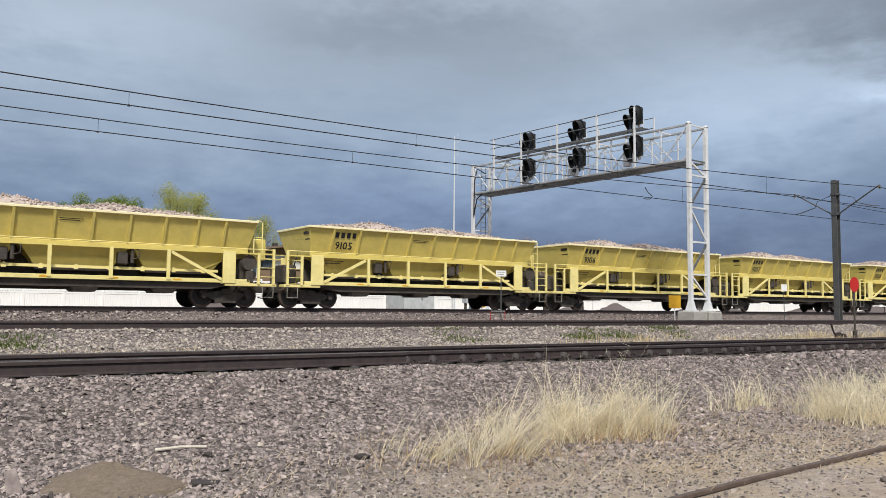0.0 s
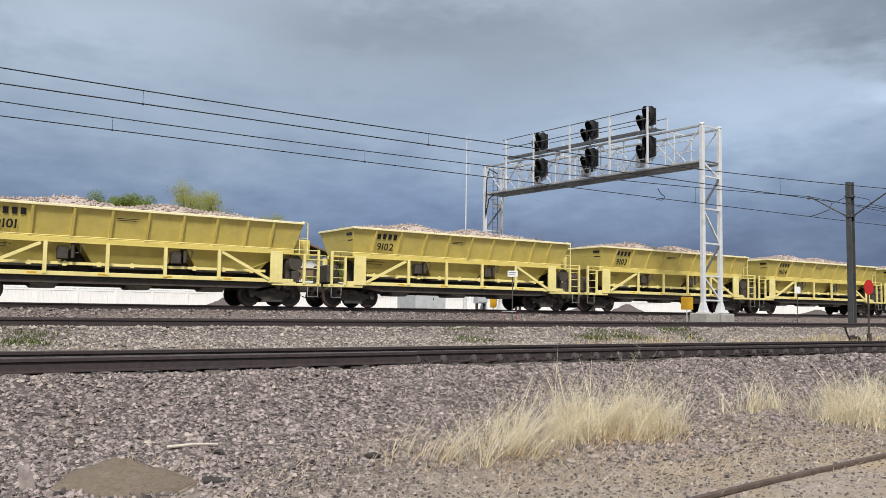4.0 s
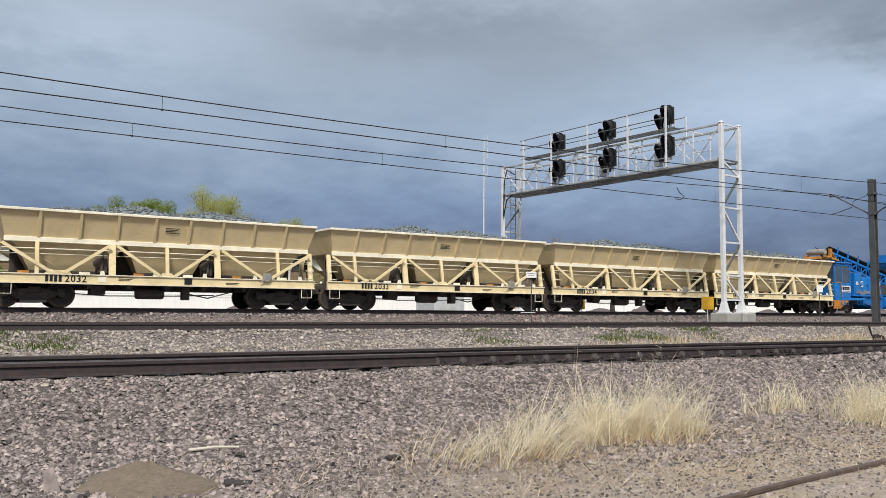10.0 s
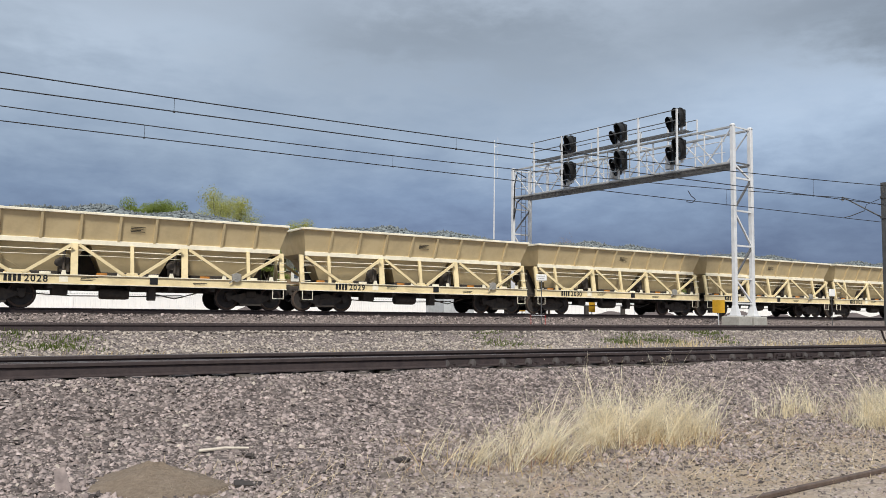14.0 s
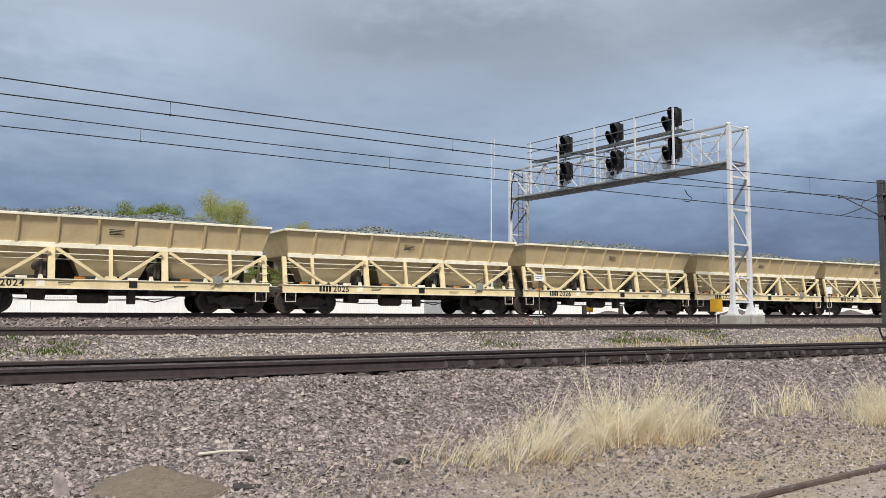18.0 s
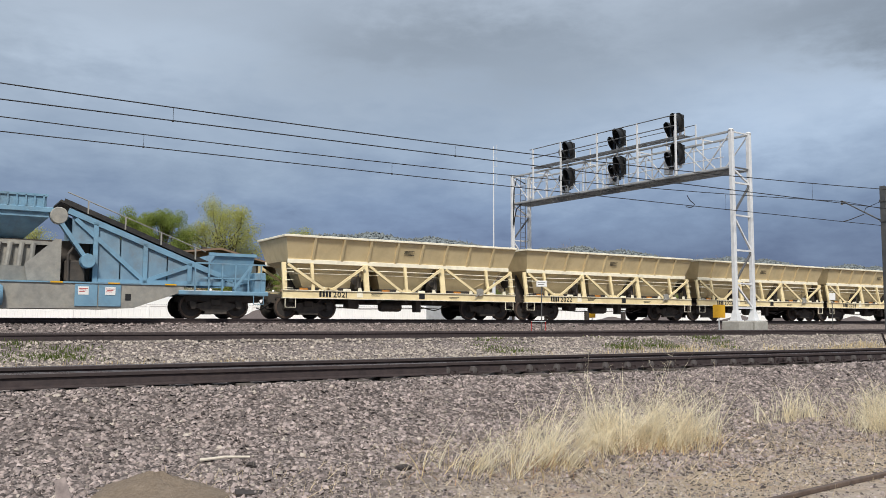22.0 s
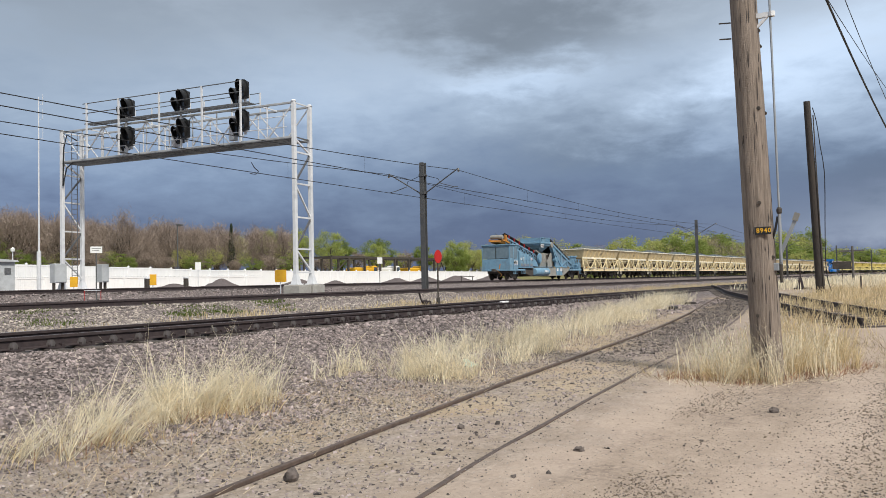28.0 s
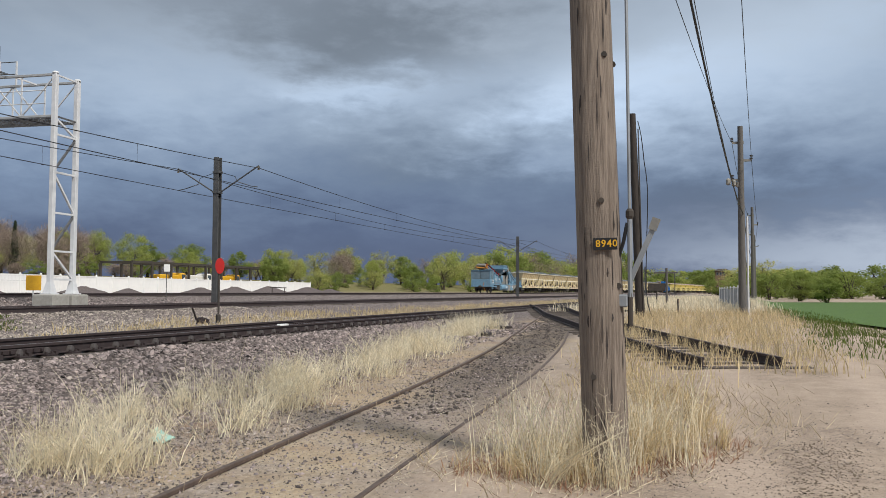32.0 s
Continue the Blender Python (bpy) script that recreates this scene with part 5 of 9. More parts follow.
    for a, b, h in boxes:
        bx = new("machinery_box"); bx.parent = car
        part("box_body", Shape().box(a, b - 0.01, -1.42, 0.9, 1.2, h, 0.015), paint, bx)
        k = 2 if b - a > 1 else 1
        for j in range(k):
            da = a + (b - a) * j / k + 0.05
            db = a + (b - a) * (j + 1) / k - 0.05
            part("door", Shape().box(da, db, -1.455, -1.42, 1.26, h - 0.1, 0.01), paint, bx)
            part("door_latch", Shape().lathe([(0.05, -0.04), (0.05, 0.0)], (db - 0.1, -1.455, 1.85), "y", 8), "black", bx)
            lv = Shape()
            for m in range(5):
                lv.box(da + 0.12, db - 0.12, -1.475, -1.455, 1.32 + m * 0.045, 1.345 + m * 0.045)
            part("louvre", lv, "grey_steel", bx)
    part("box_skirt", Shape().box(2.0, 5.4, -1.46, 0.95, 1.12, 1.21, 0.01), paint, car)
    for a, z, w in ((2.35, 1.95, 0.2), (4.68, 1.95, 0.36)):
        part("notice", Shape().box(a, a + w, -1.475, -1.457, z - 0.09, z + 0.13), "white", car)
        part("notice_print", small_print(a + 0.03, z + 0.05, w - 0.06, 3, -1.476), "black" if a < 4 else "red", car)
    part("notice_frame", Shape().box(2.86, 2.9, -1.475, -1.457, 1.75, 2.12).box(3.06, 3.1, -1.475, -1.457, 1.75, 2.12).box(2.9, 3.06, -1.475, -1.457, 2.08, 2.12).box(2.9, 3.06, -1.475, -1.457, 1.75, 1.79), "white", car)
    for a, b_, z in ((2.75, 3.3, 1.24), (3.5, 4.2, 1.28), (4.55, 5.1, 1.26)):
        part("worn_patch", Shape().box(a, b_, -1.464, -1.456, z, z + 0.2), "worn_primer", car, "patch of bare grey primer")
    part("exhaust_stack", Shape().box(1.85, 2.2, -1.2, 0.6, 1.1, 2.3, 0.03), "frame_dark", car)
    pan = Shape().prism([(5.4, 1.3), (7.05, 1.3), (6.55, 1.9), (5.5, 2.0)], -1.2, -1.15)
    part("guard_panel", pan, paint if paint == "pale_blue" else "frame_dark", car)
    # discharge conveyor with its drive head
    truss_conveyor(car, (1.2, 0, 4.0), (8.6, 0, 2.35), 0.5, 0.55, paint)
    head = Shape().lathe([(0.18, -0.62), (0.20, -0.55), (0.20, 0.55), (0.18, 0.62)], (0.35, 0, 4.0), "y", 16)
    part("head_drum", head, "grey_steel", car, smooth=True)
    hd = Shape().beam((0.1, -0.66, 3.74), (1.8, -0.6, 3.5), 0.08, 0.13)
    part("drive_arm", Shape().beam((0.0, 0.66, 3.72), (1.9, 0.6, 3.45), 0.08, 0.22), "orange", car)
    hd.box(0.72, 0.95, -0.75, -0.55, 3.62, 4.22, 0.03)
    hd.beam((0.8, -0.7, 4.15), (1.5, -0.6, 3.6), 0.06, 0.08)
    part("drive_head", hd, "orange", car)
    under = Shape().prism([(-0.05, 3.7), (0.6, 3.62), (1.5, 3.42), (1.5, 3.32), (0.2, 3.45), (-0.1, 3.55)], -0.5, 0.5)
    part("head_tray", under, "orange", car)
    for px, zt in ((5.4, 2.55), (6.9, 2.2)):
        for sy in (-0.55, 0.55):
            part("conveyor_support", Shape().beam((px, sy, 1.2), (px, sy, zt), 0.09, 0.09, (0, 1, 0)), paint, car)
    lad = Shape()
    for lx in (6.75, 7.35):
        lad.beam((lx, -0.85, 1.4), (lx, -0.85, 2.5), 0.05, 0.05, (0, 1, 0))
    for k in range(4):
        lad.beam((6.75, -0.85, 1.5 + k * 0.3), (7.35, -0.85, 1.5 + k * 0.3), 0.04, 0.04)
    part("ladder", lad, paint, car)
    # surge hopper
    hop = new("surge_hopper"); hop.parent = car
    b = Shape()
    b.rings([[(8.9, -0.4, 2.72), (9.6, -0.4, 2.72), (9.6, 0.4, 2.72), (8.9, 0.4, 2.72)], [(7.85, -1.15, 3.42), (10.3, -1.15, 3.42), (10.3, 1.15, 3.42), (7.85, 1.15, 3.42)], [(7.85, -1.15, 3.62), (10.3, -1.15, 3.62), (10.3, 1.15, 3.62), (7.85, 1.15, 3.62)]], cap=False)
    part("hopper_cone", b, paint, hop)
    part("hopper_collar", Shape().box(7.72, 10.45, -1.25, 1.25, 3.58, 3.76, 0.02), paint, hop)
    up = Shape()
    for sy in (-1.2, 1.16):
        up.box(8.05, 10.2, sy, sy + 0.04, 3.74, 4.18)
    for sx in (8.05, 10.16):
        up.box(sx, sx + 0.04, -1.2, 1.2, 3.74, 4.18)
    part("hopper_extension", up, paint, hop)
    st = Shape()
    for k in range(8):
        st.box(8.12 + k * 0.28, 8.17 + k * 0.28, -1.25, -1.2, 3.76, 4.16)
    st.box(8.0, 10.25, -1.25, -1.2, 4.12, 4.2)
    part("hopper_stiffeners", st, paint, hop)
    part("name_board", Shape().box(7.9, 8.62, -1.20, -1.175, 3.2, 3.5), "white", hop)
    part("name_board_marks", mark_blocks(7.95, 3.28, 0.62, 0.13, 8, -1.202, 0.25), "black", hop, "row of dark painted letters, as plain blocks")
    rail_ = Shape().tube([(7.72, -1.2, 3.7), (7.72, -1.2, 4.1), (8.05, -1.2, 4.12)], 0.03, 6)
    part("hopper_handrail", rail_, paint, hop)
    # chute and crushed-rock feeder below
    low = Shape().rings([[(8.1, -0.9, 1.25), (10.5, -0.9, 1.25), (10.5, 0.9, 1.25), (8.1, 0.9, 1.25)], [(8.0, -1.0, 1.75), (10.2, -1.0, 1.75), (10.2, 1.0, 1.75), (8.0, 1.0, 1.75)]])
    part("transfer_chute", low, "grey_steel", car)
    part("chute_wing", Shape().prism([(9.7, 1.26), (10.75, 1.26), (10.75, 2.7), (10.55, 2.7), (9.6, 1.8)], -1.12, -1.05), dull, car)
    part("chute_cover", Shape().prism([(7.6, 2.95), (8.6, 2.65), (10.6, 2.62), (10.6, 2.5), (8.6, 2.5), (7.6, 2.8)], -0.8, 0.8), "grey_steel", car)
    mech = Shape()
    for k in range(5):
        mech.tube([(8.3 + k * 0.38, -0.85, 1.7), (8.45 + k * 0.36, -0.8, 2.55)], 0.09, 8)
    mech.box(8.5, 9.9, -0.7, 0.7, 1.7, 2.6, 0.05)
    part("feeder_gear", mech, "grey_steel", car)
    # added dark block: shade between the machinery, put in as a solid
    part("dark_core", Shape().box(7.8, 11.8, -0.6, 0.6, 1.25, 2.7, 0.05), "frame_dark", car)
    drum = Shape()
    drum.rings([[(7.9 + math.cos(a) * 0.3 + max(0, math.sin(a)) * 0.12, y, 2.1 + math.sin(a) * 0.5) for a in [2 * math.pi * k / 16 for k in range(16)]] for y in (-1.1, -0.85)])
    part("tail_drum_guard", drum, paint, car)
    # bent arm with the drive pulley beside the feed conveyor
    arm = Shape().beam((10.6, -1.1, 3.4), (11.6, -1.1, 2.0), 0.14, 0.34, (0, 1, 0))
    part("drive_arm", arm, paint, car)
    part("drive_pulley", Shape().lathe([(0.27, -0.14), (0.30, -0.1), (0.30, 0.1), (0.1, 0.12)], (10.62, -1.15, 3.5), "y", 18), "grey_steel", car)
    part("drive_motor", Shape().lathe([(0.24, -0.2), (0.26, -0.1), (0.26, 0.2)], (11.62, -1.15, 1.98), "y", 16), paint, car)
    pump = Shape().box(10.9, 11.6, -0.95, 0.3, 1.25, 2.0, 0.05)
    pump.tube([(11.0, -1.0, 1.25), (11.0, -1.0, 2.2), (11.2, -1.0, 2.5)], 0.05, 8)
    part("hydraulic_pump", pump, "frame_dark", car)
    # inclined feed conveyor in panelled side girders
    for sy in (-1, 1):
        y = sy * 1.0
        part("feed_girder", Shape().beam((10.95, y, 3.72), (17.0, y, 1.42), 0.1, 0.2), paint, car)
        part("feed_girder", Shape().beam((12.0, y, 1.3), (17.3, y, 1.3), 0.1, 0.16), paint, car)
        for gx in (11.9, 13.65, 15.3, 16.6):
            zt = 3.72 + (gx - 10.95) * (1.42 - 3.72) / 6.05
            part("girder_post", Shape().beam((gx, y, 1.26), (gx, y, zt), 0.16, 0.1, (0, 1, 0)), paint, car)
        for a, b_ in (((11.2, 3.45), (13.6, 1.36)), ((13.7, 1.36), (15.4, 1.98))):
            part("girder_brace", Shape().beam((a[0], y - 0.0, a[1]), (b_[0], y - 0.0, b_[1]), 0.08, 0.15), paint, car)
        for a, b_ in ((11.1, 11.85), (11.95, 12.75), (12.8, 13.58), (13.72, 14.45), (14.5, 15.22), (15.38, 16.0), (16.05, 16.6), (16.65, 17.2)):
            za = 3.66 + (a - 10.95) * (1.42 - 3.72) / 6.05
            zb = 3.66 + (b_ - 10.95) * (1.42 - 3.72) / 6.05
            lo = 1.3 if a > 11.9 else 2.6
            part("girder_panel", Shape().prism([(a, lo), (b_, lo), (b_, max(zb, lo + 0.02)), (a, za)], sy * 0.93 - 0.015, sy * 0.93 + 0.015), "blue_panel" if paint == "blue" else "pale_panel", car)
    blt = Shape()
    for y in (-0.98, 0.98):
        blt.beam((10.8, y, 4.06), (16.0, y, 2.06), 0.06, 0.17)
    blt.plate((10.7, -0.95, 4.1), (16.4, -0.95, 1.95), (16.4, 0.95, 1.95), (10.7, 0.95, 4.1), 0.08)
    part("feed_belt", blt, "rubber", car)
    fr = Shape().tube([(10.9, -1.04, 4.36), (15.9, -1.04, 2.5)], 0.02, 6)
    for k in range(4):
        kx = 11.6 + k * 1.3
        kz = 4.36 + (kx - 10.9) * (2.5 - 4.36) / 5.0
        fr.beam((kx, -1.04, kz - 0.45), (kx, -1.04, kz), 0.05, 0.05, (0, 1, 0))
    if paint == "blue":
        for k in range(4):
            kx = 11.5 + k * 1.25
            kz = 4.14 + (kx - 10.9) * (2.12 - 4.12) / 5.2
            part("belt_clamp", Shape().box(kx, kx + 0.16, -1.06, -0.98, kz - 0.1, kz + 0.12, 0.02), "grey_steel", car)
    else:
        part("belt_edge_rail", fr, "grey_steel", car)
    # rear platform: railing, trough and braces
    tr = Shape().rings([[(15.9, -0.9, 1.5), (17.7, -0.9, 1.35), (17.7, 0.9, 1.35), (15.9, 0.9, 1.5)], [(16.3, -1.15, 2.45), (17.85, -1.15, 2.45), (17.85, 1.15, 2.45), (16.3, 1.15, 2.45)]], cap=False)
    part("tail_trough", tr, paint, car)
    part("trough_edge", Shape().box(16.0, 17.9, -1.2, -1.1, 2.36, 2.48), paint, car)
    rl = Shape()
    for k in range(6):
        rl.beam((15.4 + k * 0.52, -1.46, 1.0), (15.4 + k * 0.52, -1.46, 2.05), 0.05, 0.05, (0, 1, 0))
    for z in (1.5, 2.05):
        rl.beam((15.4, -1.46, z), (18.2, -1.46, z), 0.05, 0.05)
    part("platform_railing", rl, paint, car)
    part("platform_brace", Shape().beam((16.9, -1.47, 1.1), (17.6, -1.47, 2.0), 0.05, 0.09), paint, car)
    part("end_panel", Shape().box(17.75, 18.2, -1.45, 1.3, 1.0, 1.75, 0.02), paint, car)
    part("stirrup", Shape().tube([(17.7, -1.48, 0.86), (17.7, -1.5, 0.55), (18.1, -1.5, 0.55), (18.1, -1.48, 0.86)], 0.02, 6), paint, car)
    # painted marks
    part("company_mark", mark_blocks(7.4 if paint == "pale_blue" else 9.05, 0.70 if paint == "pale_blue" else 0.86, 0.62 if paint == "pale_blue" else 0.7, 0.2, 4, -1.755 if paint == "pale_blue" else -1.425, 0.22), "mark_white", car, "row of four white painted letters, as plain blocks")
    for a in (11.3, 12.2):
        part("notice", Shape().box(a, a + 0.35, -1.475, -1.46, 0.8, 1.08), "white", car)
        part("notice_print", small_print(a + 0.03, 1.0, 0.29, 3, -1.476), "red", car)
    part("routing_panel", Shape().box(12.9, 13.1, -1.43, -1.42, 0.62, 0.85), "black", car)
    for a in (10.4, 12.3, 14.3):
        part("reflector", Shape().box(a, a + 0.4, -1.475, -1.455, 1.19, 1.24), "plate_amber", car)
    if paint == "blue":
        hop.location.x += 0.62
        for o in car.children:
            kind = o.name.split(".")[0]
            if kind in ("transfer_chute", "chute_cover", "feeder_gear"):
                o.data.transform(Matrix.Translation((0.5, 0, 0)))
            elif kind == "tail_drum_guard":
                o.data.transform(Matrix.Translation((0.4, 0, 0)))
    add_trucks(car, (1.55, 16.35))
    return car, L


TRAIN = []      # (car, offset of its rear end from the train's origin)


def number_part(car, text, h, x, z, y, material, lean=0.0):
    m = Matrix.Translation((x, y, z)) @ Matrix.Rotation(lean, 4, "X")
    for ch in text:
        part("digit", lettering(ch, h, m), material, car)
        m = m @ Matrix.Translation(((glyph_shape(ch)[2] + 0.16) * h, 0, 0))


def stretch(car, k):
    """Lengthens a car: its plates and beams grow, its trucks only move apart."""
    for o in list(car.children):
        if o.type == "MESH":
            o.data.transform(Matrix.Diagonal((k, 1, 1, 1)))
        elif o.name.startswith("truck"):
            o.location.x *= k
        else:
            o.location.x *= k
            for q in o.children:
                q.data.transform(Matrix.Diagonal((k, 1, 1, 1)))


PITCH_BEIGE, PITCH_YELLOW, LENGTH_BLUE = 11.88, 14.4, 18.43


def build_train():
    origin = pose(0, Y_TRAIN, Z_TRAIN)
    b1 = build_blue("blue", "bright blue conveyor unloading car with cab and surge hopper")[0]
    TRAIN.append((b1, 0.22, 18.2))
    number_part(b1, "3100", 0.2, 9.05, 0.55, -1.425, "mark_white")
    b2 = build_blue("pale_blue", "faded pale blue conveyor unloading car at the train's tail")[0]
    stretch(b2, 0.97)
    hop = build_beige()[0]
    stretch(hop, 1.022)
    yel = build_yellow()[0]
    cars = [hop] + [copy_thing(hop, origin) for k in range(14)]
    for k, c in enumerate(cars):
        TRAIN.append((c, 0.33 - (k + 1) * PITCH_BEIGE, 11.4))
        number_part(c, str(2035 - k), 0.23, 2.16, 0.872, -1.508, "black")
    TRAIN.append((b2, -196.15, 17.85))
    number_part(b2, "2020", 0.2, 7.55, 0.70, -1.755, "mark_white")
    yc = [yel] + [copy_thing(yel, origin) for k in range(13)]
    for k, c in enumerate(yc):
        TRAIN.append((c, LENGTH_BLUE + k * PITCH_YELLOW, 14.2))
        z = 2.50
        y = side_y(z, (3.33, -1.62), (2.20, -1.15)) - 0.055
        number_part(c, str(9101 + k), 0.31, 2.3, z - 0.03, y - 0.01, "black", 0.37)


build_train()

# ---- signal gantry ----
def signal_head(gantry, y, z, size):
    """Black signal head: oval background, housing and hooded lamps, facing back along the line."""
    h = new("signal_head"); h.parent = gantry
    h.location = (-0.1, y - 0.38, z)
    h["label"] = "black hooded signal head"
    for dx, dy, dz, k in ((-0.22, -0.05, 0.06, 1.0), (0.14, 0.66, -0.16, 0.86)):
        ring = []
        for a in range(20):
            c, s = math.cos(2 * math.pi * a / 20), math.sin(2 * math.pi * a / 20)
            ring.append((c * 0.36 * k, dz + s * 0.66 * size * k))
        b = Shape().rings([[(dx, dy + p, q) for p, q in ring], [(dx + 0.05, dy + p, q) for p, q in ring]])
        part("background_plate", b, "black", h)
        part("lamp_housing", Shape().box(dx + 0.05, dx + 0.32, dy - 0.18, dy + 0.18, dz - 0.55 * size * k, dz + 0.55 * size * k, 0.03), "black", h)
        # one tall visor round the lamps, cut back towards its foot
        o, i = [], []
        n = 22
        for a in range(n + 1):
            t = math.pi * (-0.32 + 1.64 * a / n)
            p, q = math.cos(t) * 0.25 * k, math.sin(t) * 0.56 * size * k
            o.append((p, q)); i.append((p * 0.92, q * 0.96))
        prof = o + i[::-1]

        def reach(q):
            return 0.10 + 0.34 * max(0.0, min(1.0, (q / (0.56 * size * k) + 0.8) / 1.5))
        part("hood", Shape().rings([[(dx - reach(q), dy + p * 0.94, dz + q) for p, q in prof], [(dx, dy + p, dz + q) for p, q in prof]]), "black", h)
        for lz in (-0.34, 0.0, 0.34):
            part("lens", Shape().lathe([(0.0, -0.012), (0.1, -0.008), (0.11, 0.0)], (dx - 0.005, dy, dz + lz * size * k), "x", 12), "dark_glass", h)
    part("bracket", Shape().box(-0.05, 0.1, -0.04, 0.04, -0.7 * size, 0.7 * size), "galv", h)


def build_gantry():
    g = thing("signal_gantry", "galvanised steel signal gantry spanning the tracks with black signals", "signal gantry", at=(31.4, 27.5, 0, 0, 0, 6.73))
    span, dep = 16.2, 1.42
    zb, zc, zt = 1.62, 9.05, 10.80
    for y in (0.0, span):
        for x in (0.0, dep):
            s = Shape().box(x - 0.1, x + 0.1, y - 0.1, y + 0.1, zb + 0.35, zt + 0.05, 0.015)
            part("leg_post", s, "galv", g)
            f = Shape().rings([[(x - 0.2, y - 0.2, zb), (x + 0.2, y - 0.2, zb), (x + 0.2, y + 0.2, zb), (x - 0.2, y + 0.2, zb)], [(x - 0.1, y - 0.1, zb + 0.5), (x + 0.1, y - 0.1, zb + 0.5), (x + 0.1, y + 0.1, zb + 0.5), (x - 0.1, y + 0.1, zb + 0.5)]])
            f.box(x - 0.26, x + 0.26, y - 0.26, y + 0.26, zb - 0.02, zb + 0.03)
            part("post_foot", f, "galv", g)
            part("post_cap", Shape().lathe([(0.14, 0), (0.14, 0.03), (0.1, 0.08), (0.0, 0.1)], (x, y, zt + 0.05), "z", 10), "galv", g)
        zs = [zb + 0.6, 3.4, 5.0, 6.7, 8.3]
        for z in zs:
            part("leg_strut", Shape().beam((0, y, z), (dep, y, z), 0.08, 0.08), "galv", g)
        zz = zs + [9.0]
        for k in range(5):
            a, b = (0, dep) if k % 2 else (dep, 0)
            part("leg_brace", Shape().beam((a, y, zz[k]), (b, y, zz[k + 1]), 0.08, 0.08, (0, 1, 0)), "galv" if k % 2 == 0 else "galv_dark", g)
        base = Shape().box(-0.42, 0.62, y - 0.5, y + 0.5, zb - 0.75, zb - 0.02, 0.04)
        part("footing", base, "concrete", g)
        base = Shape().box(0.80, dep + 0.45, y - 0.5, y + 0.5, zb - 0.75, zb - 0.03, 0.04)
        part("footing", base, "concrete", g)
    for x in (0.0, dep):
        for z in (zc, zt):
            part("chord", Shape().box(x - 0.055, x + 0.055, 0, span, z - 0.05, z + 0.05, 0.01), "galv_mid", g)
        n = 10
        for k in range(n):
            a, b = span * k / n, span * (k + 1) / n
            if k:
                part("truss_vertical", Shape().beam((x, a, zc), (x, a, zt), 0.05, 0.05, (1, 0, 0)), "galv", g)
            za, zb2 = (zc, zt) if k % 2 else (zt, zc)
            part("truss_diagonal", Shape().beam((x, a, za), (x, b, zb2), 0.05, 0.05, (1, 0, 0)), "galv", g)
    for k in range(9):
        y = span * k / 8
        part("cross_strut", Shape().beam((0, y, zt), (dep, y, zt), 0.06, 0.06), "galv", g)
        part("cross_strut", Shape().beam((0, y, zc), (dep, y, zc), 0.06, 0.06), "galv_dark", g)
    # walkways with grating and rails
    wk = Shape()
    for k in range(9):
        x = -0.1 + k * 0.18
        wk.box(x, x + 0.045, 0.1, span - 0.1, zc - 0.10, zc - 0.07)
    for k in range(27):
        y = 0.2 + k * 0.6
        wk.box(-0.1, dep + 0.05, y, y + 0.04, zc - 0.09, zc - 0.068)
    part("lower_walkway", wk, "galv_dark", g)
    wk = Shape()
    for k in range(4):
        wk.box(-0.66 + k * 0.16, -0.62 + k * 0.16, 2.2, span - 2.6, zt + 0.09, zt + 0.12)
    for k in range(20):
        wk.box(-0.70, -0.1, 2.3 + k * 0.56, 2.34 + k * 0.56, zt + 0.09, zt + 0.125)
    wk.box(-0.73, -0.70, 2.2, span - 2.6, zt + 0.06, zt + 0.15)
    part("upper_walkway", wk, "galv_dark", g)
    for yk in (2.7, 5.2, 8.1, 11.0, 13.4):
        part("rail_post", Shape().box(-0.8, -0.72, yk - 0.04, yk + 0.04, zc - 0.1, zt + 1.28), "galv", g)
    for z in (zt + 0.7, zt + 1.25):
        part("handrail", Shape().tube([(-0.76, 2.7, z), (-0.76, 8, z), (-0.76, span - 2.5, z)], 0.026, 6), "galv_dark", g)
        part("handrail", Shape().tube([(dep, 3.1, z - 0.15), (dep, 8, z - 0.15), (dep, span - 3, z - 0.15)], 0.022, 6), "galv_dark", g)
    for yk in np.arange(3.1, span - 2.9, 1.9):
        part("rail_post", Shape().box(dep - 0.03, dep + 0.03, yk - 0.03, yk + 0.03, zt, zt + 1.12), "galv", g)
    for z in (9.55, 10.1):
        part("handrail", Shape().tube([(-0.2, 0.3, z), (-0.2, 8, z), (-0.2, span - 0.4, z)], 0.022, 6), "galv", g)
    for f, zu, zl in ((0.205, 11.72, 10.05), (0.446, 11.65, 10.0), (0.688, 11.6, 9.95)):
        y = span * f
        part("signal_mast", Shape().tube([(-0.05, y, zc), (-0.05, y, zu - 0.1)], 0.06, 8), "galv", g)
        signal_head(g, y, zu - 0.05, 0.80)
        signal_head(g, y, zl, 0.88)
        part("signal_cage", Shape().beam((0.0, y - 0.6, zt + 0.1), (0.0, y - 0.6, zt + 0.7), 0.04, 0.04, (1, 0, 0)), "galv", g)
        part("junction_case", Shape().box(0.1, 0.45, y + 0.5, y + 0.85, zc + 0.2, zc + 0.9, 0.02), "galv", g)
    cable = Shape().tube([(0.0, span - 1.2, zt - 0.6), (-0.1, span - 0.5, zt - 0.2), (-0.1, span - 0.25, zt - 0.9), (-0.12, span - 0.2, zc - 1.4), (-0.12, span - 0.5, zc - 0.4), (-0.1, span - 1.0, zc - 0.1)], 0.04, 6)
    part("cable_loop", cable, "cable", g)
    lad = Shape()
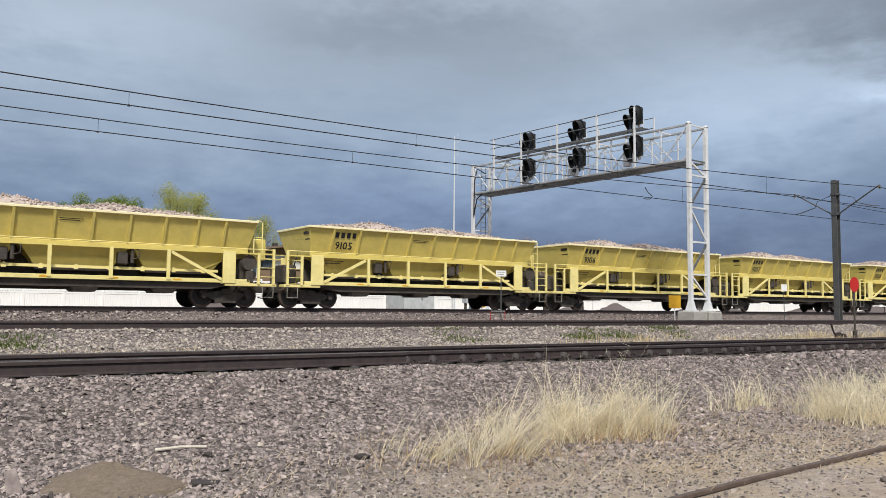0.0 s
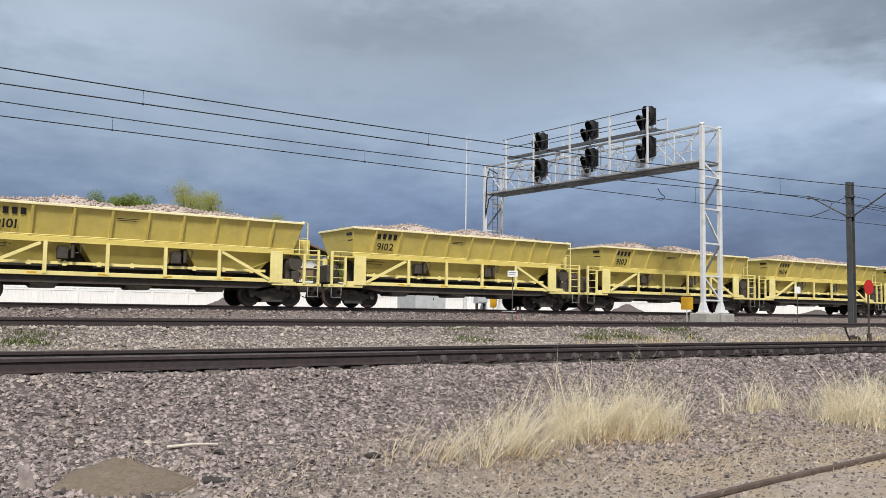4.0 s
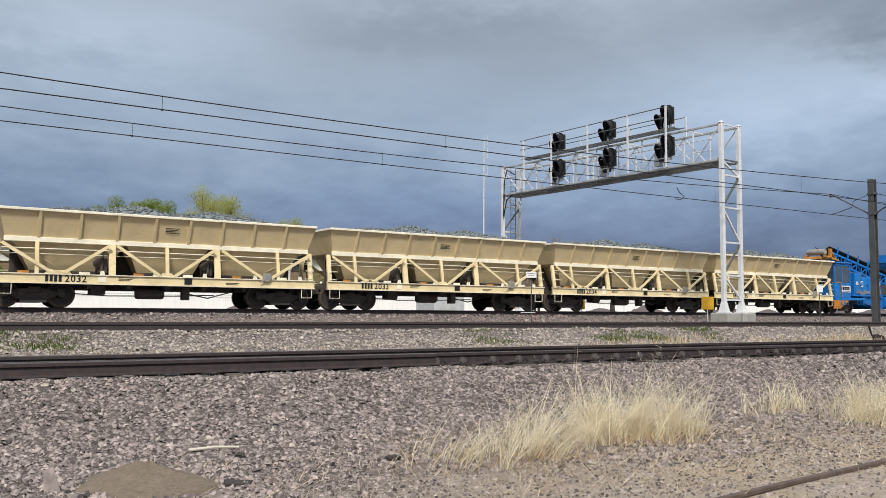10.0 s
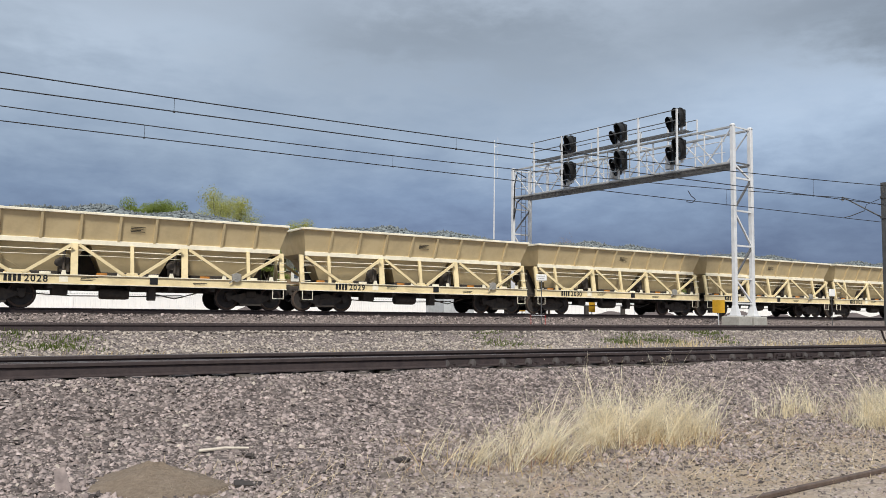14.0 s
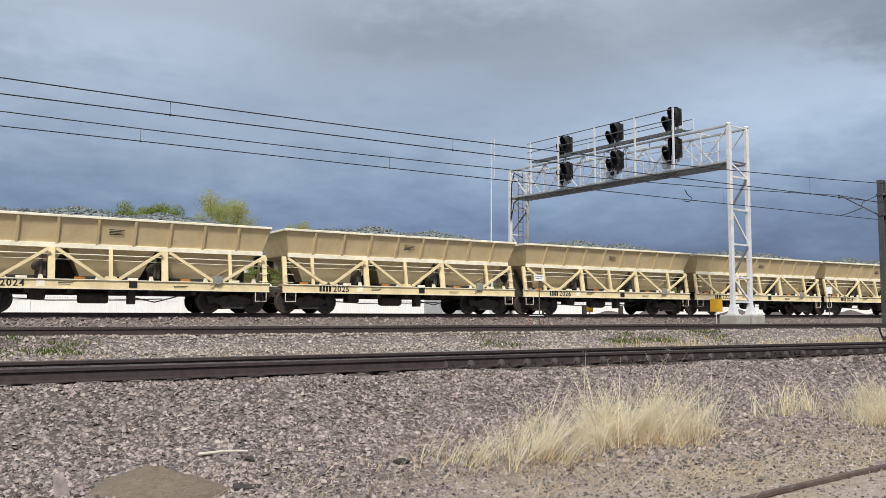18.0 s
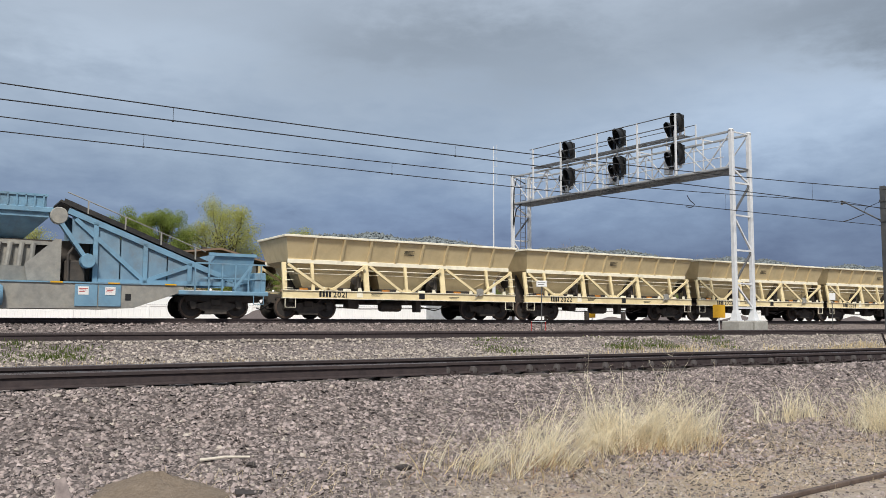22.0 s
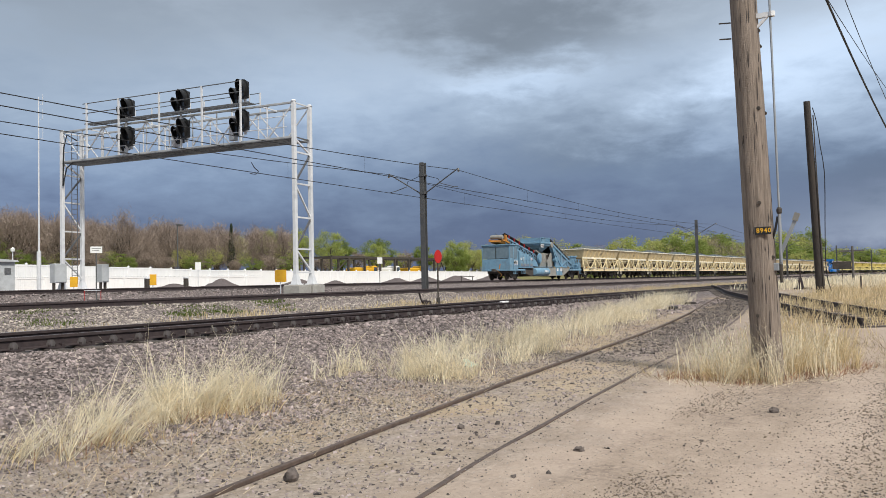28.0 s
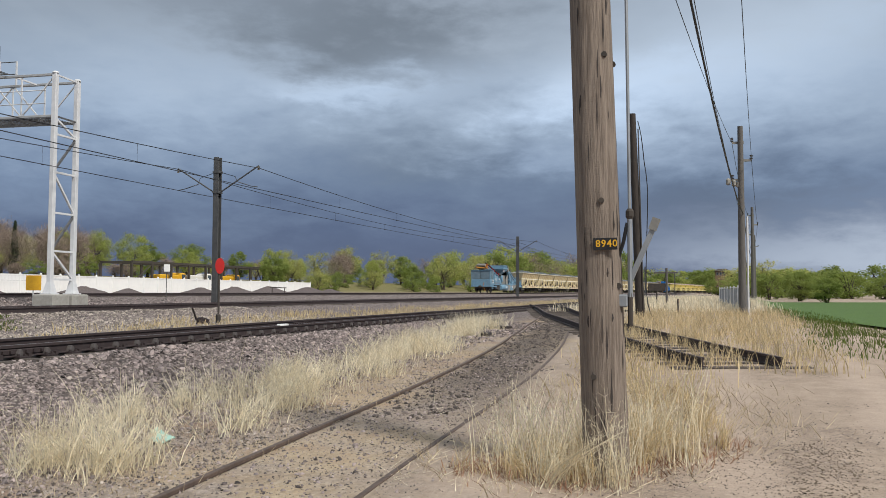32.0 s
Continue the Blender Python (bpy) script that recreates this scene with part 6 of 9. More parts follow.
    for xk in (0.5, 0.9):
        lad.tube([(xk, span - 0.2, zb + 0.3), (xk, span - 0.2, zt)], 0.022, 6)
    for k in range(28):
        lad.tube([(0.5, span - 0.2, zb + 0.5 + 0.3 * k), (0.9, span - 0.2, zb + 0.5 + 0.3 * k)], 0.015, 5)
    part("leg_ladder", lad, "galv_dark", g)


build_gantry()


def build_control_boxes():
    for u, v, w, h in ((28.9, 43.1, 0.75, 1.1), (32.2, 43.6, 0.5, 1.1)):
        b = thing("signal_control_box", "grey steel signal control box on short legs by the gantry", "control box", "signal control boxes", at=(u, v, 1.25))
        part("box_body", Shape().box(-w / 2, w / 2, -0.25, 0.25, 0.75, 0.75 + h, 0.02), "shed", b)
        part("box_door", Shape().box(-w / 2 + 0.05, w / 2 - 0.05, -0.275, -0.25, 0.8, 0.7 + h, 0.01), "shed", b)
        for sx in (-w / 2 + 0.1, w / 2 - 0.1):
            part("leg", Shape().box(sx - 0.05, sx + 0.05, -0.08, 0.08, -0.05, 0.76), "frame_dark", b)


build_control_boxes()


# ---- overhead line ----
def build_line_pole(u, v=24.5, first=False):
    p = thing("overhead_line_pole", "dark grey steel overhead-line pole with two bracket arms", "line pole", "overhead line poles", at=(u, v, 0.95))
    beam = [(-0.15, -0.14), (-0.12, -0.14), (-0.12, -0.015), (0.12, -0.015), (0.12, -0.14), (0.15, -0.14), (0.15, 0.14), (0.12, 0.14), (0.12, 0.015), (-0.12, 0.015), (-0.12, 0.14), (-0.15, 0.14)]
    s = Shape().rings([[(x, y, 0) for x, y in beam], [(x, y, 7.33) for x, y in beam]])
    part("pole_shaft", s, "pole_steel", p)
    part("collar", Shape().box(-0.18, 0.18, -0.17, 0.17, 5.55, 5.68), "pole_steel", p)
    part("collar", Shape().box(-0.18, 0.18, -0.17, 0.17, 6.55, 6.66), "pole_steel", p)
    for sy, ze in ((-1, 6.82), (1, 6.88)):
        part("strut", Shape().tube([(0, sy * 0.15, 5.6), (0, sy * 2.3, ze)], 0.035, 7), "pole_steel", p)
        part("registration_arm", Shape().tube([(0, sy * 1.1, 6.1 if sy < 0 else 6.05), (0, sy * 1.9, 5.85), (0, sy * 2.25, 5.8)], 0.022, 6), "pole_steel", p)
        ins = Shape()
        for k in range(4):
            ins.lathe([(0.03, -0.02), (0.075, 0), (0.03, 0.02)], (0, sy * 2.3, ze - 0.04 - k * 0.05), "z", 8)
        part("insulator", ins, "grey_steel", p)
        part("stay", Shape().tube([(0, sy * 0.15, 6.6), (0, sy * 1.0, 6.35), (0, sy * 1.1, 6.1)], 0.015, 5), "cable", p)
    return p


for u in (-21.7, 38.7, 99.1, 159.5, 220.0, 281.0):
    build_line_pole(u, 24.5 + swing(u))


def span_points(a, b, sag, n=18):
    out = []
    for k in range(n + 1):
        t = k / n
        out.append((a[0] + (b[0] - a[0]) * t, a[1] + (b[1] - a[1]) * t, a[2] + (b[2] - a[2]) * t - 4 * sag * t * (1 - t)))
    return out


def build_overhead_wires():
    us = [-82, -21.7, 38.7, 99.1, 159.5, 220.0, 281.0]
    for vy, zm, zc, lift_ in ((22.15, 7.64, 6.62, 0.46), (26.75, 7.80, 6.74, 0.50)):
        w = thing("overhead_wires", "black messenger and contact wire strung between the line poles", "overhead wire", "overhead line wires")
        for a, b in zip(us[:-1], us[1:]):
            ra, rb = (lift_ if q < 0 else 0.0 for q in (a, b))
            part("messenger_wire", Shape().tube(span_points((a, vy + swing(a), zm + ra), (b, vy + swing(b), zm + rb), 0.74), 0.017, 5), "cable", w)
            part("contact_wire", Shape().tube(span_points((a, vy + swing(a), zc + ra), (b, vy + swing(b), zc + rb), 0.06, 6), 0.017, 5), "cable", w)
            for k in range(1, 7):
                t = k / 7
                x, y = a + (b - a) * t, vy + swing(a) + (swing(b) - swing(a)) * t
                lift = ra + (rb - ra) * t
                zt, zl = zm + lift - 4 * 0.74 * t * (1 - t), zc + lift - 4 * 0.06 * t * (1 - t)
                part("dropper", Shape().tube([(x, y, zl), (x, y, zt)], 0.006, 4), "cable", w)
                part("clamp", Shape().box(x - 0.03, x + 0.03, y - 0.02, y + 0.02, zl - 0.03, zl + 0.02), "cable", w)
    pts = [(27.6, 26.75, 7.25), (27.75, 26.7, 7.0), (27.9, 26.6, 6.85), (27.7, 26.6, 6.7), (27.45, 26.7, 6.72)]
    part("jumper_loop", Shape().tube([tuple(p) for p in smooth_line(pts, 0.1)], 0.02, 5), "cable", w)


build_overhead_wires()


# ---- lineside things ----
def sign_post(name, u, v, z0, ztop, board_w, board_h, board_mat, label, facing=-32.0, post="galv", disc=False, r=0.03):
    s = thing(name, label, "sign", at=(u, v, z0, 0, 0, facing))
    part("post", Shape().tube([(0, 0, -0.2), (0, 0, ztop - z0)], r, 7), post, s)
    h = ztop - z0
    if disc:
        ring = [(math.cos(2 * math.pi * k / 24) * board_w / 2, h - board_h / 2 + math.sin(2 * math.pi * k / 24) * board_h / 2) for k in range(24)]
        part("target", Shape().prism(ring, -0.06, -0.035), board_mat, s)
    else:
        part("board", Shape().box(-board_w / 2, board_w / 2, -0.06, -0.035, h - board_h, h, 0.008), board_mat, s)
    return s


s = sign_post("track_notice_sign", 20.75, 28.5, 1.1, 3.28, 0.44, 0.26, "white", "small white notice sign with black print on a thin post", post="pole_steel", r=0.024)
part("print", small_print(-0.17, 2.1, 0.33, 2, -0.062, 0.09, 0.016), "black", s)
sign_post("track_notice_sign", 42.1, 30.0, 1.1, 3.2, 0.34, 0.4, "white", "narrow white lineside marker on a thin post", post="pole_steel", r=0.022)
sign_post("track_notice_sign", 41.0, 45.0, 1.25, 3.35, 0.4, 0.55, "white", "small white lineside plate beside gravel heaps")
for u, v, zt, w, h in ((26.0, 37.5, 2.25, 0.36, 0.52), (30.9, 37.5, 2.35, 0.36, 0.6), (32.9, 29.9, 2.42, 0.62, 0.66)):
    sign_post("yellow_marker", u, v, 1.15, zt, w, h, "plate_amber", "amber yellow marker board on a low post", r=0.03)
for u, v in ((36.6, 45.0), (39.9, 45.0)):
    p = thing("cable_pedestal", "dark green cable pedestal beside the track", "pedestal", "cable pedestals", at=(u, v, 1.25))
    part("housing", Shape().box(-0.13, 0.13, -0.13, 0.13, -0.05, 1.0, 0.02), "frame_dark", p)
    part("cap", Shape().box(-0.15, 0.15, -0.15, 0.15, 0.95, 1.05, 0.02), "galv", p)
red = sign_post("red_target_sign", 29.45, 18.0, 0.55, 2.93, 0.34, 0.56, "red", "oval red target on a dark switch-stand post", post="frame_dark", disc=True, r=0.035)
part("base", Shape().box(-0.07, 0.07, -0.07, 0.07, -0.15, 0.4, 0.02), "frame_dark", red)
st = thing("switch_lever", "rusty ground throw lever lying by the red target", "switch stand", at=(28.3, 18.1, 0.58))
part("lever", Shape().tube([(0.35, 0, 0.0), (0.0, 0, 0.25), (-0.35, -0.1, 0.62)], 0.035, 6), "rail", st)
part("lever_frame", Shape().prism([(0.1, -0.1), (0.75, -0.1), (0.6, 0.22), (0.45, 0.25), (0.4, 0.02), (0.3, 0.3), (0.15, 0.26)], -0.08, 0.08), "rail", st)
mast = thing("radio_mast", "thin white radio mast with small antennas", "mast", at=(33.0, 51.3, 1.2))
part("mast_tube", Shape().tube([(0, 0, -0.1), (0, 0, 6), (0, 0, 13.4)], 0.075, 8, 0.03), "galv", mast)
part("mast_sleeve", Shape().tube([(0, 0, 0), (0, 0, 3.0)], 0.14, 8), "galv", mast)
for z in (10.6, 11.9, 12.9):
    part("antenna", Shape().tube([(0, 0, z), (0.3, 0, z), (0.3, 0, z + 0.7)], 0.018, 5), "galv", mast)
hr = thing("small_handrail", "low pipe railing beside the far track", "railing", at=(71, 40, 1.25))
for x in (-1.1, 1.1):
    part("post", Shape().tube([(x, 0, -0.1), (x, 0, 0.85)], 0.04, 6), "frame_dark", hr)
part("rail", Shape().tube([(-1.4, 0, 0.85), (1.4, 0, 0.8)], 0.045, 6), "frame_dark", hr)
for u, v in ((19.5, 27.0),):
    mk = thing("cable_marker", "pair of thin red and white cable marker stakes", "marker stake", at=(u, v, 0.95))
    for dx, c in ((-0.35, "red"), (0.35, "red")):
        part("stake", Shape().tube([(dx, 0, 0), (dx, 0, 0.6)], 0.012, 5), c, mk)
    part("crossbar", Shape().tube([(-0.35, 0, 0.6), (0.35, 0, 0.6)], 0.012, 5), "galv", mk)

# ---- beyond the tracks: fence, shed, houses, yard, heaps ----
def build_fence():
    f = thing("white_fence", "long white vinyl privacy fence behind the tracks", "fence")
    post = Shape().box(-0.07, 0.07, -0.07, 0.07, -0.3, 2.05)
    post.rings([[(-0.09, -0.09, 2.05), (0.09, -0.09, 2.05), (0.09, 0.09, 2.05), (-0.09, 0.09, 2.05)], [(-0.02, -0.02, 2.16), (0.02, -0.02, 2.16), (0.02, 0.02, 2.16), (-0.02, 0.02, 2.16)]])
    pm = post.mesh("fence_post", "vinyl")
    # one grooved sheet between two rails
    front = []
    for k in range(15):
        x = 0.05 + k * 2.3 / 15
        front += [(x + 0.008, -0.02), (x + 2.3 / 15 - 0.008, -0.02), (x + 2.3 / 15, -0.002)]
    outline = [(0.05, 0.02), (0.05, -0.02)] + front[:-1] + [(2.35, -0.02), (2.35, 0.02)]
    qm = Shape().rings([[(x, y, 0.08) for x, y in outline], [(x, y, 1.92) for x, y in outline]]).mesh("fence_panel", "vinyl")
    rm = Shape().box(0.05, 2.35, -0.045, 0.045, -0.06, 0.06).mesh("fence_rail", "vinyl")
    u = -38.0
    while u < 118:
        z = float(np.interp(u, [-40, 20, 38, 47, 56, 66, 120], [1.72, 1.72, 1.68, 1.5, 1.28, 1.2, 1.05]))
        o = part("fence_post", pm, None, f); o.location = (u, 62, z)
        o = part("fence_panel", qm, None, f); o.location = (u, 62, z)
        part("fence_rail", rm, None, f).location = (u, 62, z + 1.93)
        u += 2.4
    part("fence_post", pm, None, f).location = (u, 62, 1.05)
    shade_dashes = Shape()
    # a second, lower run in front of it
    g = thing("front_fence", "lower white vinyl fence in front of the tall one", "fence")
    u = -38.0
    while u < 62:
        z = 0.6
        o = part("fence_post", pm, None, g); o.location = (u, 59.5, z); o.scale = (1, 1, 0.98)
        o = part("fence_panel", qm, None, g); o.location = (u, 59.5, z)
        part("fence_rail", rm, None, g).location = (u, 59.5, z + 1.93)
        # rows of grey dashes laid on the panels as the shade between picket tips
        for k in range(15):
            x = u + 0.08 + k * 2.3 / 15
            for h in (0.93, 1.99):
                shade_dashes.box(x, x + 0.085, 59.45, 59.454, z + h, z + h + 0.035)
        u += 2.4
    part("lattice_slots", shade_dashes, "shed", g)["kind"] = "stuff"


build_fence()


def build_shed():
    s = thing("equipment_shed", "small pale grey metal equipment shed with low roof", "shed", at=(28.3, 52, 1.3, 0, 0, -2))
    part("wall_box", Shape().box(0.9, 3.4, 0, 3.0, -0.1, 2.25, 0.02), "shed", s)
    part("roof", Shape().prism([(0.75, 2.2), (3.55, 2.2), (3.5, 2.30), (2.1, 2.40), (0.8, 2.30)], -0.2, 3.2), "shed", s)
    for x in (1.5,):
        part("door", Shape().box(x, x + 0.95, -0.05, 0.0, 0.0, 2.0, 0.01), "shed", s)
        part("door_handle", Shape().box(x + 0.8, x + 0.86, -0.09, -0.05, 0.95, 1.1), "frame_dark", s)
    part("vent", Shape().box(2.7, 3.1, -0.06, 0, 1.4, 1.8), "galv_dark", s)
    part("roof_lamp", Shape().lathe([(0.0, 0.0), (0.12, 0.05), (0.14, 0.2), (0.0, 0.34)], (3.3, 0.1, 2.85), "z", 10), "white", s)
    part("lamp_stem", Shape().tube([(3.3, 0.1, 2.2), (3.3, 0.1, 2.88)], 0.03, 6), "galv", s)


build_shed()


def build_house(u0, u1, v, z0, eave, ridge, label, wall_low, ridge_at=0.7, depth=9.0, panels=((0.06, 0.16), (0.36, 0.47), (0.60, 0.97)), glass=((0.485, 0.585),), wing=0.0):
    """Low house: brown lower wall, white panels under a shallow dark roof, a dark window strip and a white door."""
    h = thing("house", label, "house", "houses behind the fence", at=(u0, v, z0))
    w = u1 - u0
    he, hr = eave - z0, ridge - z0
    part("wall_lower", Shape().box(0.3, w - 0.3, 0.3, depth, -1.5, he * 0.52), wall_low, h)
    part("wall_upper", Shape().box(0.35, w - 0.35, 0.35, depth - 0.05, he * 0.52, he), "house_brown", h)
    part("belt_board", Shape().box(0.25, w - 0.25, 0.22, 0.34, he * 0.50, he * 0.54), "roof", h)
    for a, b in panels:
        part("white_panel", Shape().box(w * a, w * b, 0.26, 0.36, he * 0.54, he * 0.97), "house_white", h)
    xr = w * ridge_at
    poly = [(-0.9, he - 0.1), (-0.9, he + 0.06), (xr, hr + 0.1), (w + 0.9, he + 0.06), (w + 0.9, he - 0.1), (xr, hr - 0.12)]
    part("roof", Shape().prism(poly, -1.2, depth + 0.8), "roof", h)
    part("fascia", Shape().prism([(x, z - 0.02) for x, z in poly], -1.26, -1.2), "house_brown", h)
    part("gable", Shape().prism([(0.4, he - 0.05), (xr, hr - 0.1), (w - 0.4, he - 0.05)], 0.4, depth), "house_brown", h)
    for a, b in glass:
        win = new("window"); win.parent = h
        part("window_frame", Shape().box(w * a, w * b, 0.2, 0.34, he * 0.54, he * 0.99), "roof", win)
        mid = (a + b) / 2
        part("window_pane", Shape().box(w * a + 0.08, w * mid - 0.04, 0.17, 0.21, he * 0.57, he * 0.96), "dark_glass", win)
        part("window_pane", Shape().box(w * mid + 0.04, w * b - 0.08, 0.17, 0.21, he * 0.57, he * 0.96), "dark_glass", win)
    door = new("door"); door.parent = h
    x = w * 0.225
    part("door_frame", Shape().box(x, x + 1.15, 0.2, 0.34, he * 0.2, he * 0.9), "house_white", door)
    part("door_pane", Shape().box(x + 0.35, x + 0.8, 0.16, 0.21, he * 0.3, he * 0.82), "dark_glass", door)
    if wing:
        part("wing_wall", Shape().box(-wing, 0.3, 0.8, depth - 1, -1.5, he * 0.78), "house_white", h)
        part("wing_roof", Shape().box(-wing - 0.5, 0.4, -0.2, depth - 0.6, he * 0.78, he * 0.9, 0.03), "roof", h)
    part("roof_vent", Shape().lathe([(0.5, 0), (0.55, 0.25), (0.3, 0.45), (0.0, 0.5)], (xr - 3.6, 2.0, hr - 0.55), "z", 10), "white", h)
    part("chimney", Shape().box(xr - 0.8, xr - 0.3, 4, 4.6, hr - 0.4, hr + 0.5), "roof", h)


build_house(11.0, 27.0, 90, 4.2, 7.75, 9.2, "low brown and white house with a shallow dark roof", "house_brown", 0.70, wing=2.6)
build_house(28.4, 38.2, 90, 4.3, 7.75, 8.9, "small brown and white house with a dark gabled roof", "roof_tan", 0.74, panels=((0.05, 0.10), (0.16, 0.36), (0.53, 0.98)), glass=((0.37, 0.51),))
build_house(41.6, 50, 94, 4.4, 7.6, 8.3, "brown house half hidden behind trees", "house_brown", 0.5)
build_house(-12.0, 4.5, 84, 3.9, 7.6, 9.6, "tan brick house with a brown roof and small window", "roof_tan", 0.45)


def build_far_house():
    h = thing("hilltop_house", "distant tan house with dark roof on a wooded rise", "house", at=(520, 4.0, 9.2))
    part("wall", Shape().box(0, 8, -4.0, 4.0, -5.2, 5.2), "roof_tan", h)
    part("roof", Shape().rings([[(-1, -5, 5.1), (9, -5, 5.1), (9, 5, 5.1), (-1, 5, 5.1)], [(2.5, -2.4, 6.6), (5.5, -2.4, 6.6), (5.5, 2.4, 6.6), (2.5, 2.4, 6.6)]]), "roof", h)
    for y in (-3.0, -1.0, 1.0, 2.8):
        win = new("window"); win.parent = h
        part("window_pane", Shape().box(-0.06, 0.02, y - 0.5, y + 0.5, 2.8, 4.4), "dark_glass", win)
        part("window_frame", Shape().box(-0.04, 0.0, y - 0.6, y + 0.6, 2.7, 4.5), "house_white", win)


build_far_house()


def build_yard():
    f = thing("steel_canopy", "long dark open steel canopy on posts in the yard", "canopy", at=(92, 74, 1.6))
    L = 36
    for y in (0, 5):
        part("beam", Shape().box(0, L, y - 0.15, y + 0.15, 3.75, 4.05), "frame_dark", f)
        for k in range(10):
            part("post", Shape().box(k * 4 - 0.14, k * 4 + 0.14, y - 0.14, y + 0.14, -0.3, 3.8), "frame_dark", f)
    for k in range(10):
        part("crossbeam", Shape().box(k * 4 - 0.12, k * 4 + 0.12, 0, 5, 3.78, 3.98), "frame_dark", f)
        if k in (0, 8):
            part("brace", Shape().beam((k * 4, 0, 1.0), (k * 4 + 4 if k == 0 else k * 4 - 2.0, 0, 3.7), 0.12, 0.12), "frame_dark", f)
    for u, m, body in ((98.5, "plate_amber", 4.2), (104.5, "house_white", 4.4), (112.5, "plate_amber", 4.0)):
        t = thing("yard_truck", "pale covered truck body standing under the yard frame" if m == "house_white" else "amber yellow machine body standing under the yard frame", "truck", "yard vehicles", at=(u, 75.5, 1.7))
        part("body", Shape().box(0, body, -1, 1, 0.7, 2.3, 0.15), m, t)
        part("cab", Shape().box(body + 0.05, body + 1.5, -1, 1, 0.6, 2.6, 0.2), m, t)
        part("window_pane", Shape().box(body + 0.4, body + 1.2, -1.02, -0.99, 1.6, 2.35), "dark_glass", t)
        for x in (0.8, body + 0.7):
            for y in (-0.9, 0.9):
                part("wheel", Shape().lathe([(0.45, -0.14), (0.48, -0.1), (0.48, 0.1), (0.45, 0.14)], (x, y, 0.4), "y", 14), "rubber", t)


build_yard()


def heap_mesh(seed, r, h, material):
    rnd = np.random.RandomState(seed)
    vs, fs = [(0, 0, h)], []
    n, rings = 28, 9
    ph = rnd.rand(6) * 6.28
    for k in range(1, rings + 1):
        t = k / rings
        for a in range(n):
            an = 2 * math.pi * a / n
            rr = r * t * (1 + 0.12 * math.sin(2 * an + ph[0]) + 0.07 * math.sin(5 * an + ph[1]))
            z = h * (1 - t) ** 1.15 * (1 + 0.1 * math.sin(3 * an + ph[2])) + 0.03 * h * rnd.randn() - (0.12 if k == rings else 0)
            vs.append((math.cos(an) * rr, math.sin(an) * rr, z))
    for a in range(n):
        fs.append((0, 1 + a, 1 + (a + 1) % n))
    for k in range(rings - 1):
        for a in range(n):
            b = (a + 1) % n
            fs.append((1 + k * n + a, 1 + (k + 1) * n + a, 1 + (k + 1) * n + b, 1 + k * n + b))
    return Shape().add(vs, fs).mesh("heap", material, True)


for k, (u, v, r, h) in enumerate(((15.0, 50, 1.9, 0.85), (48.0, 50, 2.4, 0.9), (44.0, 51, 2.6, 0.55), (58, 50.5, 2.6, 0.75), (64, 51, 2.3, 0.6), (70.5, 48, 2.8, 0.75), (76, 48, 3.2, 0.85), (84, 49, 3.0, 0.95), (91.5, 48, 3.4, 0.9), (99, 49, 2.6, 0.7))):
    o = new("gravel_mound", heap_mesh(20 + k, r, h, "gravel_heap"))
    o.location = (u, v, height(u, v) + 0.02)
    tagged(o, "purple-grey gravel heap in front of the white fence", "gravel heap", "gravel heaps")

lp = thing("yard_lamp_post", "tall dark lamp post with a flat head behind the fence", "lamp post", at=(65.3, 75, 2.4))
part("post", Shape().tube([(0, 0, -0.2), (0, 0, 6.4)], 0.1, 8, 0.07), "pole_steel", lp)
part("lamp_head", Shape().box(-0.1, 0.75, -0.2, 0.2, 6.35, 6.5, 0.03), "pole_steel", lp)


# ---- trees ----
def leaf_cards(points, radii, per, size, rnd):
    """Small crumpled leaf clumps, two crossed triangles each, round the given points."""
    n = len(points) * per
    w = rnd.normal(0, 1, (n, 3)); w *= (rnd.rand(n) ** 0.45 / np.linalg.norm(w, axis=1))[:, None]
    c = np.repeat(np.asarray(points), per, 0) + w * np.repeat(np.asarray(radii), per)[:, None] * np.array([1, 1, 0.8])
    face = w / np.linalg.norm(w, axis=1)[:, None] + np.array([0, 0, 0.4]) + rnd.normal(0, 0.36, (n, 3))
    a = np.cross(face, rnd.normal(0, 1, (n, 3))); a /= np.linalg.norm(a, axis=1)[:, None]
    b = np.cross(face, a); b /= np.linalg.norm(b, axis=1)[:, None]
    s = (size * rnd.uniform(0.5, 1.3, n))[:, None]
    v = np.stack([c - a * s * 0.5, c + b * s * 0.45 + a * s * 0.1, c + a * s * 0.55, c - b * s * 0.45], 1).reshape(-1, 3)
    f = np.arange(n * 4).reshape(-1, 4)
    return v, f


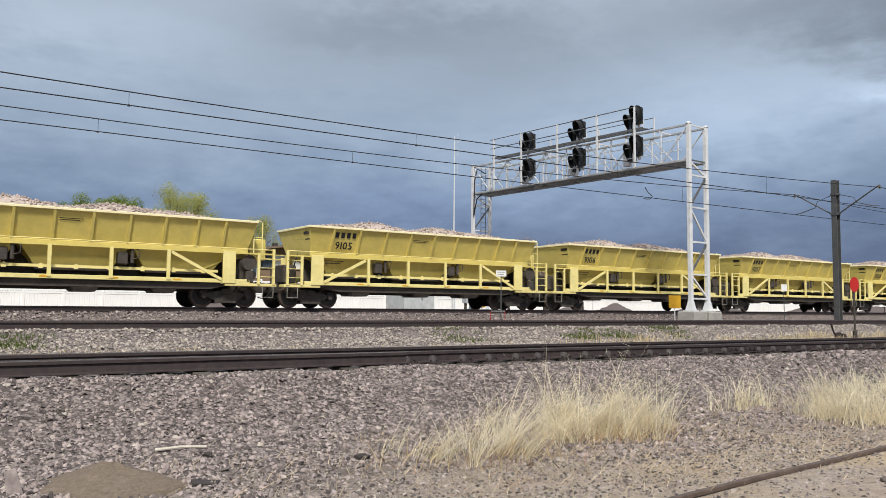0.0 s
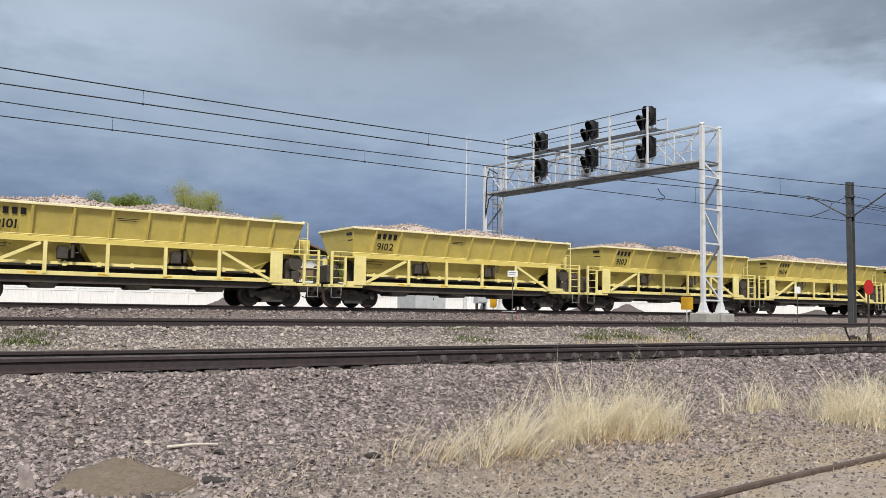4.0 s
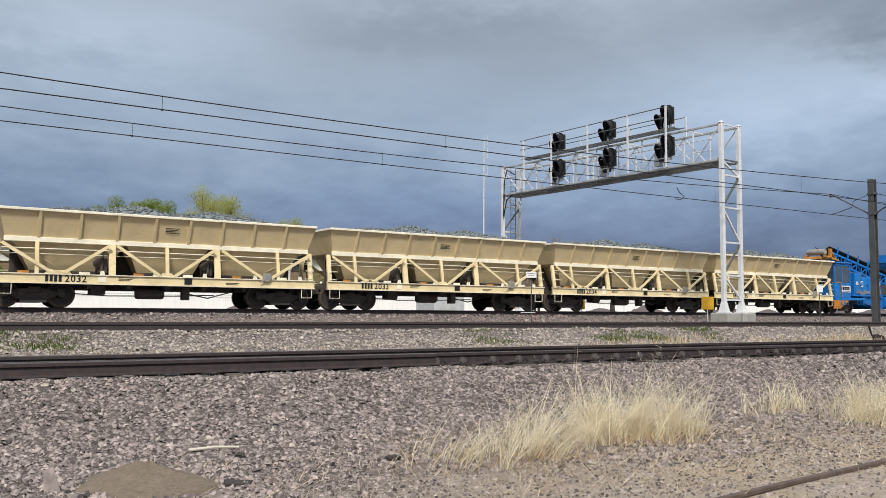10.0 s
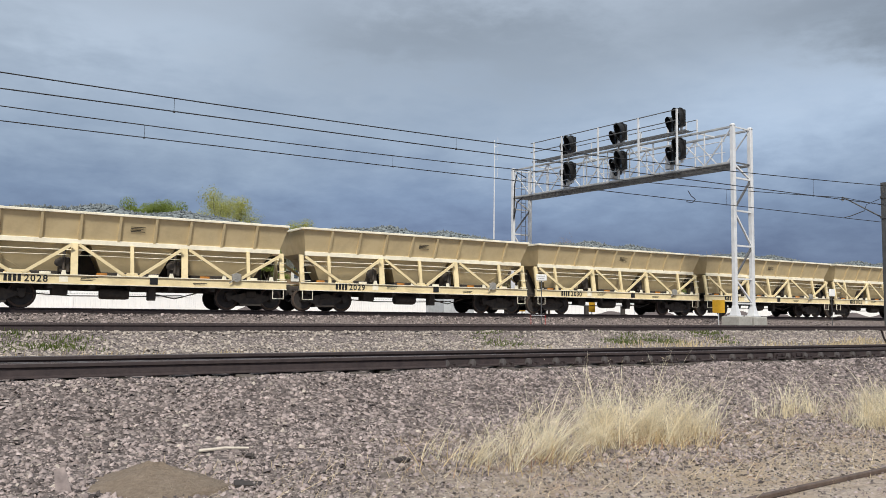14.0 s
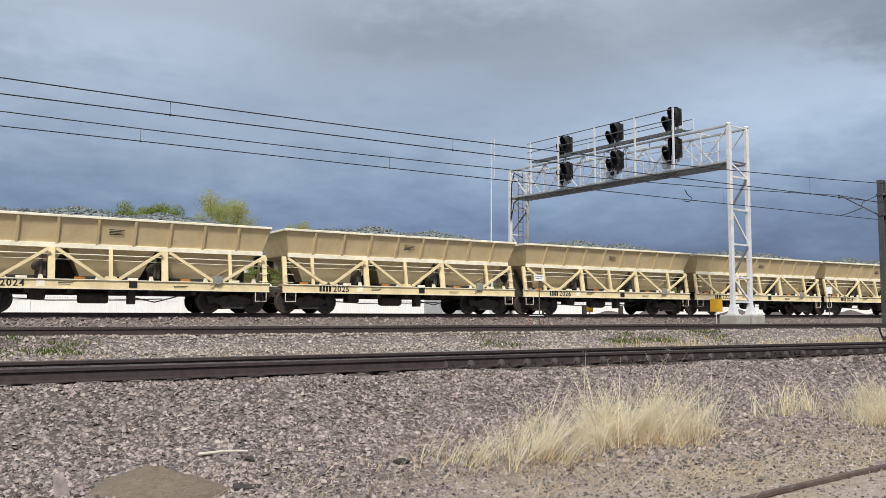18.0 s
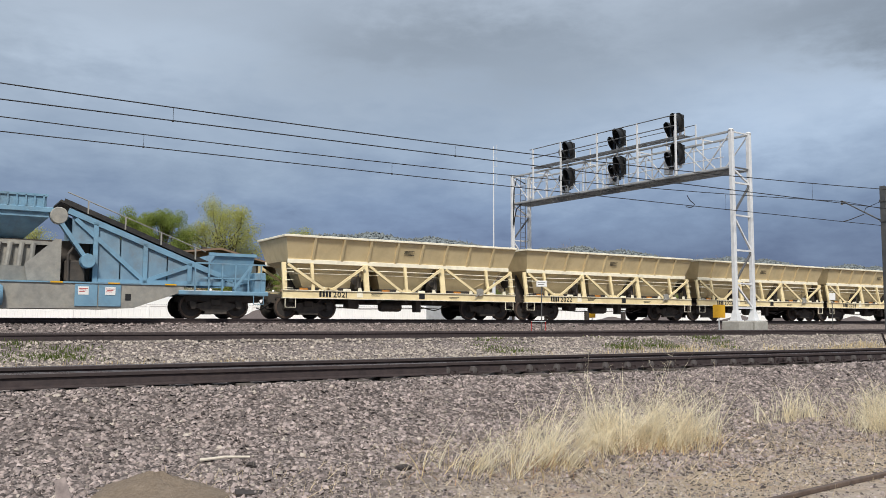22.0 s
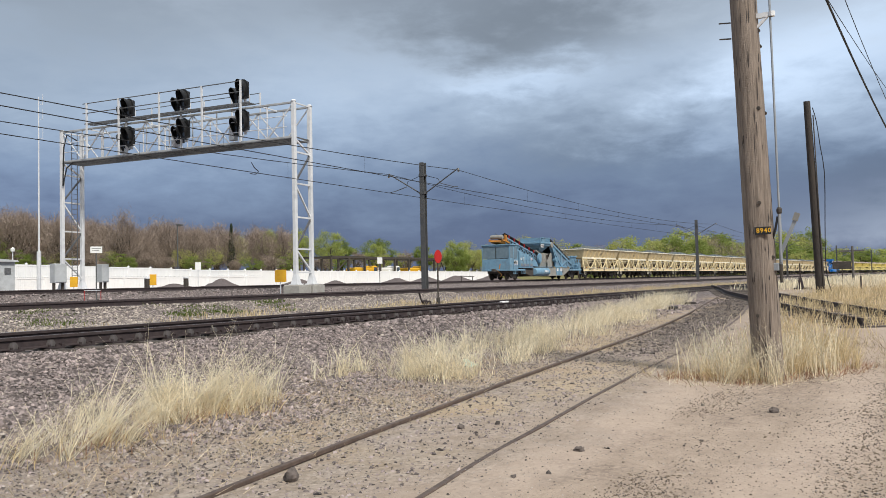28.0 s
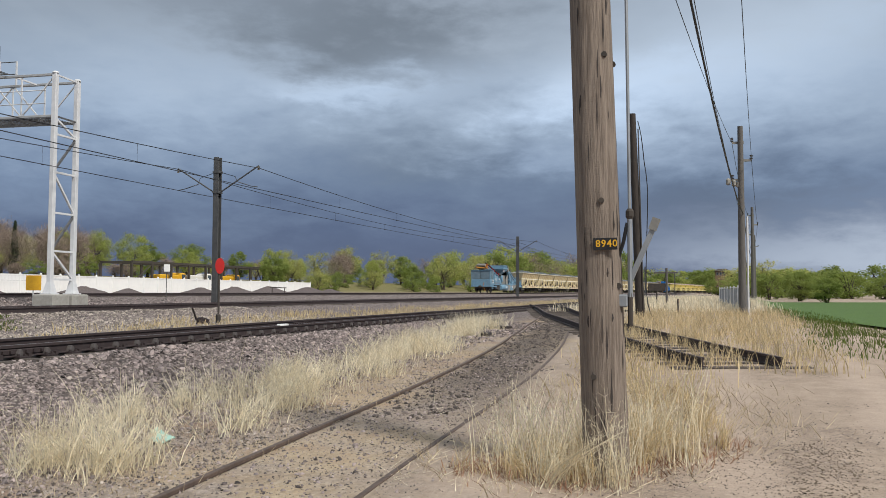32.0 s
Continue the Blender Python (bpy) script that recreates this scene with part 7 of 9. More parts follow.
def make_tree(seed, kind, fine=1.0):
    """Trunk with forking limbs; the crown is many small leaf clumps in uneven lobes round the limb ends, with gaps."""
    rnd = np.random.RandomState(seed)
    wood = Shape()
    if kind == "conifer":
        wood.tube([(0, 0, -0.3), (0, 0, 9.6)], 0.18, 7, 0.03)
        pts, rad = [], []
        for k in range(70):
            z = 1.0 + 8.7 * k / 70
            w = (1 - z / 10.2) * 1.9 + 0.15
            a = rnd.rand() * 6.28
            for q in range(3):
                pts.append((math.cos(a + q * 2.1) * w * 0.55, math.sin(a + q * 2.1) * w * 0.55, z + rnd.normal(0, 0.1))); rad.append(0.45 * w + 0.15)
        v, f = leaf_cards(pts, rad, 16, 0.32, rnd)
        return wood, v, f, "leaf_dark"
    # crown envelope: half width, foot and top
    half, foot, lobes = {"light": (4.2, 1.5, 60), "mid": (4.4, 1.1, 66), "olive": (4.3, 1.6, 64), "bare": (3.2, 1.6, 40), "bush": (5.5, 0.4, 44), "blossom": (5.5, 0.4, 44)}[kind]
    ends = []
    while len(ends) < lobes:
        p = rnd.uniform(-1, 1, 3)
        r = math.hypot(math.hypot(p[0], p[1]), p[2] * 0.95)
        if r > 1 or (r < 0.45 and rnd.rand() < 0.6):
            continue
        z = foot + (10 - foot) * (p[2] * 0.5 + 0.5) * 0.93
        taper = 1.0 - 0.25 * max(0, p[2]) - 0.15 * max(0, -p[2])
        ends.append((p[0] * half * taper, p[1] * half * taper, z))
    fork = [(rnd.normal(0, 0.5), rnd.normal(0, 0.5), rnd.uniform(2.0, 3.4)) for k in range(4)] if kind not in ("bush", "blossom") else [(0, 0, 0.4)] * 4
    stems = 1 + seed % 3
    for q in range(4):
        b = np.array([(q % stems) * 0.5 - 0.3, ((q * 2) % stems) * 0.3, -0.3])
        e = np.array(fork[q])
        wood.tube([tuple(b), tuple((b + e) / 2 + rnd.normal(0, 0.12, 3)), tuple(e)], 0.26, 6, 0.16)
    for k, p in enumerate(ends):
        a, e = np.array(fork[k % 4]), np.array(p)
        m1 = a + (e - a) * 0.4 + rnd.normal(0, 0.35, 3) + np.array((0, 0, 0.3))
        m2 = a + (e - a) * 0.75 + rnd.normal(0, 0.3, 3) + np.array((0, 0, 0.2))
        if fine >= 1 or k % 4 == 0:
            wood.tube([tuple(a), tuple(m1), tuple(m2), tuple(e)], 0.10, 4, 0.02)
    if kind == "bare":
        n = int(5200 * min(fine, 1.0))
        idx = rnd.randint(0, len(ends), n)
        c = np.array(ends)[idx] + rnd.normal(0, 0.75, (n, 3))
        dd = rnd.normal(0, 1, (n, 3)) * np.array([0.5, 0.5, 0.4]) + np.array([0, 0, 0.8]) + c * np.array([0.12, 0.12, 0]); dd /= np.linalg.norm(dd, axis=1)[:, None]
        sd = np.cross(dd, rnd.normal(0, 1, (n, 3))); sd /= np.linalg.norm(sd, axis=1)[:, None]
        Lg = rnd.uniform(0.5, 1.5, n)[:, None]
        v = np.stack([c - dd * Lg / 2 - sd * 0.022, c - dd * Lg / 2 + sd * 0.022, c + dd * Lg / 2 + sd * 0.008, c + dd * Lg / 2 - sd * 0.008], 1).reshape(-1, 3)
        return wood, v, np.arange(n * 4).reshape(-1, 4), "twig"
    rad = rnd.uniform(0.95, 1.6, len(ends))
    per = int({"light": 210, "mid": 250, "olive": 130, "bush": 220, "blossom": 200}[kind] * fine)
    v, f = leaf_cards(ends, rad, per, {"light": 0.185, "mid": 0.195, "olive": 0.155, "bush": 0.21, "blossom": 0.185}[kind] * (fine ** -0.42 if fine < 1 else fine ** -0.25), rnd)
    return wood, v, f, {"light": "leaf_light", "mid": "leaf_mid", "olive": "leaf_olive", "bush": "leaf_mid", "blossom": "leaf_blossom"}[kind]


TREES = {}


def tree_kind(kind, seed, fine):
    key = (kind, seed, fine)
    if key not in TREES:
        wood, v, f, m = make_tree(seed, kind, fine)
        top, lo = float(np.percentile(v[:, 2], 99.7)), -0.3
        k = 10.0 / top
        wood.v = [(x * k, y * k, z * k) for x, y, z in wood.v]
        TREES[key] = (wood.mesh("trunk", "bark", True), raw_mesh("crown", v * k, f, m))
    return TREES[key]


LABELS = {"light": "tree in fresh light green spring leaf", "mid": "full green leafy tree", "olive": "budding olive-yellow tree with open crown", "bare": "bare grey-brown tree with fine twigs", "conifer": "dark slender evergreen", "bush": "low green bush", "blossom": "white-blossomed round bush"}


def plant(u, v, top_z, kind, seed, spread=1.0, base=None):
    z = height(u, v) if base is None else base
    h = max(1.0, top_z - z)
    # far trees carry fewer, larger leaf clumps
    fine = 0.2 if math.hypot(u, v) > 190 else (0.7 if u > 70 else (4.0 if 10 < u < 40 and v > 95 else 1.5))
    trunk, crown = tree_kind(kind, seed, fine)
    t = tagged(new("tree" if kind not in ("bush", "blossom") else "bush"), LABELS[kind] + (" behind the railway" if v > 0 else " beside the lawn"), "tree" if kind not in ("bush", "blossom") else "bush", "trees behind the railway")
    t.empty_display_size = 0.3
    k = h / 10.0
    t.matrix_world = Matrix.Translation((u, v, z - 0.1)) @ Matrix.Rotation(seed * 1.7 + u, 4, "Z") @ Matrix.Diagonal((k * spread, k * spread, k, 1))
    part("trunk", trunk, None, t)
    part("crown", crown, None, t)


def build_trees():
    # behind the houses
    for u, v, z, kind, seed, sp in ((13.6, 97, 13.7, "mid", 1, 0.75), (18.0, 99, 14.4, "mid", 2, 0.72), (25.4, 101, 16.4, "olive", 3, 0.86), (35.4, 101, 13.4, "olive", 4, 0.85), (31.0, 92, 10.4, "light", 5, 0.8),
                                    (42.0, 93, 11.6, "light", 6, 0.55), (4.0, 96, 11.5, "olive", 7, 1.0), (-6, 99, 12.5, "mid", 1, 1.0), (-18, 95, 12, "light", 4, 1.0), (-30, 97, 12, "mid", 2, 1.1), (-44, 95, 13, "olive", 3, 1.1),
                                    (50, 97, 10.0, "light", 2, 1.0), (55.0, 98, 10.6, "mid", 1, 1.0), (59.5, 99, 10.2, "light", 4, 0.9), (60, 96, 11.8, "bare", 8, 0.8), (47, 99, 9.6, "light", 6, 1.0)):
        plant(u, v, z, kind, seed, sp)
    for u, v, z, kind, seed in ((20.5, 86, 7.0, "bush", 9), (14, 86, 6.0, "bush", 10), (9.5, 85, 6.2, "bush", 9), (26.5, 87, 6.6, "bush", 10), (33.5, 86, 5.6, "bush", 9), (38.5, 86, 6.0, "bush", 10), (1.0, 83, 6.0, "bush", 9), (46, 86, 6.5, "bush", 10), (52, 86, 6.2, "bush", 9)):
        plant(u, v, z, kind, seed, 1.6)
    plant(17.2, 80, 7.2, "blossom", 10, 1.0); plant(14.2, 79, 6.2, "blossom", 9, 1.1)
    # brown wood beyond the gantry
    rnd = random.Random(12)
    for k in range(24):
        u = 58 + k * 1.75 + rnd.uniform(-1, 1)
        plant(u, 92 + rnd.uniform(-5, 9), 10.6 + rnd.uniform(-0.9, 1.3), "bare", 8 + (k % 3) * 3, 0.95)
    for k in range(14):
        u = 60 + k * 3 + rnd.uniform(-1, 1)
        plant(u, 88 + rnd.uniform(-2, 3), 6.2 + rnd.uniform(-0.6, 1.0), "bare" if k % 2 else "olive", 11 if k % 2 else 3, 1.3)
    for k in range(26):
        plant(52 + k * 2.6 + rnd.uniform(-1, 1), 106 + rnd.uniform(-4, 8), 12.2 + rnd.uniform(-1.2, 0.8), "bare", 8 + (k % 3) * 3, 1.25)
    for k in range(16):
        plant(54 + k * 3.3 + rnd.uniform(-1, 1), 82 + rnd.uniform(-2, 2), 5.2 + rnd.uniform(-0.5, 0.9), "bush" if k % 3 == 0 else "bare", 9 if k % 3 == 0 else 8, 1.9)
    # the woods at the end of the line
    for k in range(30):
        plant(560 + rnd.uniform(0, 130), -70 + k * 4.8 + rnd.uniform(-2, 2), 15.5 + rnd.uniform(-1, 4.0), *rnd.choice([("mid", 1), ("light", 2), ("mid", 4), ("olive", 3)]), 1.35)
    plant(88.5, 90, 11.0, "conifer", 20, 0.6)
    plant(98, 92, 9.6, "olive", 7, 1.1); plant(94, 95, 10.0, "olive", 3, 0.9); plant(103, 96, 11.0, "light", 4, 0.9)
    for u, v, z, kind, seed, sp in ((109, 95, 11.4, "light", 5, 0.85), (114, 92, 11.0, "light", 2, 0.9), (121, 95, 10.0, "mid", 1, 1.1), (128, 92, 9.2, "light", 6, 1.1), (134, 96, 10.4, "mid", 2, 1.2)):
        plant(u, v, z, kind, seed, sp)
    # long tree line along the far side
    u = 120.0
    k = 0
    kinds = [("mid", 1), ("light", 2), ("olive", 3), ("mid", 4), ("olive", 7), ("light", 5), ("bare", 8), ("olive", 3), ("light", 6), ("bare", 11)]
    while u < 640:
        kind, seed = kinds[k % len(kinds)]
        v = 72 + rnd.uniform(-5, 10)
        z = 1.6 + (0.039 + rnd.uniform(-0.006, 0.011)) * math.hypot(u, v)
        plant(u, v, z, kind, seed, rnd.uniform(0.85, 1.1))
        plant(u + rnd.uniform(2, 5), v - rnd.uniform(4, 9), rnd.uniform(4.5, 6.5), "bush" if k % 3 else "olive", 9 if k % 3 else 7, 1.5)
        if k % 2:
            plant(u + 3, v + rnd.uniform(7, 12), z * rnd.uniform(0.95, 1.12), *kinds[(k * 3) % len(kinds)], 1.0)
        u += 5.0 + (u - 120) * 0.026
        k += 1
    for u, v, z, kind, seed in ((117, 88, 7.4, "bare", 8), (122, 86, 7.0, "olive", 3), (126, 84, 7.6, "bare", 11), (131, 88, 7.4, "light", 2), (136, 84, 7.2, "olive", 7)):
        plant(u, v, z, kind, seed, 1.2)
    plant(172, 82, 11.9, "olive", 3, 1.0); plant(178, 85, 12.0, "olive", 7, 0.9); plant(252, 76, 13.4, "light", 2, 0.9)
    # woods where the railway leads to
    for k in range(34):
        u = 330 + rnd.uniform(0, 260)
        v = rnd.choice([rnd.uniform(38, 62), rnd.uniform(-70, 0)])
        plant(u, v, 11.0 + rnd.uniform(-2, 5.0), *rnd.choice([("mid", 1), ("light", 2), ("mid", 4), ("olive", 3)]), 1.5)
    for k in range(16):
        plant(235 + rnd.uniform(-20, 60), rnd.uniform(-42, 4), rnd.uniform(5.0, 8.0), *rnd.choice([("mid", 1), ("bush", 9), ("bush", 10), ("mid", 2)]), 1.7)
    for u, v, z in ((150, -14, 4.6), (176, -12, 6.0), (205, -8, 6.5)):
        plant(u, v, z, "mid", 1, 1.3)


build_trees()

# ---- poles beside the dirt road ----
def pole_shape(base, top, r0, r1, n=18, cracks=None):
    """A tapering round pole with slightly uneven, cracked sides."""
    s = Shape()
    rings_ = []
    K = 40
    for k in range(K + 1):
        t = k / K
        c = Vector(base).lerp(Vector(top), t)
        r = r0 + (r1 - r0) * t
        rings_.append([c + Vector((math.cos(2 * math.pi * a / n), math.sin(2 * math.pi * a / n), 0)) * (r * (1 + 0.025 * noise.noise((a * 1.3, t * 3, r0 * 50)) + 0.012 * noise.noise((a * 9.1, t * 11, 2)))) for a in range(n)])
    return s.rings(rings_)


def build_near_pole():
    base, top = (10.66, 1.80, -0.3), (10.60, 2.08, 9.4)
    p = thing("utility_pole", "weathered brown wooden utility pole with a number plate and operating rod", "utility pole", "utility poles")
    shaft = pole_shape(base, top, 0.185, 0.135, 28)
    part("shaft", shaft, "pole_wood", p, smooth=True)
    # drying cracks, standing out as dark slivers sunk in the grain
    rnd = random.Random(4)
    for k in range(70):
        z = rnd.uniform(0.6, 6.0)
        a = rnd.uniform(math.pi * 0.75, math.pi * 1.75)
        t = (z + 0.3) / 9.7
        cx, cy, r = base[0] + (top[0] - base[0]) * t, base[1] + (top[1] - base[1]) * t, 0.185 - 0.05 * t
        L = rnd.uniform(0.12, 0.5)
        c = Shape()
        x, y = cx + math.cos(a) * r, cy + math.sin(a) * r
        w = rnd.uniform(0.003, 0.008)
        tx, ty = -math.sin(a) * w, math.cos(a) * w
        nx, ny = math.cos(a) * 0.006, math.sin(a) * 0.006
        c.add([(x - nx, y - ny, z - L / 2), (x + tx + nx, y + ty + ny, z), (x - tx + nx, y - ty + ny, z), (x - nx, y - ny, z + L / 2)], [(0, 1, 2), (1, 3, 2)])
        part("crack", c, "board_dark", p)
    for k in range(9):
        z = rnd.uniform(1.0, 5.5)
        a = rnd.uniform(math.pi * 0.9, math.pi * 1.6)
        t = (z + 0.3) / 9.7
        cx, cy, r = base[0] + (top[0] - base[0]) * t, base[1] + (top[1] - base[1]) * t, 0.185 - 0.05 * t
        part("bolt", Shape().lathe([(0.022, -0.02), (0.022, 0.012), (0.0, 0.014)], (cx + math.cos(a) * r, cy + math.sin(a) * r, z), "x", 8), "frame_dark", p)
    # number plate, facing the road
    m = Matrix.Translation((10.475, 1.795, 2.13)) @ Matrix.Rotation(radians(-80.5), 4, "Z") @ Matrix.Rotation(radians(-1.2), 4, "Y")
    plate = Shape().box(-0.092, 0.092, -0.012, 0.0, -0.046, 0.046)
    plate.v = [tuple(m @ Vector(v)) for v in plate.v]
    part("number_plate", plate, "black", p, "small black plate with amber digits")
    part("number", lettering("8940", 0.054, m @ Matrix.Translation((-0.072, -0.0135, -0.022)), 0.13), "plate_amber", p)
    # operating rod on stand-off brackets, with handle
    x, y = 10.60, 1.62
    part("operating_rod", Shape().tube([(x, y, 2.35), (x, y + 0.02, 4.8), (x, y + 0.06, 8.6)], 0.013, 8), "rod_grey", p)
    part("lower_rod", Shape().tube([(x, y, 2.4), (x, y, 1.72)], 0.02, 8), "rod_grey", p)
    part("rod_stub", Shape().tube([(x, y, 1.75), (x, y, 1.5)], 0.02, 6), "frame_dark", p)
    part("rod_coupling", Shape().lathe([(0.022, 0), (0.032, 0.02), (0.032, 0.06), (0.02, 0.08)], (x, y, 2.33), "z", 8), "frame_dark", p)
    part("handle", Shape().beam((x, y, 1.85), (x, y - 0.19, 2.28), 0.028, 0.04), "rod_grey", p)
    part("handle_grip", Shape().beam((x, y - 0.17, 2.24), (x, y - 0.205, 2.33), 0.05, 0.06), "grey_steel", p)
    part("lock_box", Shape().box(x - 0.03, x + 0.03, y + 0.02, y + 0.12, 1.64, 1.74, 0.01), "rod_grey", p)
    part("ground_braid", Shape().tube([(x, y + 0.02, 2.3), (x, y + 0.05, 2.15), (x + 0.02, y + 0.1, 2.0), (x + 0.05, y + 0.15, 1.95)], 0.014, 6), "cable", p)
    for z in (4.78, 7.4):
        br = Shape().box(x - 0.02, x + 0.02, y, y + 0.2, z - 0.03, z + 0.03)
        br.beam((x, y + 0.18, z - 0.14), (x, y + 0.03, z), 0.03, 0.03)
        br.lathe([(0.04, -0.03), (0.04, 0.03)], (x, y, z), "z", 8)
        part("rod_bracket", br, "galv", p)
    for z in (4.55, 4.75, 6.5):
        part("step_bolt", Shape().tube([(10.58, 2.1, z), (10.56, 2.24, z + 0.01)], 0.01, 5), "frame_dark", p)
    arm = Shape().box(10.5, 10.72, 1.0, 3.0, 9.0, 9.12)
    part("crossarm", arm, "pole_wood", p)
    # full size: the pole stands back among the grass
    p.matrix_world = Matrix.Translation((0, 0, -0.208)) @ Matrix.Scale(1.13, 4)


build_near_pole()


def build_dark_pole():
    p = thing("dark_pole", "tall creosote-black wooden pole with loose cables", "utility pole", "utility poles")
    part("shaft", pole_shape((39.7, 4.45, 0.0), (39.5, 4.72, 9.25), 0.20, 0.14), "pole_dark", p, smooth=True)
    part("down_cable", Shape().tube([tuple(q) for q in smooth_line([(39.5, 4.5, 8.95), (39.5, 4.36, 8.3), (39.55, 4.25, 7.2), (39.55, 4.12, 6.0), (39.6, 4.18, 4.0), (39.6, 4.22, 1.9), (39.55, 4.05, 0.9), (39.5, 3.7, 0.45)])], 0.02, 5), "cable", p)
    part("conduit", Shape().tube([(39.52, 4.32, 0.3), (39.45, 4.48, 8.6)], 0.025, 6), "frame_dark", p)


build_dark_pole()


def build_power_pole(u, v, z0, h, transformer):
    p = thing("power_pole", "grey weathered power pole with small crossarms and insulators", "utility pole", "utility poles", at=(u, v, z0))
    part("shaft", pole_shape((0.12, 0.05, -0.3), (-0.05, 0.05, h), 0.19, 0.12), "pole_grey", p, smooth=True)
    for k, z in enumerate((h - 0.75, h - 1.6, h - 2.5)):
        part("insulator_arm", Shape().box(-0.05, 0.05, -0.42 if k % 2 else -0.1, 0.1 if k % 2 else 0.42, z - 0.05, z + 0.05), "grey_steel", p)
        ins = Shape()
        y = -0.42 if k % 2 else 0.42
        for q in range(3):
            ins.lathe([(0.04, -0.02), (0.09, 0), (0.04, 0.03)], (0, y, z + 0.08 + q * 0.07), "z", 8)
        part("insulator", ins, "frame_dark", p)
    if transformer:
        for dy in (0.35, 0.6, 0.15):
            part("cutout", Shape().lathe([(0.05, -0.16), (0.11, -0.1), (0.11, 0.1), (0.05, 0.16)], (0, dy, h - 2.75 + dy * 0.3), "z", 10), "grey_steel", p)
        part("conduit", Shape().tube([(0.12, -0.2, -0.2), (0.1, -0.2, 5.2)], 0.05, 8), "galv", p)


build_power_pole(45.0, 0.33, 0.1, 9.4, True)
build_power_pole(84.0, -1.2, 0.3, 9.2, False)
build_power_pole(126.0, -2.6, 0.5, 9.2, False)


def build_power_wires():
    w = thing("power_lines", "black power and telephone lines between the wooden poles", "power line")
    for k, (a, b, c, sag) in enumerate((((10.6, 2.9, 9.15), (45.0, 0.75, 8.75), (84, -0.8, 8.75), 0.5), ((10.6, 1.1, 9.15), (45.0, -0.1, 7.9), (84, -1.6, 7.9), 0.5), ((10.6, 2.1, 9.4), (45.0, 0.75, 7.0), (84, -0.8, 7.0), 0.55))):
        part("line", Shape().tube(span_points(a, b, sag), 0.010, 5), "cable", w)
        part("line", Shape().tube(span_points(b, c, sag), 0.012, 5), "cable", w)
        part("line", Shape().tube(span_points(c, (126, -2.4, c[2]), sag), 0.014, 5), "cable", w)
    part("telephone_cable", Shape().tube(span_points((10.62, 1.9, 7.6), (45.0, 0.3, 5.4), 0.75), 0.022, 6), "cable", w)
    part("telephone_cable", Shape().tube(span_points((45.0, 0.3, 5.4), (84.0, -1.2, 5.0), 0.8), 0.022, 6), "cable", w)
    part("guy_wire", Shape().tube([(45.0, 0.3, 4.3), (52, -0.2, 0.2)], 0.012, 5), "cable", w)


build_power_wires()


def build_right_side():
    f = thing("chain_link_fence", "grey chain-link fence with slats beside the lawn", "fence")
    for k in range(9):
        u, v = 45.5 + k * 3.0, 0.15 + k * 0.18
        part("post", Shape().tube([(u, v, 0), (u, v, 2.15)], 0.04, 7), "galv", f)
        if k < 8:
            m = Shape()
            for j in range(24):
                t = j / 24
                m.beam((u + 3 * t, v + 0.18 * t, 0.1), (u + 3 * t, v + 0.18 * t, 2.0), 0.075, 0.01, (0, 1, 0))
            part("slats", m, "chainlink", f)
            part("rail", Shape().tube([(u, v, 2.05), (u + 3, v + 0.18, 2.05)], 0.025, 6), "galv", f)
    sb = thing("lineside_board", "dark blank board on a thin post beside a short wooden pole", "sign", at=(59.8, 5.2, 0.75))
    part("board_post", Shape().tube([(-0.03, 0.2, -0.2), (-0.03, 0.2, 1.6)], 0.04, 7), "frame_dark", sb)
    part("board", Shape().box(-0.1, -0.05, -0.35, 0.75, 1.1, 1.6, 0.02), "frame_dark", sb)
    part("post", Shape().tube([(0.5, -0.4, -0.2), (0.5, -0.4, 2.6)], 0.08, 7), "pole_grey", sb)
    part("crossarm", Shape().box(0.45, 0.55, -1.1, 0.4, 2.25, 2.35), "pole_grey", sb)
    s = thing("switch_stand", "rusty switch stand with a tall target rod beside the branch", "switch stand", at=(46.5, 6.2, 0.8))
    part("base", Shape().box(-0.3, 0.3, -0.5, 0.3, -0.1, 0.08), "board_dark", s)
    part("stand", Shape().rings([[(-0.16, -0.16, 0.05), (0.16, -0.16, 0.05), (0.16, 0.16, 0.05), (-0.16, 0.16, 0.05)], [(-0.07, -0.07, 0.6), (0.07, -0.07, 0.6), (0.07, 0.07, 0.6), (-0.07, 0.07, 0.6)]]), "rail", s)
    part("target_rod", Shape().tube([(0, 0, 0.5), (0, 0, 1.35)], 0.03, 6), "rail", s)
    pst = thing("thin_post", "thin rusty steel post in dry grass", "post", at=(44.9, 3.25, 0.5))
    part("stake", Shape().tube([(0, 0, -0.2), (0, 0, 0.95)], 0.035, 6), "rail", pst)
    lawn = Shape()
    n = 12
    vs = [(46 + 10 * i, -1.5 - 5 * j, height(46 + 10 * i, -1.5 - 5 * j) + 0.06) for j in range(8) for i in range(n)]
    lawn.add(vs, [(j * n + i, j * n + i + 1, (j + 1) * n + i + 1, (j + 1) * n + i) for j in range(7) for i in range(n - 1)])
    tagged(new("lawn", lawn.mesh("lawn", "lawn", True)), "mown green lawn behind the chain-link fence", "lawn", kind="structure")


build_right_side()


# ---- stones ----
def spur_v(u):
    return float(np.interp(u, [p[0] for p in SPUR], [p[1] for p in SPUR]))


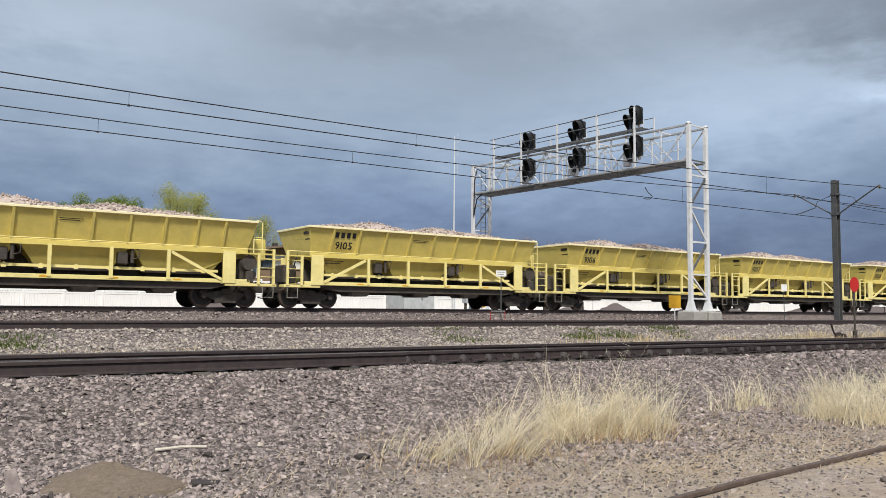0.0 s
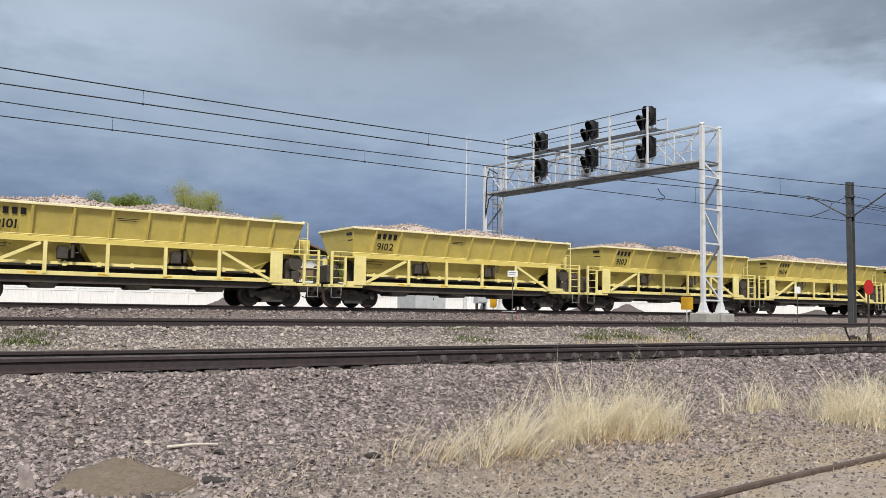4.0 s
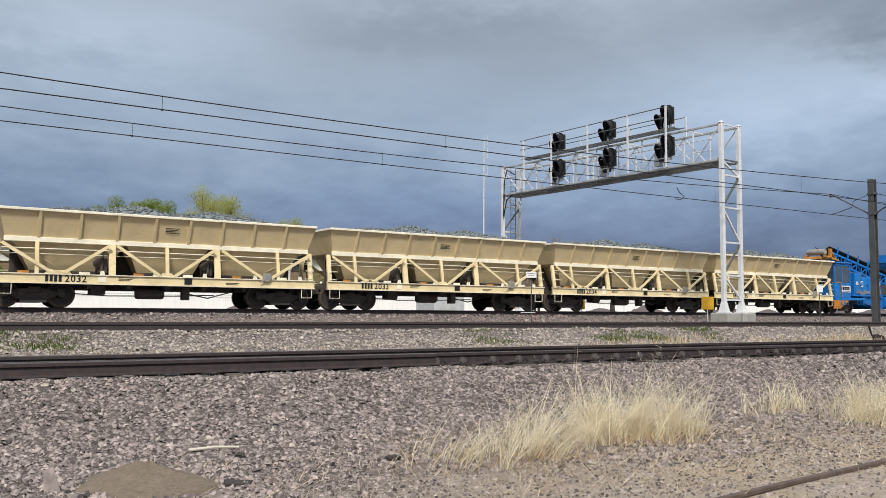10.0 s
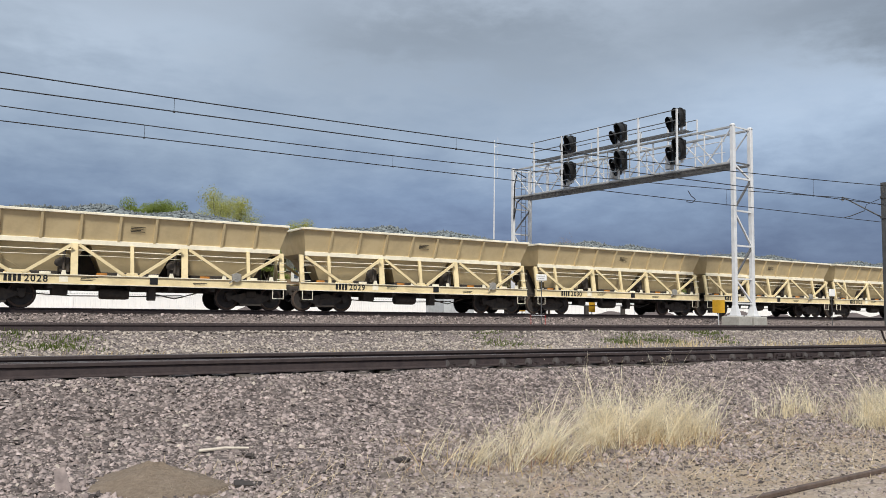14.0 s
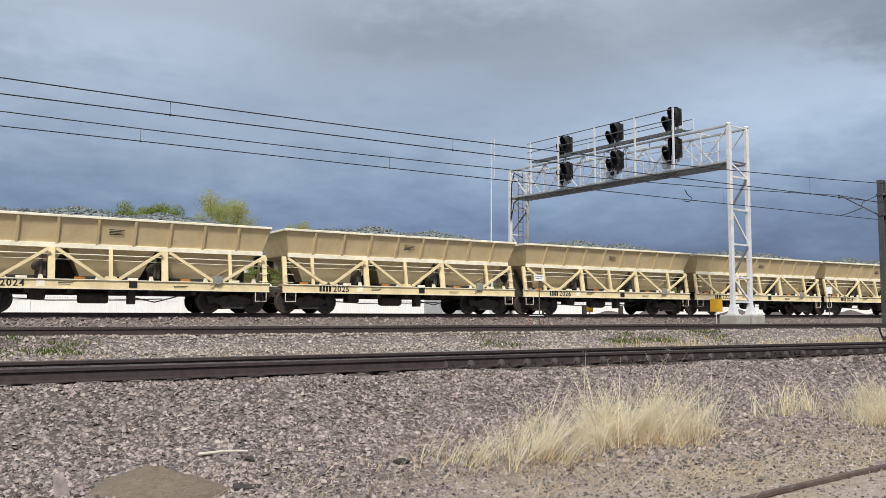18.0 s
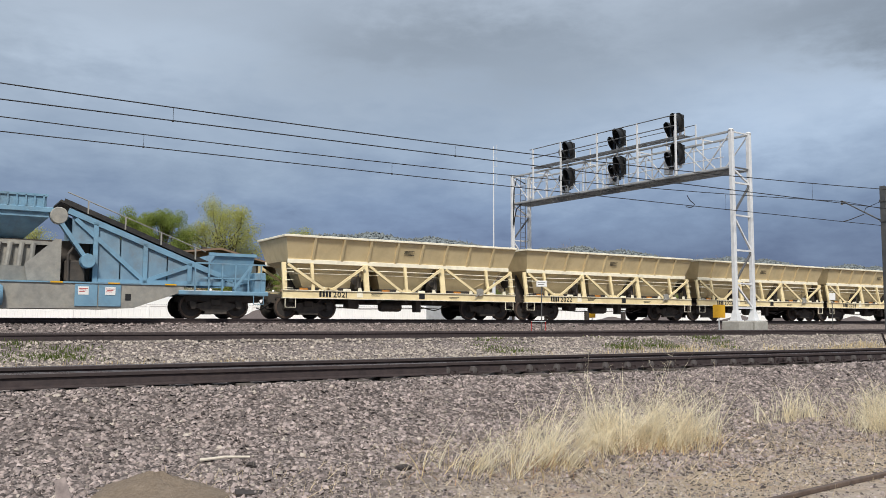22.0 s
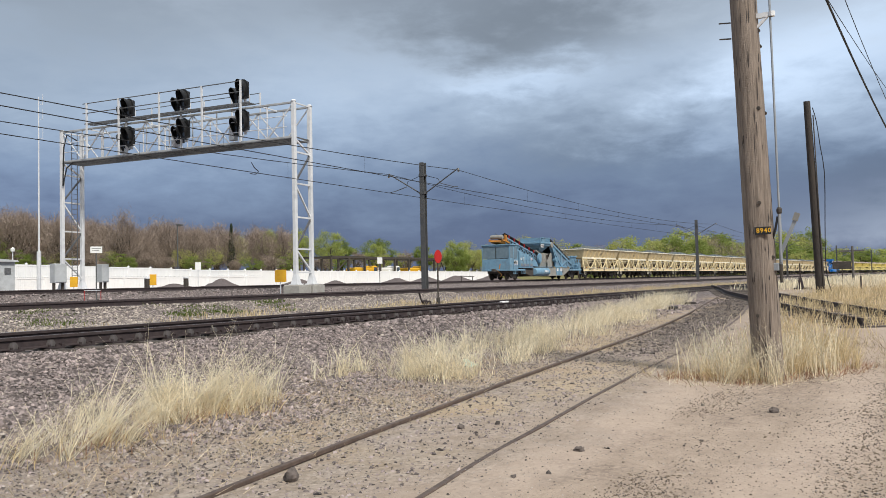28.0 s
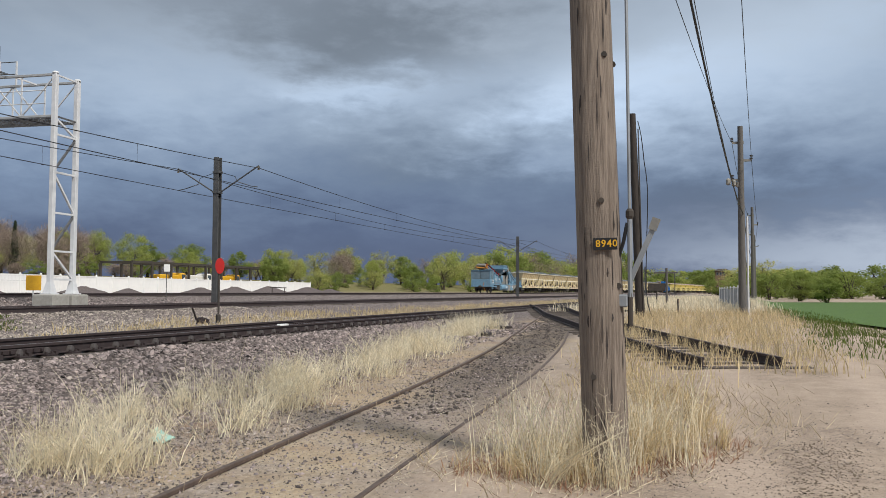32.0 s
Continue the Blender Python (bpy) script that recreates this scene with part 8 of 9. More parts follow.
def stone_field(name, pts, smin, smax, material, label, seed):
    """Many small broken stones lying on the ground."""
    rnd = np.random.RandomState(seed)
    n = len(pts)
    base = np.array([(1, 0, -0.15), (-1, 0, -0.15), (0, 1, -0.15), (0, -1, -0.15), (0.3, 0.2, 1), (0, 0, -0.7), (-0.6, 0.5, 0.55), (0.6, -0.55, 0.5)])
    faces = np.array([(0, 2, 4), (2, 6, 4), (1, 6, 2), (6, 1, 4), (1, 3, 4), (3, 7, 4), (7, 0, 4), (3, 0, 7)])
    s = rnd.uniform(0, 1, n) ** 2.2 * (smax - smin) + smin
    v = base[None] * rnd.uniform(0.65, 1.25, (n, 8, 1)) + rnd.uniform(-0.22, 0.22, (n, 8, 3))
    v *= np.stack([rnd.uniform(0.8, 1.5, n), rnd.uniform(0.6, 1.1, n), rnd.uniform(0.65, 1.15, n)], 1)[:, None, :] * s[:, None, None]
    a, b = rnd.uniform(0, 6.28, n), rnd.uniform(-0.9, 0.9, n)
    ca, sa, cb, sb = np.cos(a), np.sin(a), np.cos(b), np.sin(b)
    y, z = v[:, :, 1] * cb[:, None] - v[:, :, 2] * sb[:, None], v[:, :, 1] * sb[:, None] + v[:, :, 2] * cb[:, None]
    x = v[:, :, 0]
    out = np.stack([x * ca[:, None] - y * sa[:, None], x * sa[:, None] + y * ca[:, None], z], 2)
    p = np.asarray(pts, float)
    p[:, 2] += s * 0.12
    out += p[:, None, :]
    f = (faces[None] + (np.arange(n) * 8)[:, None, None]).reshape(-1, 3)
    tagged(new(name, raw_mesh(name, out.reshape(-1, 3), f, material)), label, "stones", kind="stuff")


def scatter(n, u0, u1, v0, v1, seed, keep=None):
    rnd = np.random.RandomState(seed)
    out = []
    while len(out) < n:
        u, v = rnd.uniform(u0, u1), rnd.uniform(v0, v1)
        if keep is None or keep(u, v, rnd):
            out.append((u, v, ground_z(u, v)))
    return out


def build_stones():
    def bank(u, v, r):
        edge = v + noise.noise((u * 0.4, v * 0.4, 9)) * 1.6 - 0.03 * u
        return r.rand() < min(1.0, max(0.05, (edge - 5.7) / 2.2)) and not (abs(v - 11.45) < 0.26)
    stone_field("ballast_stones", scatter(62000, -5, 14, 6.2, 11.4, 1, bank), 0.009, 0.036, "ballast_stone", "loose broken purple-grey ballast stones on the bank", 2)
    stone_field("ballast_stones", scatter(15000, 14, 34, 6.8, 11.4, 3, bank), 0.02, 0.055, "ballast_stone", "loose broken purple-grey ballast stones on the bank", 4)
    stone_field("ballast_stones", scatter(4200, -5, 16, 5.4, 11.0, 5, bank), 0.010, 0.036, "ballast_pale", "pale broken stones among the darker ballast", 6)
    stone_field("ballast_stones", scatter(13000, 2, 22, 3.4, 7.4, 7, lambda u, v, r: r.rand() < (0.85 if v > spur_v(u) else 0.75 if v > spur_v(u) - 1.3 else 0.1)), 0.006, 0.024, "ballast_stone", "scattered small stones along the old spur", 8)
    stone_field("pebbles", scatter(3800, 2, 17, -2.5, 4.6, 9, lambda u, v, r: r.rand() < 0.25 + 0.9 * max(0, noise.noise((u * 0.7, v * 1.1, 21)) + 0.2)), 0.004, 0.013, "clod", "scattered dark pebbles on the dirt road", 10)
    stone_field("pebbles", scatter(12000, 3, 15, -1.8, 3.8, 61, lambda u, v, r: r.rand() < 0.15 + 1.1 * max(0, noise.noise((u * 0.9, v * 0.9, 33)) + 0.15)), 0.003, 0.009, "ballast_pale", "fine pale grit on the dirt road", 62)
    stone_field("pebbles", scatter(7000, 5, 15, -1.5, 2.2, 63, lambda u, v, r: r.rand() < 0.05 + 1.3 * max(0, noise.noise((u * 0.6, v * 0.9, 41)) + 0.05)), 0.003, 0.010, "clod", "patches of fine dark grit on the dirt road", 64)
    stone_field("pebbles", scatter(5500, 5, 15, -1.0, 2.6, 71, lambda u, v, r: u < 11.4 + 1.4 * max(0.0, 2.2 - v) and r.rand() < 0.02 + 2.2 * max(0, noise.noise((u * 0.35, v * 1.3, 51)) - 0.02)), 0.005, 0.014, "soil", "crumbs of brown earth in strips along the dirt road", 72)
    stone_field("ballast_stones", scatter(27000, -6, 36, 13.2, 21.6, 11, lambda u, v, r: v < 15 or v > 18 or r.rand() < 0.6), 0.026, 0.06, "ballast_pale", "pale grey ballast between the tracks", 12)
    stone_field("ballast_stones", scatter(10000, 0, 46, 24.0, 32.0, 13), 0.035, 0.075, "ballast_stone", "dark ballast beside the far track", 14)
    stone_field("pebbles", scatter(26, 3, 14, -1.0, 4.3, 19), 0.018, 0.036, "clod", "larger dark clods on the dirt road", 20)
    stone_field("debris", scatter(5200, 4, 20, 3.2, 6.2, 23, lambda u, v, r: spur_v(u) - 1.7 < v < spur_v(u) + 0.4 and r.rand() < 0.25 + 0.75 * min(1, max(0, (u - 6) / 7))), 0.004, 0.013, "clod", "fine dark debris between the spur rails", 24)
    loam = lambda u, v, r: v > spur_v(u) + 0.15 and r.rand() < max(0.1, min(1.0, (8.6 - v) / 1.6))
    stone_field("gravel", scatter(8000, 1.5, 15, 5.2, 8.6, 25, loam), 0.006, 0.022, "ballast_pale", "fine pale gravel trodden into brown earth", 26)
    stone_field("gravel", scatter(7000, 1.5, 15, 5.2, 8.6, 27, loam), 0.006, 0.02, "clod", "fine dark gravel trodden into brown earth", 28)
    # oily dark patch in the spur's turnout
    stone_field("ballast_stones", scatter(3000, 14, 40, 4.4, 9.0, 15, lambda u, v, r: spur_v(u) - 1.45 < v < spur_v(u) - 0.08), 0.015, 0.04, "clod", "dark fouled ballast inside the spur turnout", 16)


build_stones()


# ---- grass ----
def grass(name, roots, hmin, hmax, lean, material, label, seed, width=0.006, wind=(0.25, -0.1), bent=0.5, heads=0.0):
    """Dry stems: three-part bent blades that taper to a point; some carry a loose seed head of short side sprays."""
    rnd = np.random.RandomState(seed)
    p = np.asarray(roots, float)
    n = len(p)
    h = rnd.uniform(0, 1, n) ** 1.1 * (hmax - hmin) + hmin
    if p.shape[1] > 3:
        h *= p[:, 3]
    a = rnd.uniform(0, 6.28, n)
    d = np.stack([np.cos(a), np.sin(a)], 1) * (rnd.rand(n, 1) ** 0.9) * lean + np.array(wind) * rnd.rand(n, 1)
    if p.shape[1] > 4:
        d = d * 0.55 + p[:, 4:6]
    sd = np.stack([-np.sin(a + 1), np.cos(a + 1)], 1) * (width * rnd.uniform(0.6, 1.3, n))[:, None]
    vs = []

    def at(t, q=slice(None)):
        return np.concatenate([p[q, :2] + d[q] * (t ** (1 + bent)) * h[q][:, None], (p[q, 2] - 0.03 + h[q] * t * (1 - 0.12 * t))[:, None]], 1)

    for t, w in ((0, 1.0), (0.4, 0.85), (0.75, 0.6), (1.0, 0.0)):
        c = at(t)
        if w:
            o = np.concatenate([sd * w, np.zeros((n, 1))], 1)
            vs += [c - o, c + o]
        else:
            vs.append(c)
    v = np.stack(vs, 1).reshape(-1, 3)
    k = np.arange(n)[:, None] * 7
    tri = np.concatenate([k + np.array([q]) for q in ((0, 1, 3), (0, 3, 2), (2, 3, 5), (2, 5, 4), (4, 5, 6))], 0)
    if heads:
        pick = np.where((rnd.rand(n) < heads) & (h > 0.3))[0]
        for j in range(9):
            c = at(0.34 + 0.073 * j, pick)
            m = len(pick)
            dr = rnd.normal(0, 1, (m, 3)) * np.array([1, 1, 0.5]) + np.array([0, 0, 0.7]); dr /= np.linalg.norm(dr, axis=1)[:, None]
            ln = rnd.uniform(0.03, 0.13, m)[:, None]
            s2 = np.cross(dr, rnd.normal(0, 1, (m, 3))); s2 /= np.linalg.norm(s2, axis=1)[:, None]
            w2 = width * 0.75
            add = np.stack([c - s2 * w2 * 0.5, c + s2 * w2, c + dr * ln], 1).reshape(-1, 3)
            tri = np.concatenate([tri, len(v) + np.arange(m * 3).reshape(-1, 3)], 0)
            v = np.concatenate([v, add], 0)
    tagged(new(name, raw_mesh(name, v, tri, material)), label, "dry grass", kind="stuff")


def tufts(n_tufts, per, u0, u1, v0, v1, seed, spread=0.16, keep=None):
    rnd = np.random.RandomState(seed)
    out = []
    k = 0
    while k < n_tufts:
        u, v = rnd.uniform(u0, u1), rnd.uniform(v0, v1)
        if keep and not keep(u, v, rnd):
            continue
        k += 1
        z = ground_z(u, v)
        sc = rnd.uniform(0.55, 1.0)
        m = int(per * rnd.uniform(0.5, 1.4))
        du, dv = rnd.normal(0, spread, m), rnd.normal(0, spread, m)
        out += [(u + a, v + b, z, sc) for a, b in zip(du, dv)]
    return out


def build_grass():
    # the large tussock on the bank: loose leaning bunches at one end, a tall upright clump at the other
    rnd = np.random.RandomState(30)

    def bunches(spots):
        """Roots of fanned bunches: centre, scatter, bunches, stems in each, height and lean along x and y."""
        out = []
        for cu, cv, su, sv, n, m, hs, lu, lv in spots:
            for k in range(n):
                u, v = cu + rnd.normal(0, su), cv + rnd.normal(0, sv)
                bu, bv, hb = lu + rnd.normal(0, 0.34), lv + rnd.normal(0, 0.26), hs * rnd.uniform(0.55, 1.1)
                for j in range(int(m * rnd.uniform(0.6, 1.3))):
                    a, b = u + rnd.normal(0, 0.045), v + rnd.normal(0, 0.045)
                    out.append((a, b, ground_z(a, b), hb * rnd.uniform(0.5, 1.15), bu + rnd.normal(0, 0.17), bv + rnd.normal(0, 0.17)))
        return out

    big = bunches(((4.3, 7.3, 0.16, 0.16, 6, 14, 0.75, 0.55, -0.25), (5.0, 7.25, 0.2, 0.2, 9, 14, 0.80, 0.5, -0.2), (5.55, 7.35, 0.22, 0.25, 11, 16, 0.92, 0.38, -0.15),
                   (6.35, 7.5, 0.25, 0.26, 17, 19, 1.2, 0.2, -0.1), (7.05, 7.7, 0.3, 0.25, 21, 20, 1.32, 0.08, 0.0), (7.75, 7.7, 0.25, 0.22, 14, 20, 1.1, 0.25, -0.1)))
    grass("dry_grass_tussock", big, 0.35, 1.05, 0.5, "straw", "large tussock of tall pale dry grass on the ballast bank", 31, 0.0036, (0, 0), 0.35, 0.85)
    grass("dry_grass_tussock", [q[:3] + (q[3] * 0.8, q[4] + rnd.normal(0, 0.6), q[5] + rnd.normal(0, 0.6)) for q in big[::3]], 0.3, 0.95, 0.9, "straw", "tangled loose stems in the large tussock", 131, 0.0032, (0, 0), 0.15, 0.9)
    low = [(u + rnd.normal(0, 0.16), v + rnd.normal(0, 0.18) - 0.12, z, 1.0) for u, v, z, *s_ in big[::2]]
    grass("dry_grass_tussock", low, 0.06, 0.36, 1.3, "straw_gold", "low golden stems at the foot of the tussock", 32, 0.005, (0, 0), 0.2)
    weeds = [(u + rnd.normal(0, 0.25), v - abs(rnd.normal(0.1, 0.3)), z, 1.0) for u, v, z, *s_ in big[::6]]
    grass("dry_weeds", weeds, 0.05, 0.22, 1.4, "weed_rust", "low rust-brown dead weeds at the foot of the tussock", 33, 0.006, (0, 0), 0.2, 0.0)
    # smaller clumps further along the bank
    for k, spots in enumerate((((10.7, 8.15, 0.34, 0.25, 17, 14, 0.85, 0.0, 0.05),), ((12.6, 7.9, 0.5, 0.35, 20, 15, 0.8, 0.1, 0.0), (13.8, 7.8, 0.5, 0.3, 20, 16, 0.9, 0.0, 0.0)),
                               ((15.6, 7.7, 0.6, 0.35, 24, 16, 0.88, 0.05, 0.0),))):
        grass("dry_grass_tussock", bunches(spots), 0.3, 1.05, 0.5, "straw", "thin tussock of pale dry grass on the bank", 110 + k, 0.0042, (0, 0), 0.4, 0.6)
    # band of dry grass between the bank and the spur
    band = tufts(430, 17, 10.5, 33, 6.0, 10.4, 33, 0.15, lambda u, v, r: spur_v(u) + 0.8 < v < spur_v(u) + 2.5 - 0.02 * u and noise.noise((u * 0.8, v * 1.1, 4)) > -0.1 + 0.35 * r.rand())
    grass("dry_grass_band", band, 0.10, 0.85, 1.0, "straw", "band of pale dry grass along the ballast bank", 34, 0.005, (0.1, -0.05), 0.4, 0.55)
    litter = tufts(680, 15, 4, 24, 4.6, 8.8, 35, 0.3, lambda u, v, r: v > spur_v(u) + 0.2)
    litter += tufts(120, 8, 1.5, 6, 6.2, 8.2, 61, 0.3)
    grass("straw_litter", litter, 0.05, 0.22, 1.9, "straw_flat", "flattened straw litter on gravel", 36, 0.004, (0, 0), 0.0)
    # round the near pole
    edge = lambda v: 11.5 + 0.3 * max(0.0, v - 2.4) + 1.4 * max(0.0, 2.2 - v)
    foot = bunches(((11.95, 3.0, 0.22, 0.26, 22, 13, 0.42, -0.2, 0.2), (11.85, 2.55, 0.2, 0.25, 18, 14, 0.55, -0.25, 0.3), (12.2, 2.2, 0.3, 0.3, 26, 15, 0.66, -0.1, 0.2), (12.7, 1.85, 0.35, 0.25, 28, 15, 0.68, 0.0, -0.1),
                    (13.4, 1.75, 0.5, 0.35, 38, 16, 0.68, 0.0, 0.0), (14.4, 1.6, 0.6, 0.35, 38, 16, 0.64, 0.0, 0.0), (15.7, 1.75, 0.7, 0.4, 34, 16, 0.6, 0.05, 0.0)))
    foot = [q for q in foot if q[1] > 0.076 * q[0] and q[0] > edge(q[1])]
    grass("dry_grass_tussock", foot, 0.3, 1.0, 0.5, "straw_pale_gold", "golden dry grass round the utility pole", 38, 0.004, (0, 0), 0.4, 0.6)
    stems = tufts(64, 9, 11.4, 13.6, 1.2, 3.2, 39, 0.10, lambda u, v, r: edge(v) < u < edge(v) + 1.4)
    grass("tall_dry_stems", stems, 0.5, 1.2, 0.45, "straw", "tall pale dry stems at the pole's foot", 40, 0.0045, (-0.15, 0.1), 0.5, 0.3)
    weeds = tufts(150, 9, 11.2, 15.0, 0.9, 3.4, 141, 0.12, lambda u, v, r: edge(v) - 0.1 < u < edge(v) + 0.55)
    grass("dry_weeds", weeds, 0.04, 0.2, 1.4, "weed_rust", "low rust-brown dead weeds at the pole's foot", 142, 0.006, (0, 0), 0.2, 0.0)
    lit = tufts(200, 13, 10.8, 18, 0.2, 3.8, 41, 0.22, lambda u, v, r: u > edge(v) - 0.35)
    grass("straw_litter", lit, 0.06, 0.3, 1.8, "straw_flat", "broken straw lying at the road's edge", 42, 0.005, (0, 0), 0.0)
    front = tufts(20, 9, 11.5, 11.8, 1.75, 2.6, 64, 0.08) + tufts(7, 8, 11.55, 11.75, 1.85, 2.15, 66, 0.05)
    grass("dry_grass_tussock", front, 0.25, 1.25, 0.55, "straw", "pale dry stems standing before the utility pole", 65, 0.0036, (0, 0.1), 0.4, 0.4)
    sheaf = bunches(((11.4, 2.5, 0.04, 0.06, 3, 12, 1.15, 0.1, -0.85),))
    grass("dry_grass_tussock", sheaf, 0.7, 1.05, 0.25, "straw", "sheaf of long pale stems leaning against the utility pole", 67, 0.0045, (0, 0), 0.5, 0.2)
    fallen = tufts(80, 7, 10.9, 14.5, 0.8, 3.8, 62, 0.2, lambda u, v, r: edge(v) - 0.5 < u < edge(v) + 0.4)
    grass("straw_litter", fallen, 0.06, 0.16, 4.5, "straw", "long fallen straws at the foot of the pole", 63, 0.0045, (0, 0), 0.0)
    # beyond the pole, along the branch and up the rise
    far = tufts(560, 20, 16, 46, -1.2, 4.6, 43, 0.25, lambda u, v, r: v < spur_v(u) - 2.3 and v > (0.076 * u if u < 20 else -0.9 - 0.01 * u))
    grass("dry_grass_meadow", far, 0.12, 0.66, 0.6, "straw_pale_gold", "pale dry grass meadow beyond the utility pole", 44, 0.008, (-0.05, 0.05))
    rise = tufts(800, 22, 46, 120, -1.0, 9.0, 45, 0.6)
    grass("dry_grass_meadow", rise, 0.25, 0.85, 0.4, "straw", "pale dry grass on the rise beside the tracks", 46, 0.02, (-0.05, 0.05))
    # between the tracks
    mid = tufts(820, 20, 14, 110, 14.8, 19.6, 47, 0.3, lambda u, v, r: r.rand() < min(1, 0.12 + u / 45))
    grass("dry_grass_strip", mid, 0.12, 0.46, 0.5, "straw_pale_gold", "thin strip of tan dry grass between the tracks", 48, 0.012, (0, 0))
    gre = tufts(120, 40, -4, 24, 19.4, 21.2, 49, 0.25, lambda u, v, r: any(abs(u - c) < w for c, w in ((0.6, 1.5), (13.2, 0.9), (18.5, 1.4), (22.2, 0.8))))
    grass("green_grass_patch", gre, 0.05, 0.2, 0.6, "green_blade", "small patches of young green grass between the tracks", 50, 0.012, (0, 0))
    m2 = tufts(120, 12, -4, 14, 14.9, 18.5, 51, 0.25)
    grass("dry_grass_strip", m2, 0.08, 0.3, 0.6, "straw_gold", "sparse dry weeds between the tracks", 52, 0.008, (0, 0))
    bit = tufts(26, 9, -3, 22, 24.2, 25.6, 53, 0.15)
    grass("dry_weeds", bit, 0.1, 0.4, 0.5, "straw_gold", "sparse dry weeds beside the middle track", 54, 0.01, (0, 0))
    lawnside = tufts(260, 24, 24, 60, -4.5, -1.0, 55, 0.3)
    grass("green_grass_patch", lawnside, 0.1, 0.35, 0.5, "green_blade", "rough green grass at the lawn's edge", 56, 0.012, (0, 0))


build_grass()


# ---- small things on the ground ----
def lump(name, u, v, r, material, label, category, seed, flat=0.6):
    rnd = np.random.RandomState(seed)
    s = Shape()
    n = 14
    rs = []
    for k in range(9):
        t = math.pi * (0.03 + 0.94 * k / 8)
        row = []
        for a in range(n):
            d = Vector((math.sin(t) * math.cos(2 * math.pi * a / n), math.sin(t) * math.sin(2 * math.pi * a / n), -math.cos(t)))
            g = r * (1 + 0.42 * noise.noise(d * 1.3 + Vector((seed, 0, 0))) + 0.25 * noise.noise(d * 3.7 + Vector((0, seed, 0)))) * rnd.uniform(0.94, 1.06)
            row.append((d.x * g, d.y * g * 0.8, d.z * g * flat))
        rs.append(row)
    s.rings(rs)
    o = new(name, s.mesh(name, material))
    o.location, o.rotation_euler = (u, v, ground_z(u, v) + r * flat * 0.55), (0, 0, seed)
    tagged(o, label, category)


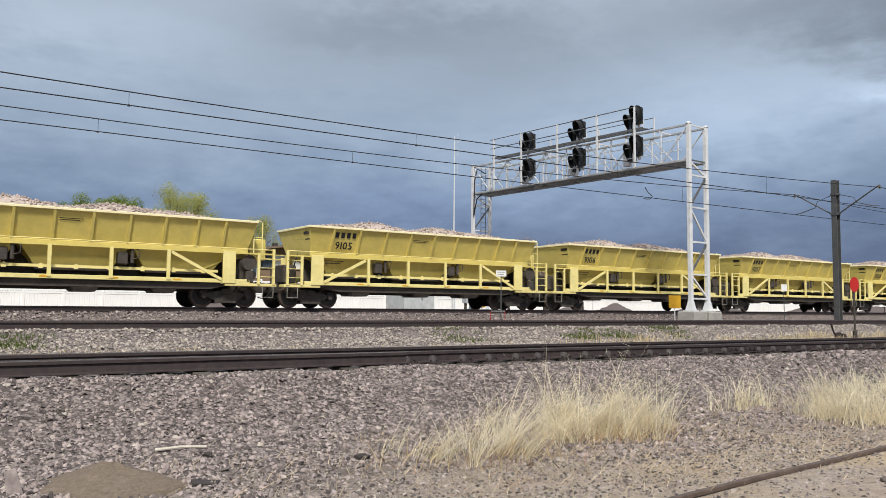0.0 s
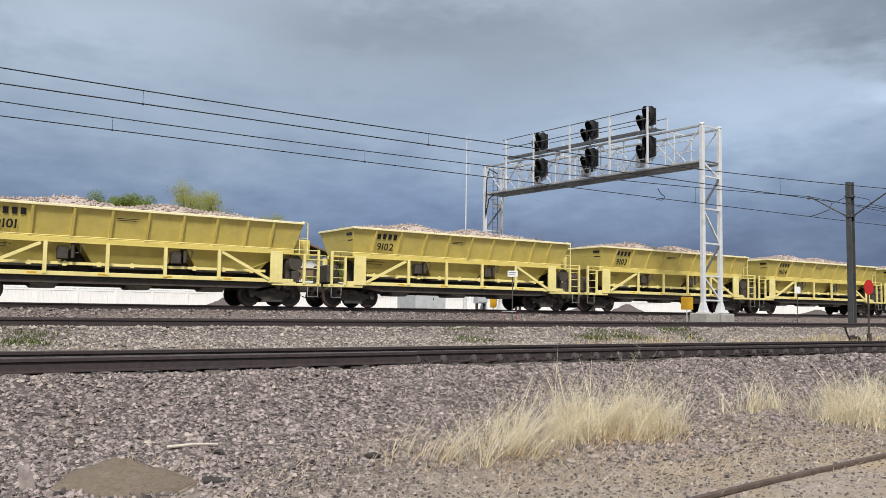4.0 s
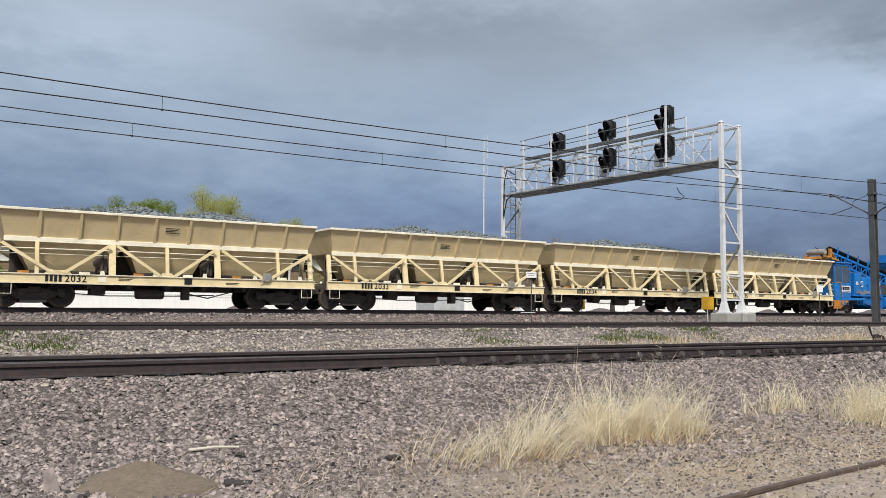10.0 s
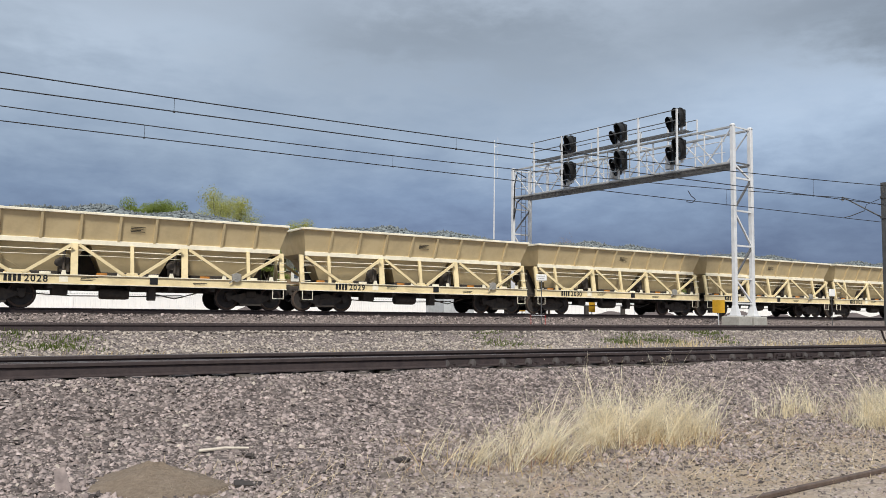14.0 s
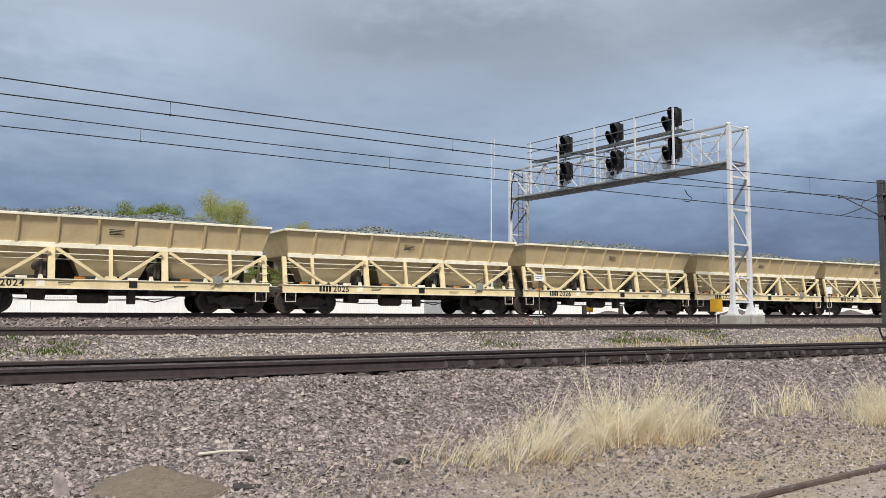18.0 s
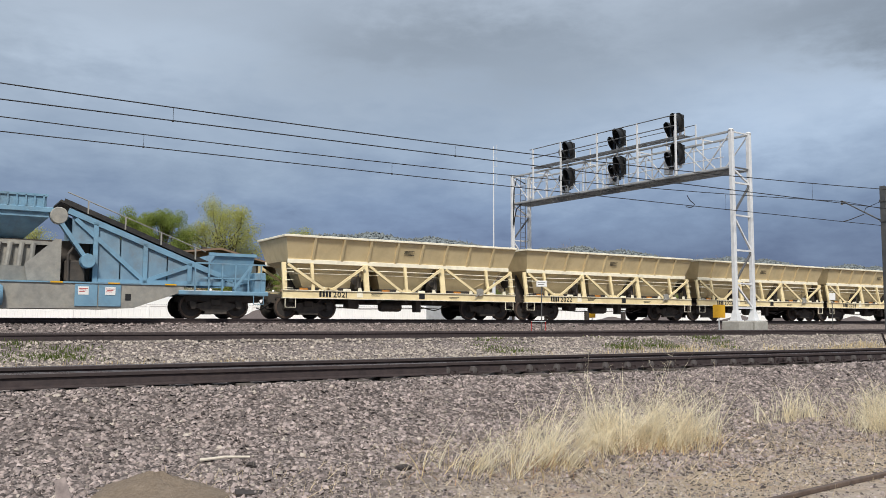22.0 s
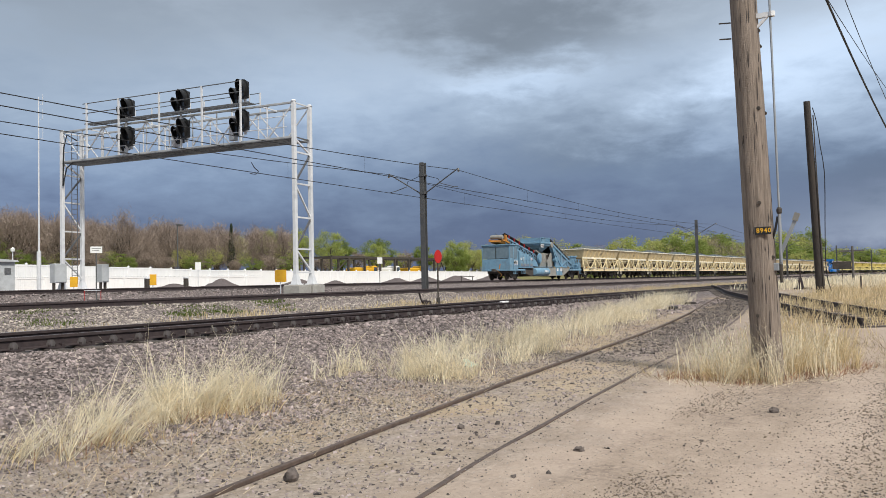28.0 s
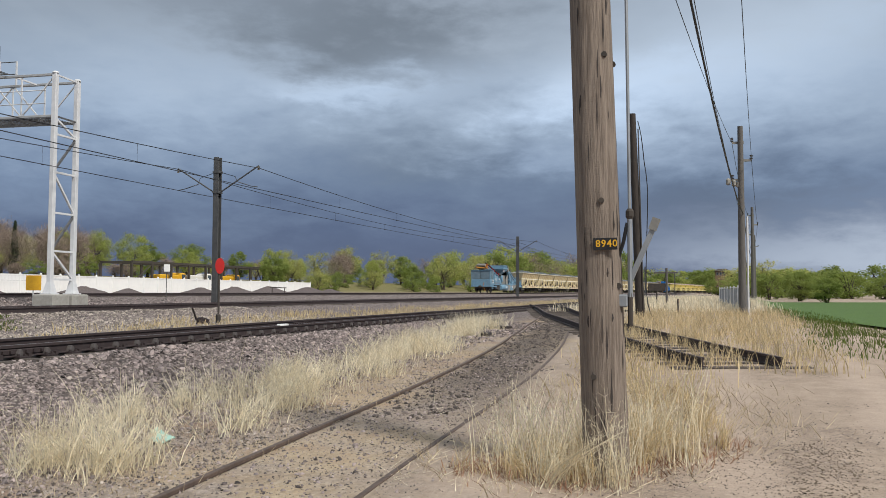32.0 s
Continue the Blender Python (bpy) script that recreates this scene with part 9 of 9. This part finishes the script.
def build_small_things():
    o = new("soil_mound", heap_mesh(3, 0.66, 0.2, "soil"))
    o.location = (1.38, 7.6, ground_z(1.38, 7.6) - 0.01)
    tagged(o, "low fine brown soil heap on the gravel", "soil heap")
    z = ground_z(2.25, 8.6)
    st = Shape().tube([(2.0, 8.63, z + 0.03), (2.26, 8.61, z + 0.045), (2.5, 8.57, z + 0.035)], 0.018, 7, 0.012)
    tagged(part("bleached_stick", st, "wood_trash"), "pale bleached wooden stick lying on gravel", "stick")
    lump("dark_clod", 2.44, 8.3, 0.06, "board_dark", "dark clod lying on gravel", "clod", 2)
    lump("dark_clod", 3.8, 7.6, 0.085, "board_dark", "dark flat clod on the gravel", "clod", 3, 0.4)
    lump("dirt_clod", 5.1, 4.55, 0.075, "clod", "brown dirt clod beside the spur rail", "clod", 4, 0.8)
    lump("dirt_clod", 7.05, 2.85, 0.045, "clod", "small brown clod on the dirt road", "clod", 5)
    lump("dirt_clod", 9.6, 1.6, 0.06, "clod", "small brown clod on the dirt road", "clod", 6)
    lump("dirt_clod", 7.6, 4.4, 0.05, "clod", "brown clod between the spur rails", "clod", 7)
    lump("pale_stone", 5.55, 6.6, 0.06, "ballast_pale", "pale flat stone in front of the tussock", "stone", 8, 0.4)
    lump("pale_stone", 5.0, 7.1, 0.05, "ballast_pale", "pale flat stone in front of the tussock", "stone", 9, 0.4)
    z = ground_z(2.0, 7.2)
    b = Shape().plate((1.98, 7.17, z + 0.03), (2.18, 7.13, z + 0.02), (2.24, 7.23, z + 0.03), (2.0, 7.29, z + 0.05), 0.02)
    tagged(part("board_scrap", b, "board_dark"), "dark rotten board scrap beside the soil heap", "board")
    z = ground_z(0.65, 7.55)
    b = Shape().plate((0.6, 7.5, z), (0.72, 7.48, z), (0.66, 7.56, z + 0.2), (0.58, 7.56, z + 0.18), 0.02)
    tagged(part("slate_chip", b, "ballast_stone"), "upright dark slate chip", "stone")
    z = ground_z(11.9, 6.7)
    b = Shape().plate((11.8, 6.6, z + 0.03), (12.05, 6.62, z + 0.05), (12.02, 6.8, z + 0.1), (11.78, 6.75, z + 0.06), 0.01)
    b.plate((11.85, 6.7, z + 0.06), (12.1, 6.74, z + 0.05), (12.05, 6.85, z + 0.14), (11.9, 6.82, z + 0.13), 0.01)
    tagged(part("plastic_litter", b, "paper_green"), "crumpled pale green plastic litter in dry grass", "litter")
    rnd = random.Random(3)
    for k, (u, v) in enumerate(((29.5, 8.4), (30.6, 8.1), (31.4, 8.6), (34.5, 9.2), (27.4, 7.6))):
        z = ground_z(u, v)
        s = Shape().box(-0.55, 0.55, -0.1, 0.1, 0.0, 0.11, 0.02)
        o = part("old_tie_piece", s, "board_dark")
        o.location, o.rotation_euler = (u, v, z), (rnd.uniform(-0.1, 0.1), rnd.uniform(-0.05, 0.1), rnd.uniform(-0.6, 0.6))
        tagged(o, "broken piece of dark rotten tie beside the spur", "wood scrap", "old tie pieces")
    c = Shape().box(-0.2, 0.2, -0.06, 0.06, 0, 0.05, 0.01)
    o = part("white_rail_block", c, "white"); o.location = (22.6, 11.45, Z_NEAR - 0.02)
    tagged(o, "small white painted block on the rail", "marker block")


build_small_things()


def motions():
    """The train rolls along the far track: place of its origin along x, second by second."""
    for car, off, length in TRAIN:
        rows = []
        for t, at in TRAIN_PATH:
            mid = at + off + length / 2
            yaw = far_yaw(mid)
            rows.append((t, pose(mid - length / 2 * math.cos(yaw), far_line(mid) - length / 2 * math.sin(yaw), Z_TRAIN, 0, 0, math.degrees(yaw))))
        walk(car, rows)


TRAIN_PATH = [(0, -64.15), (2, -41.96), (4.5, -13.95), (7, 13.72), (10, 47.73), (13, 82.13), (16, 116.88), (19, 152.42), (21, 176.1), (23, 200.02), (24.5, 218.8), (26, 238.0), (28.5, 270.4), (30.5, 296.1), (32, 315.2)]
motions()
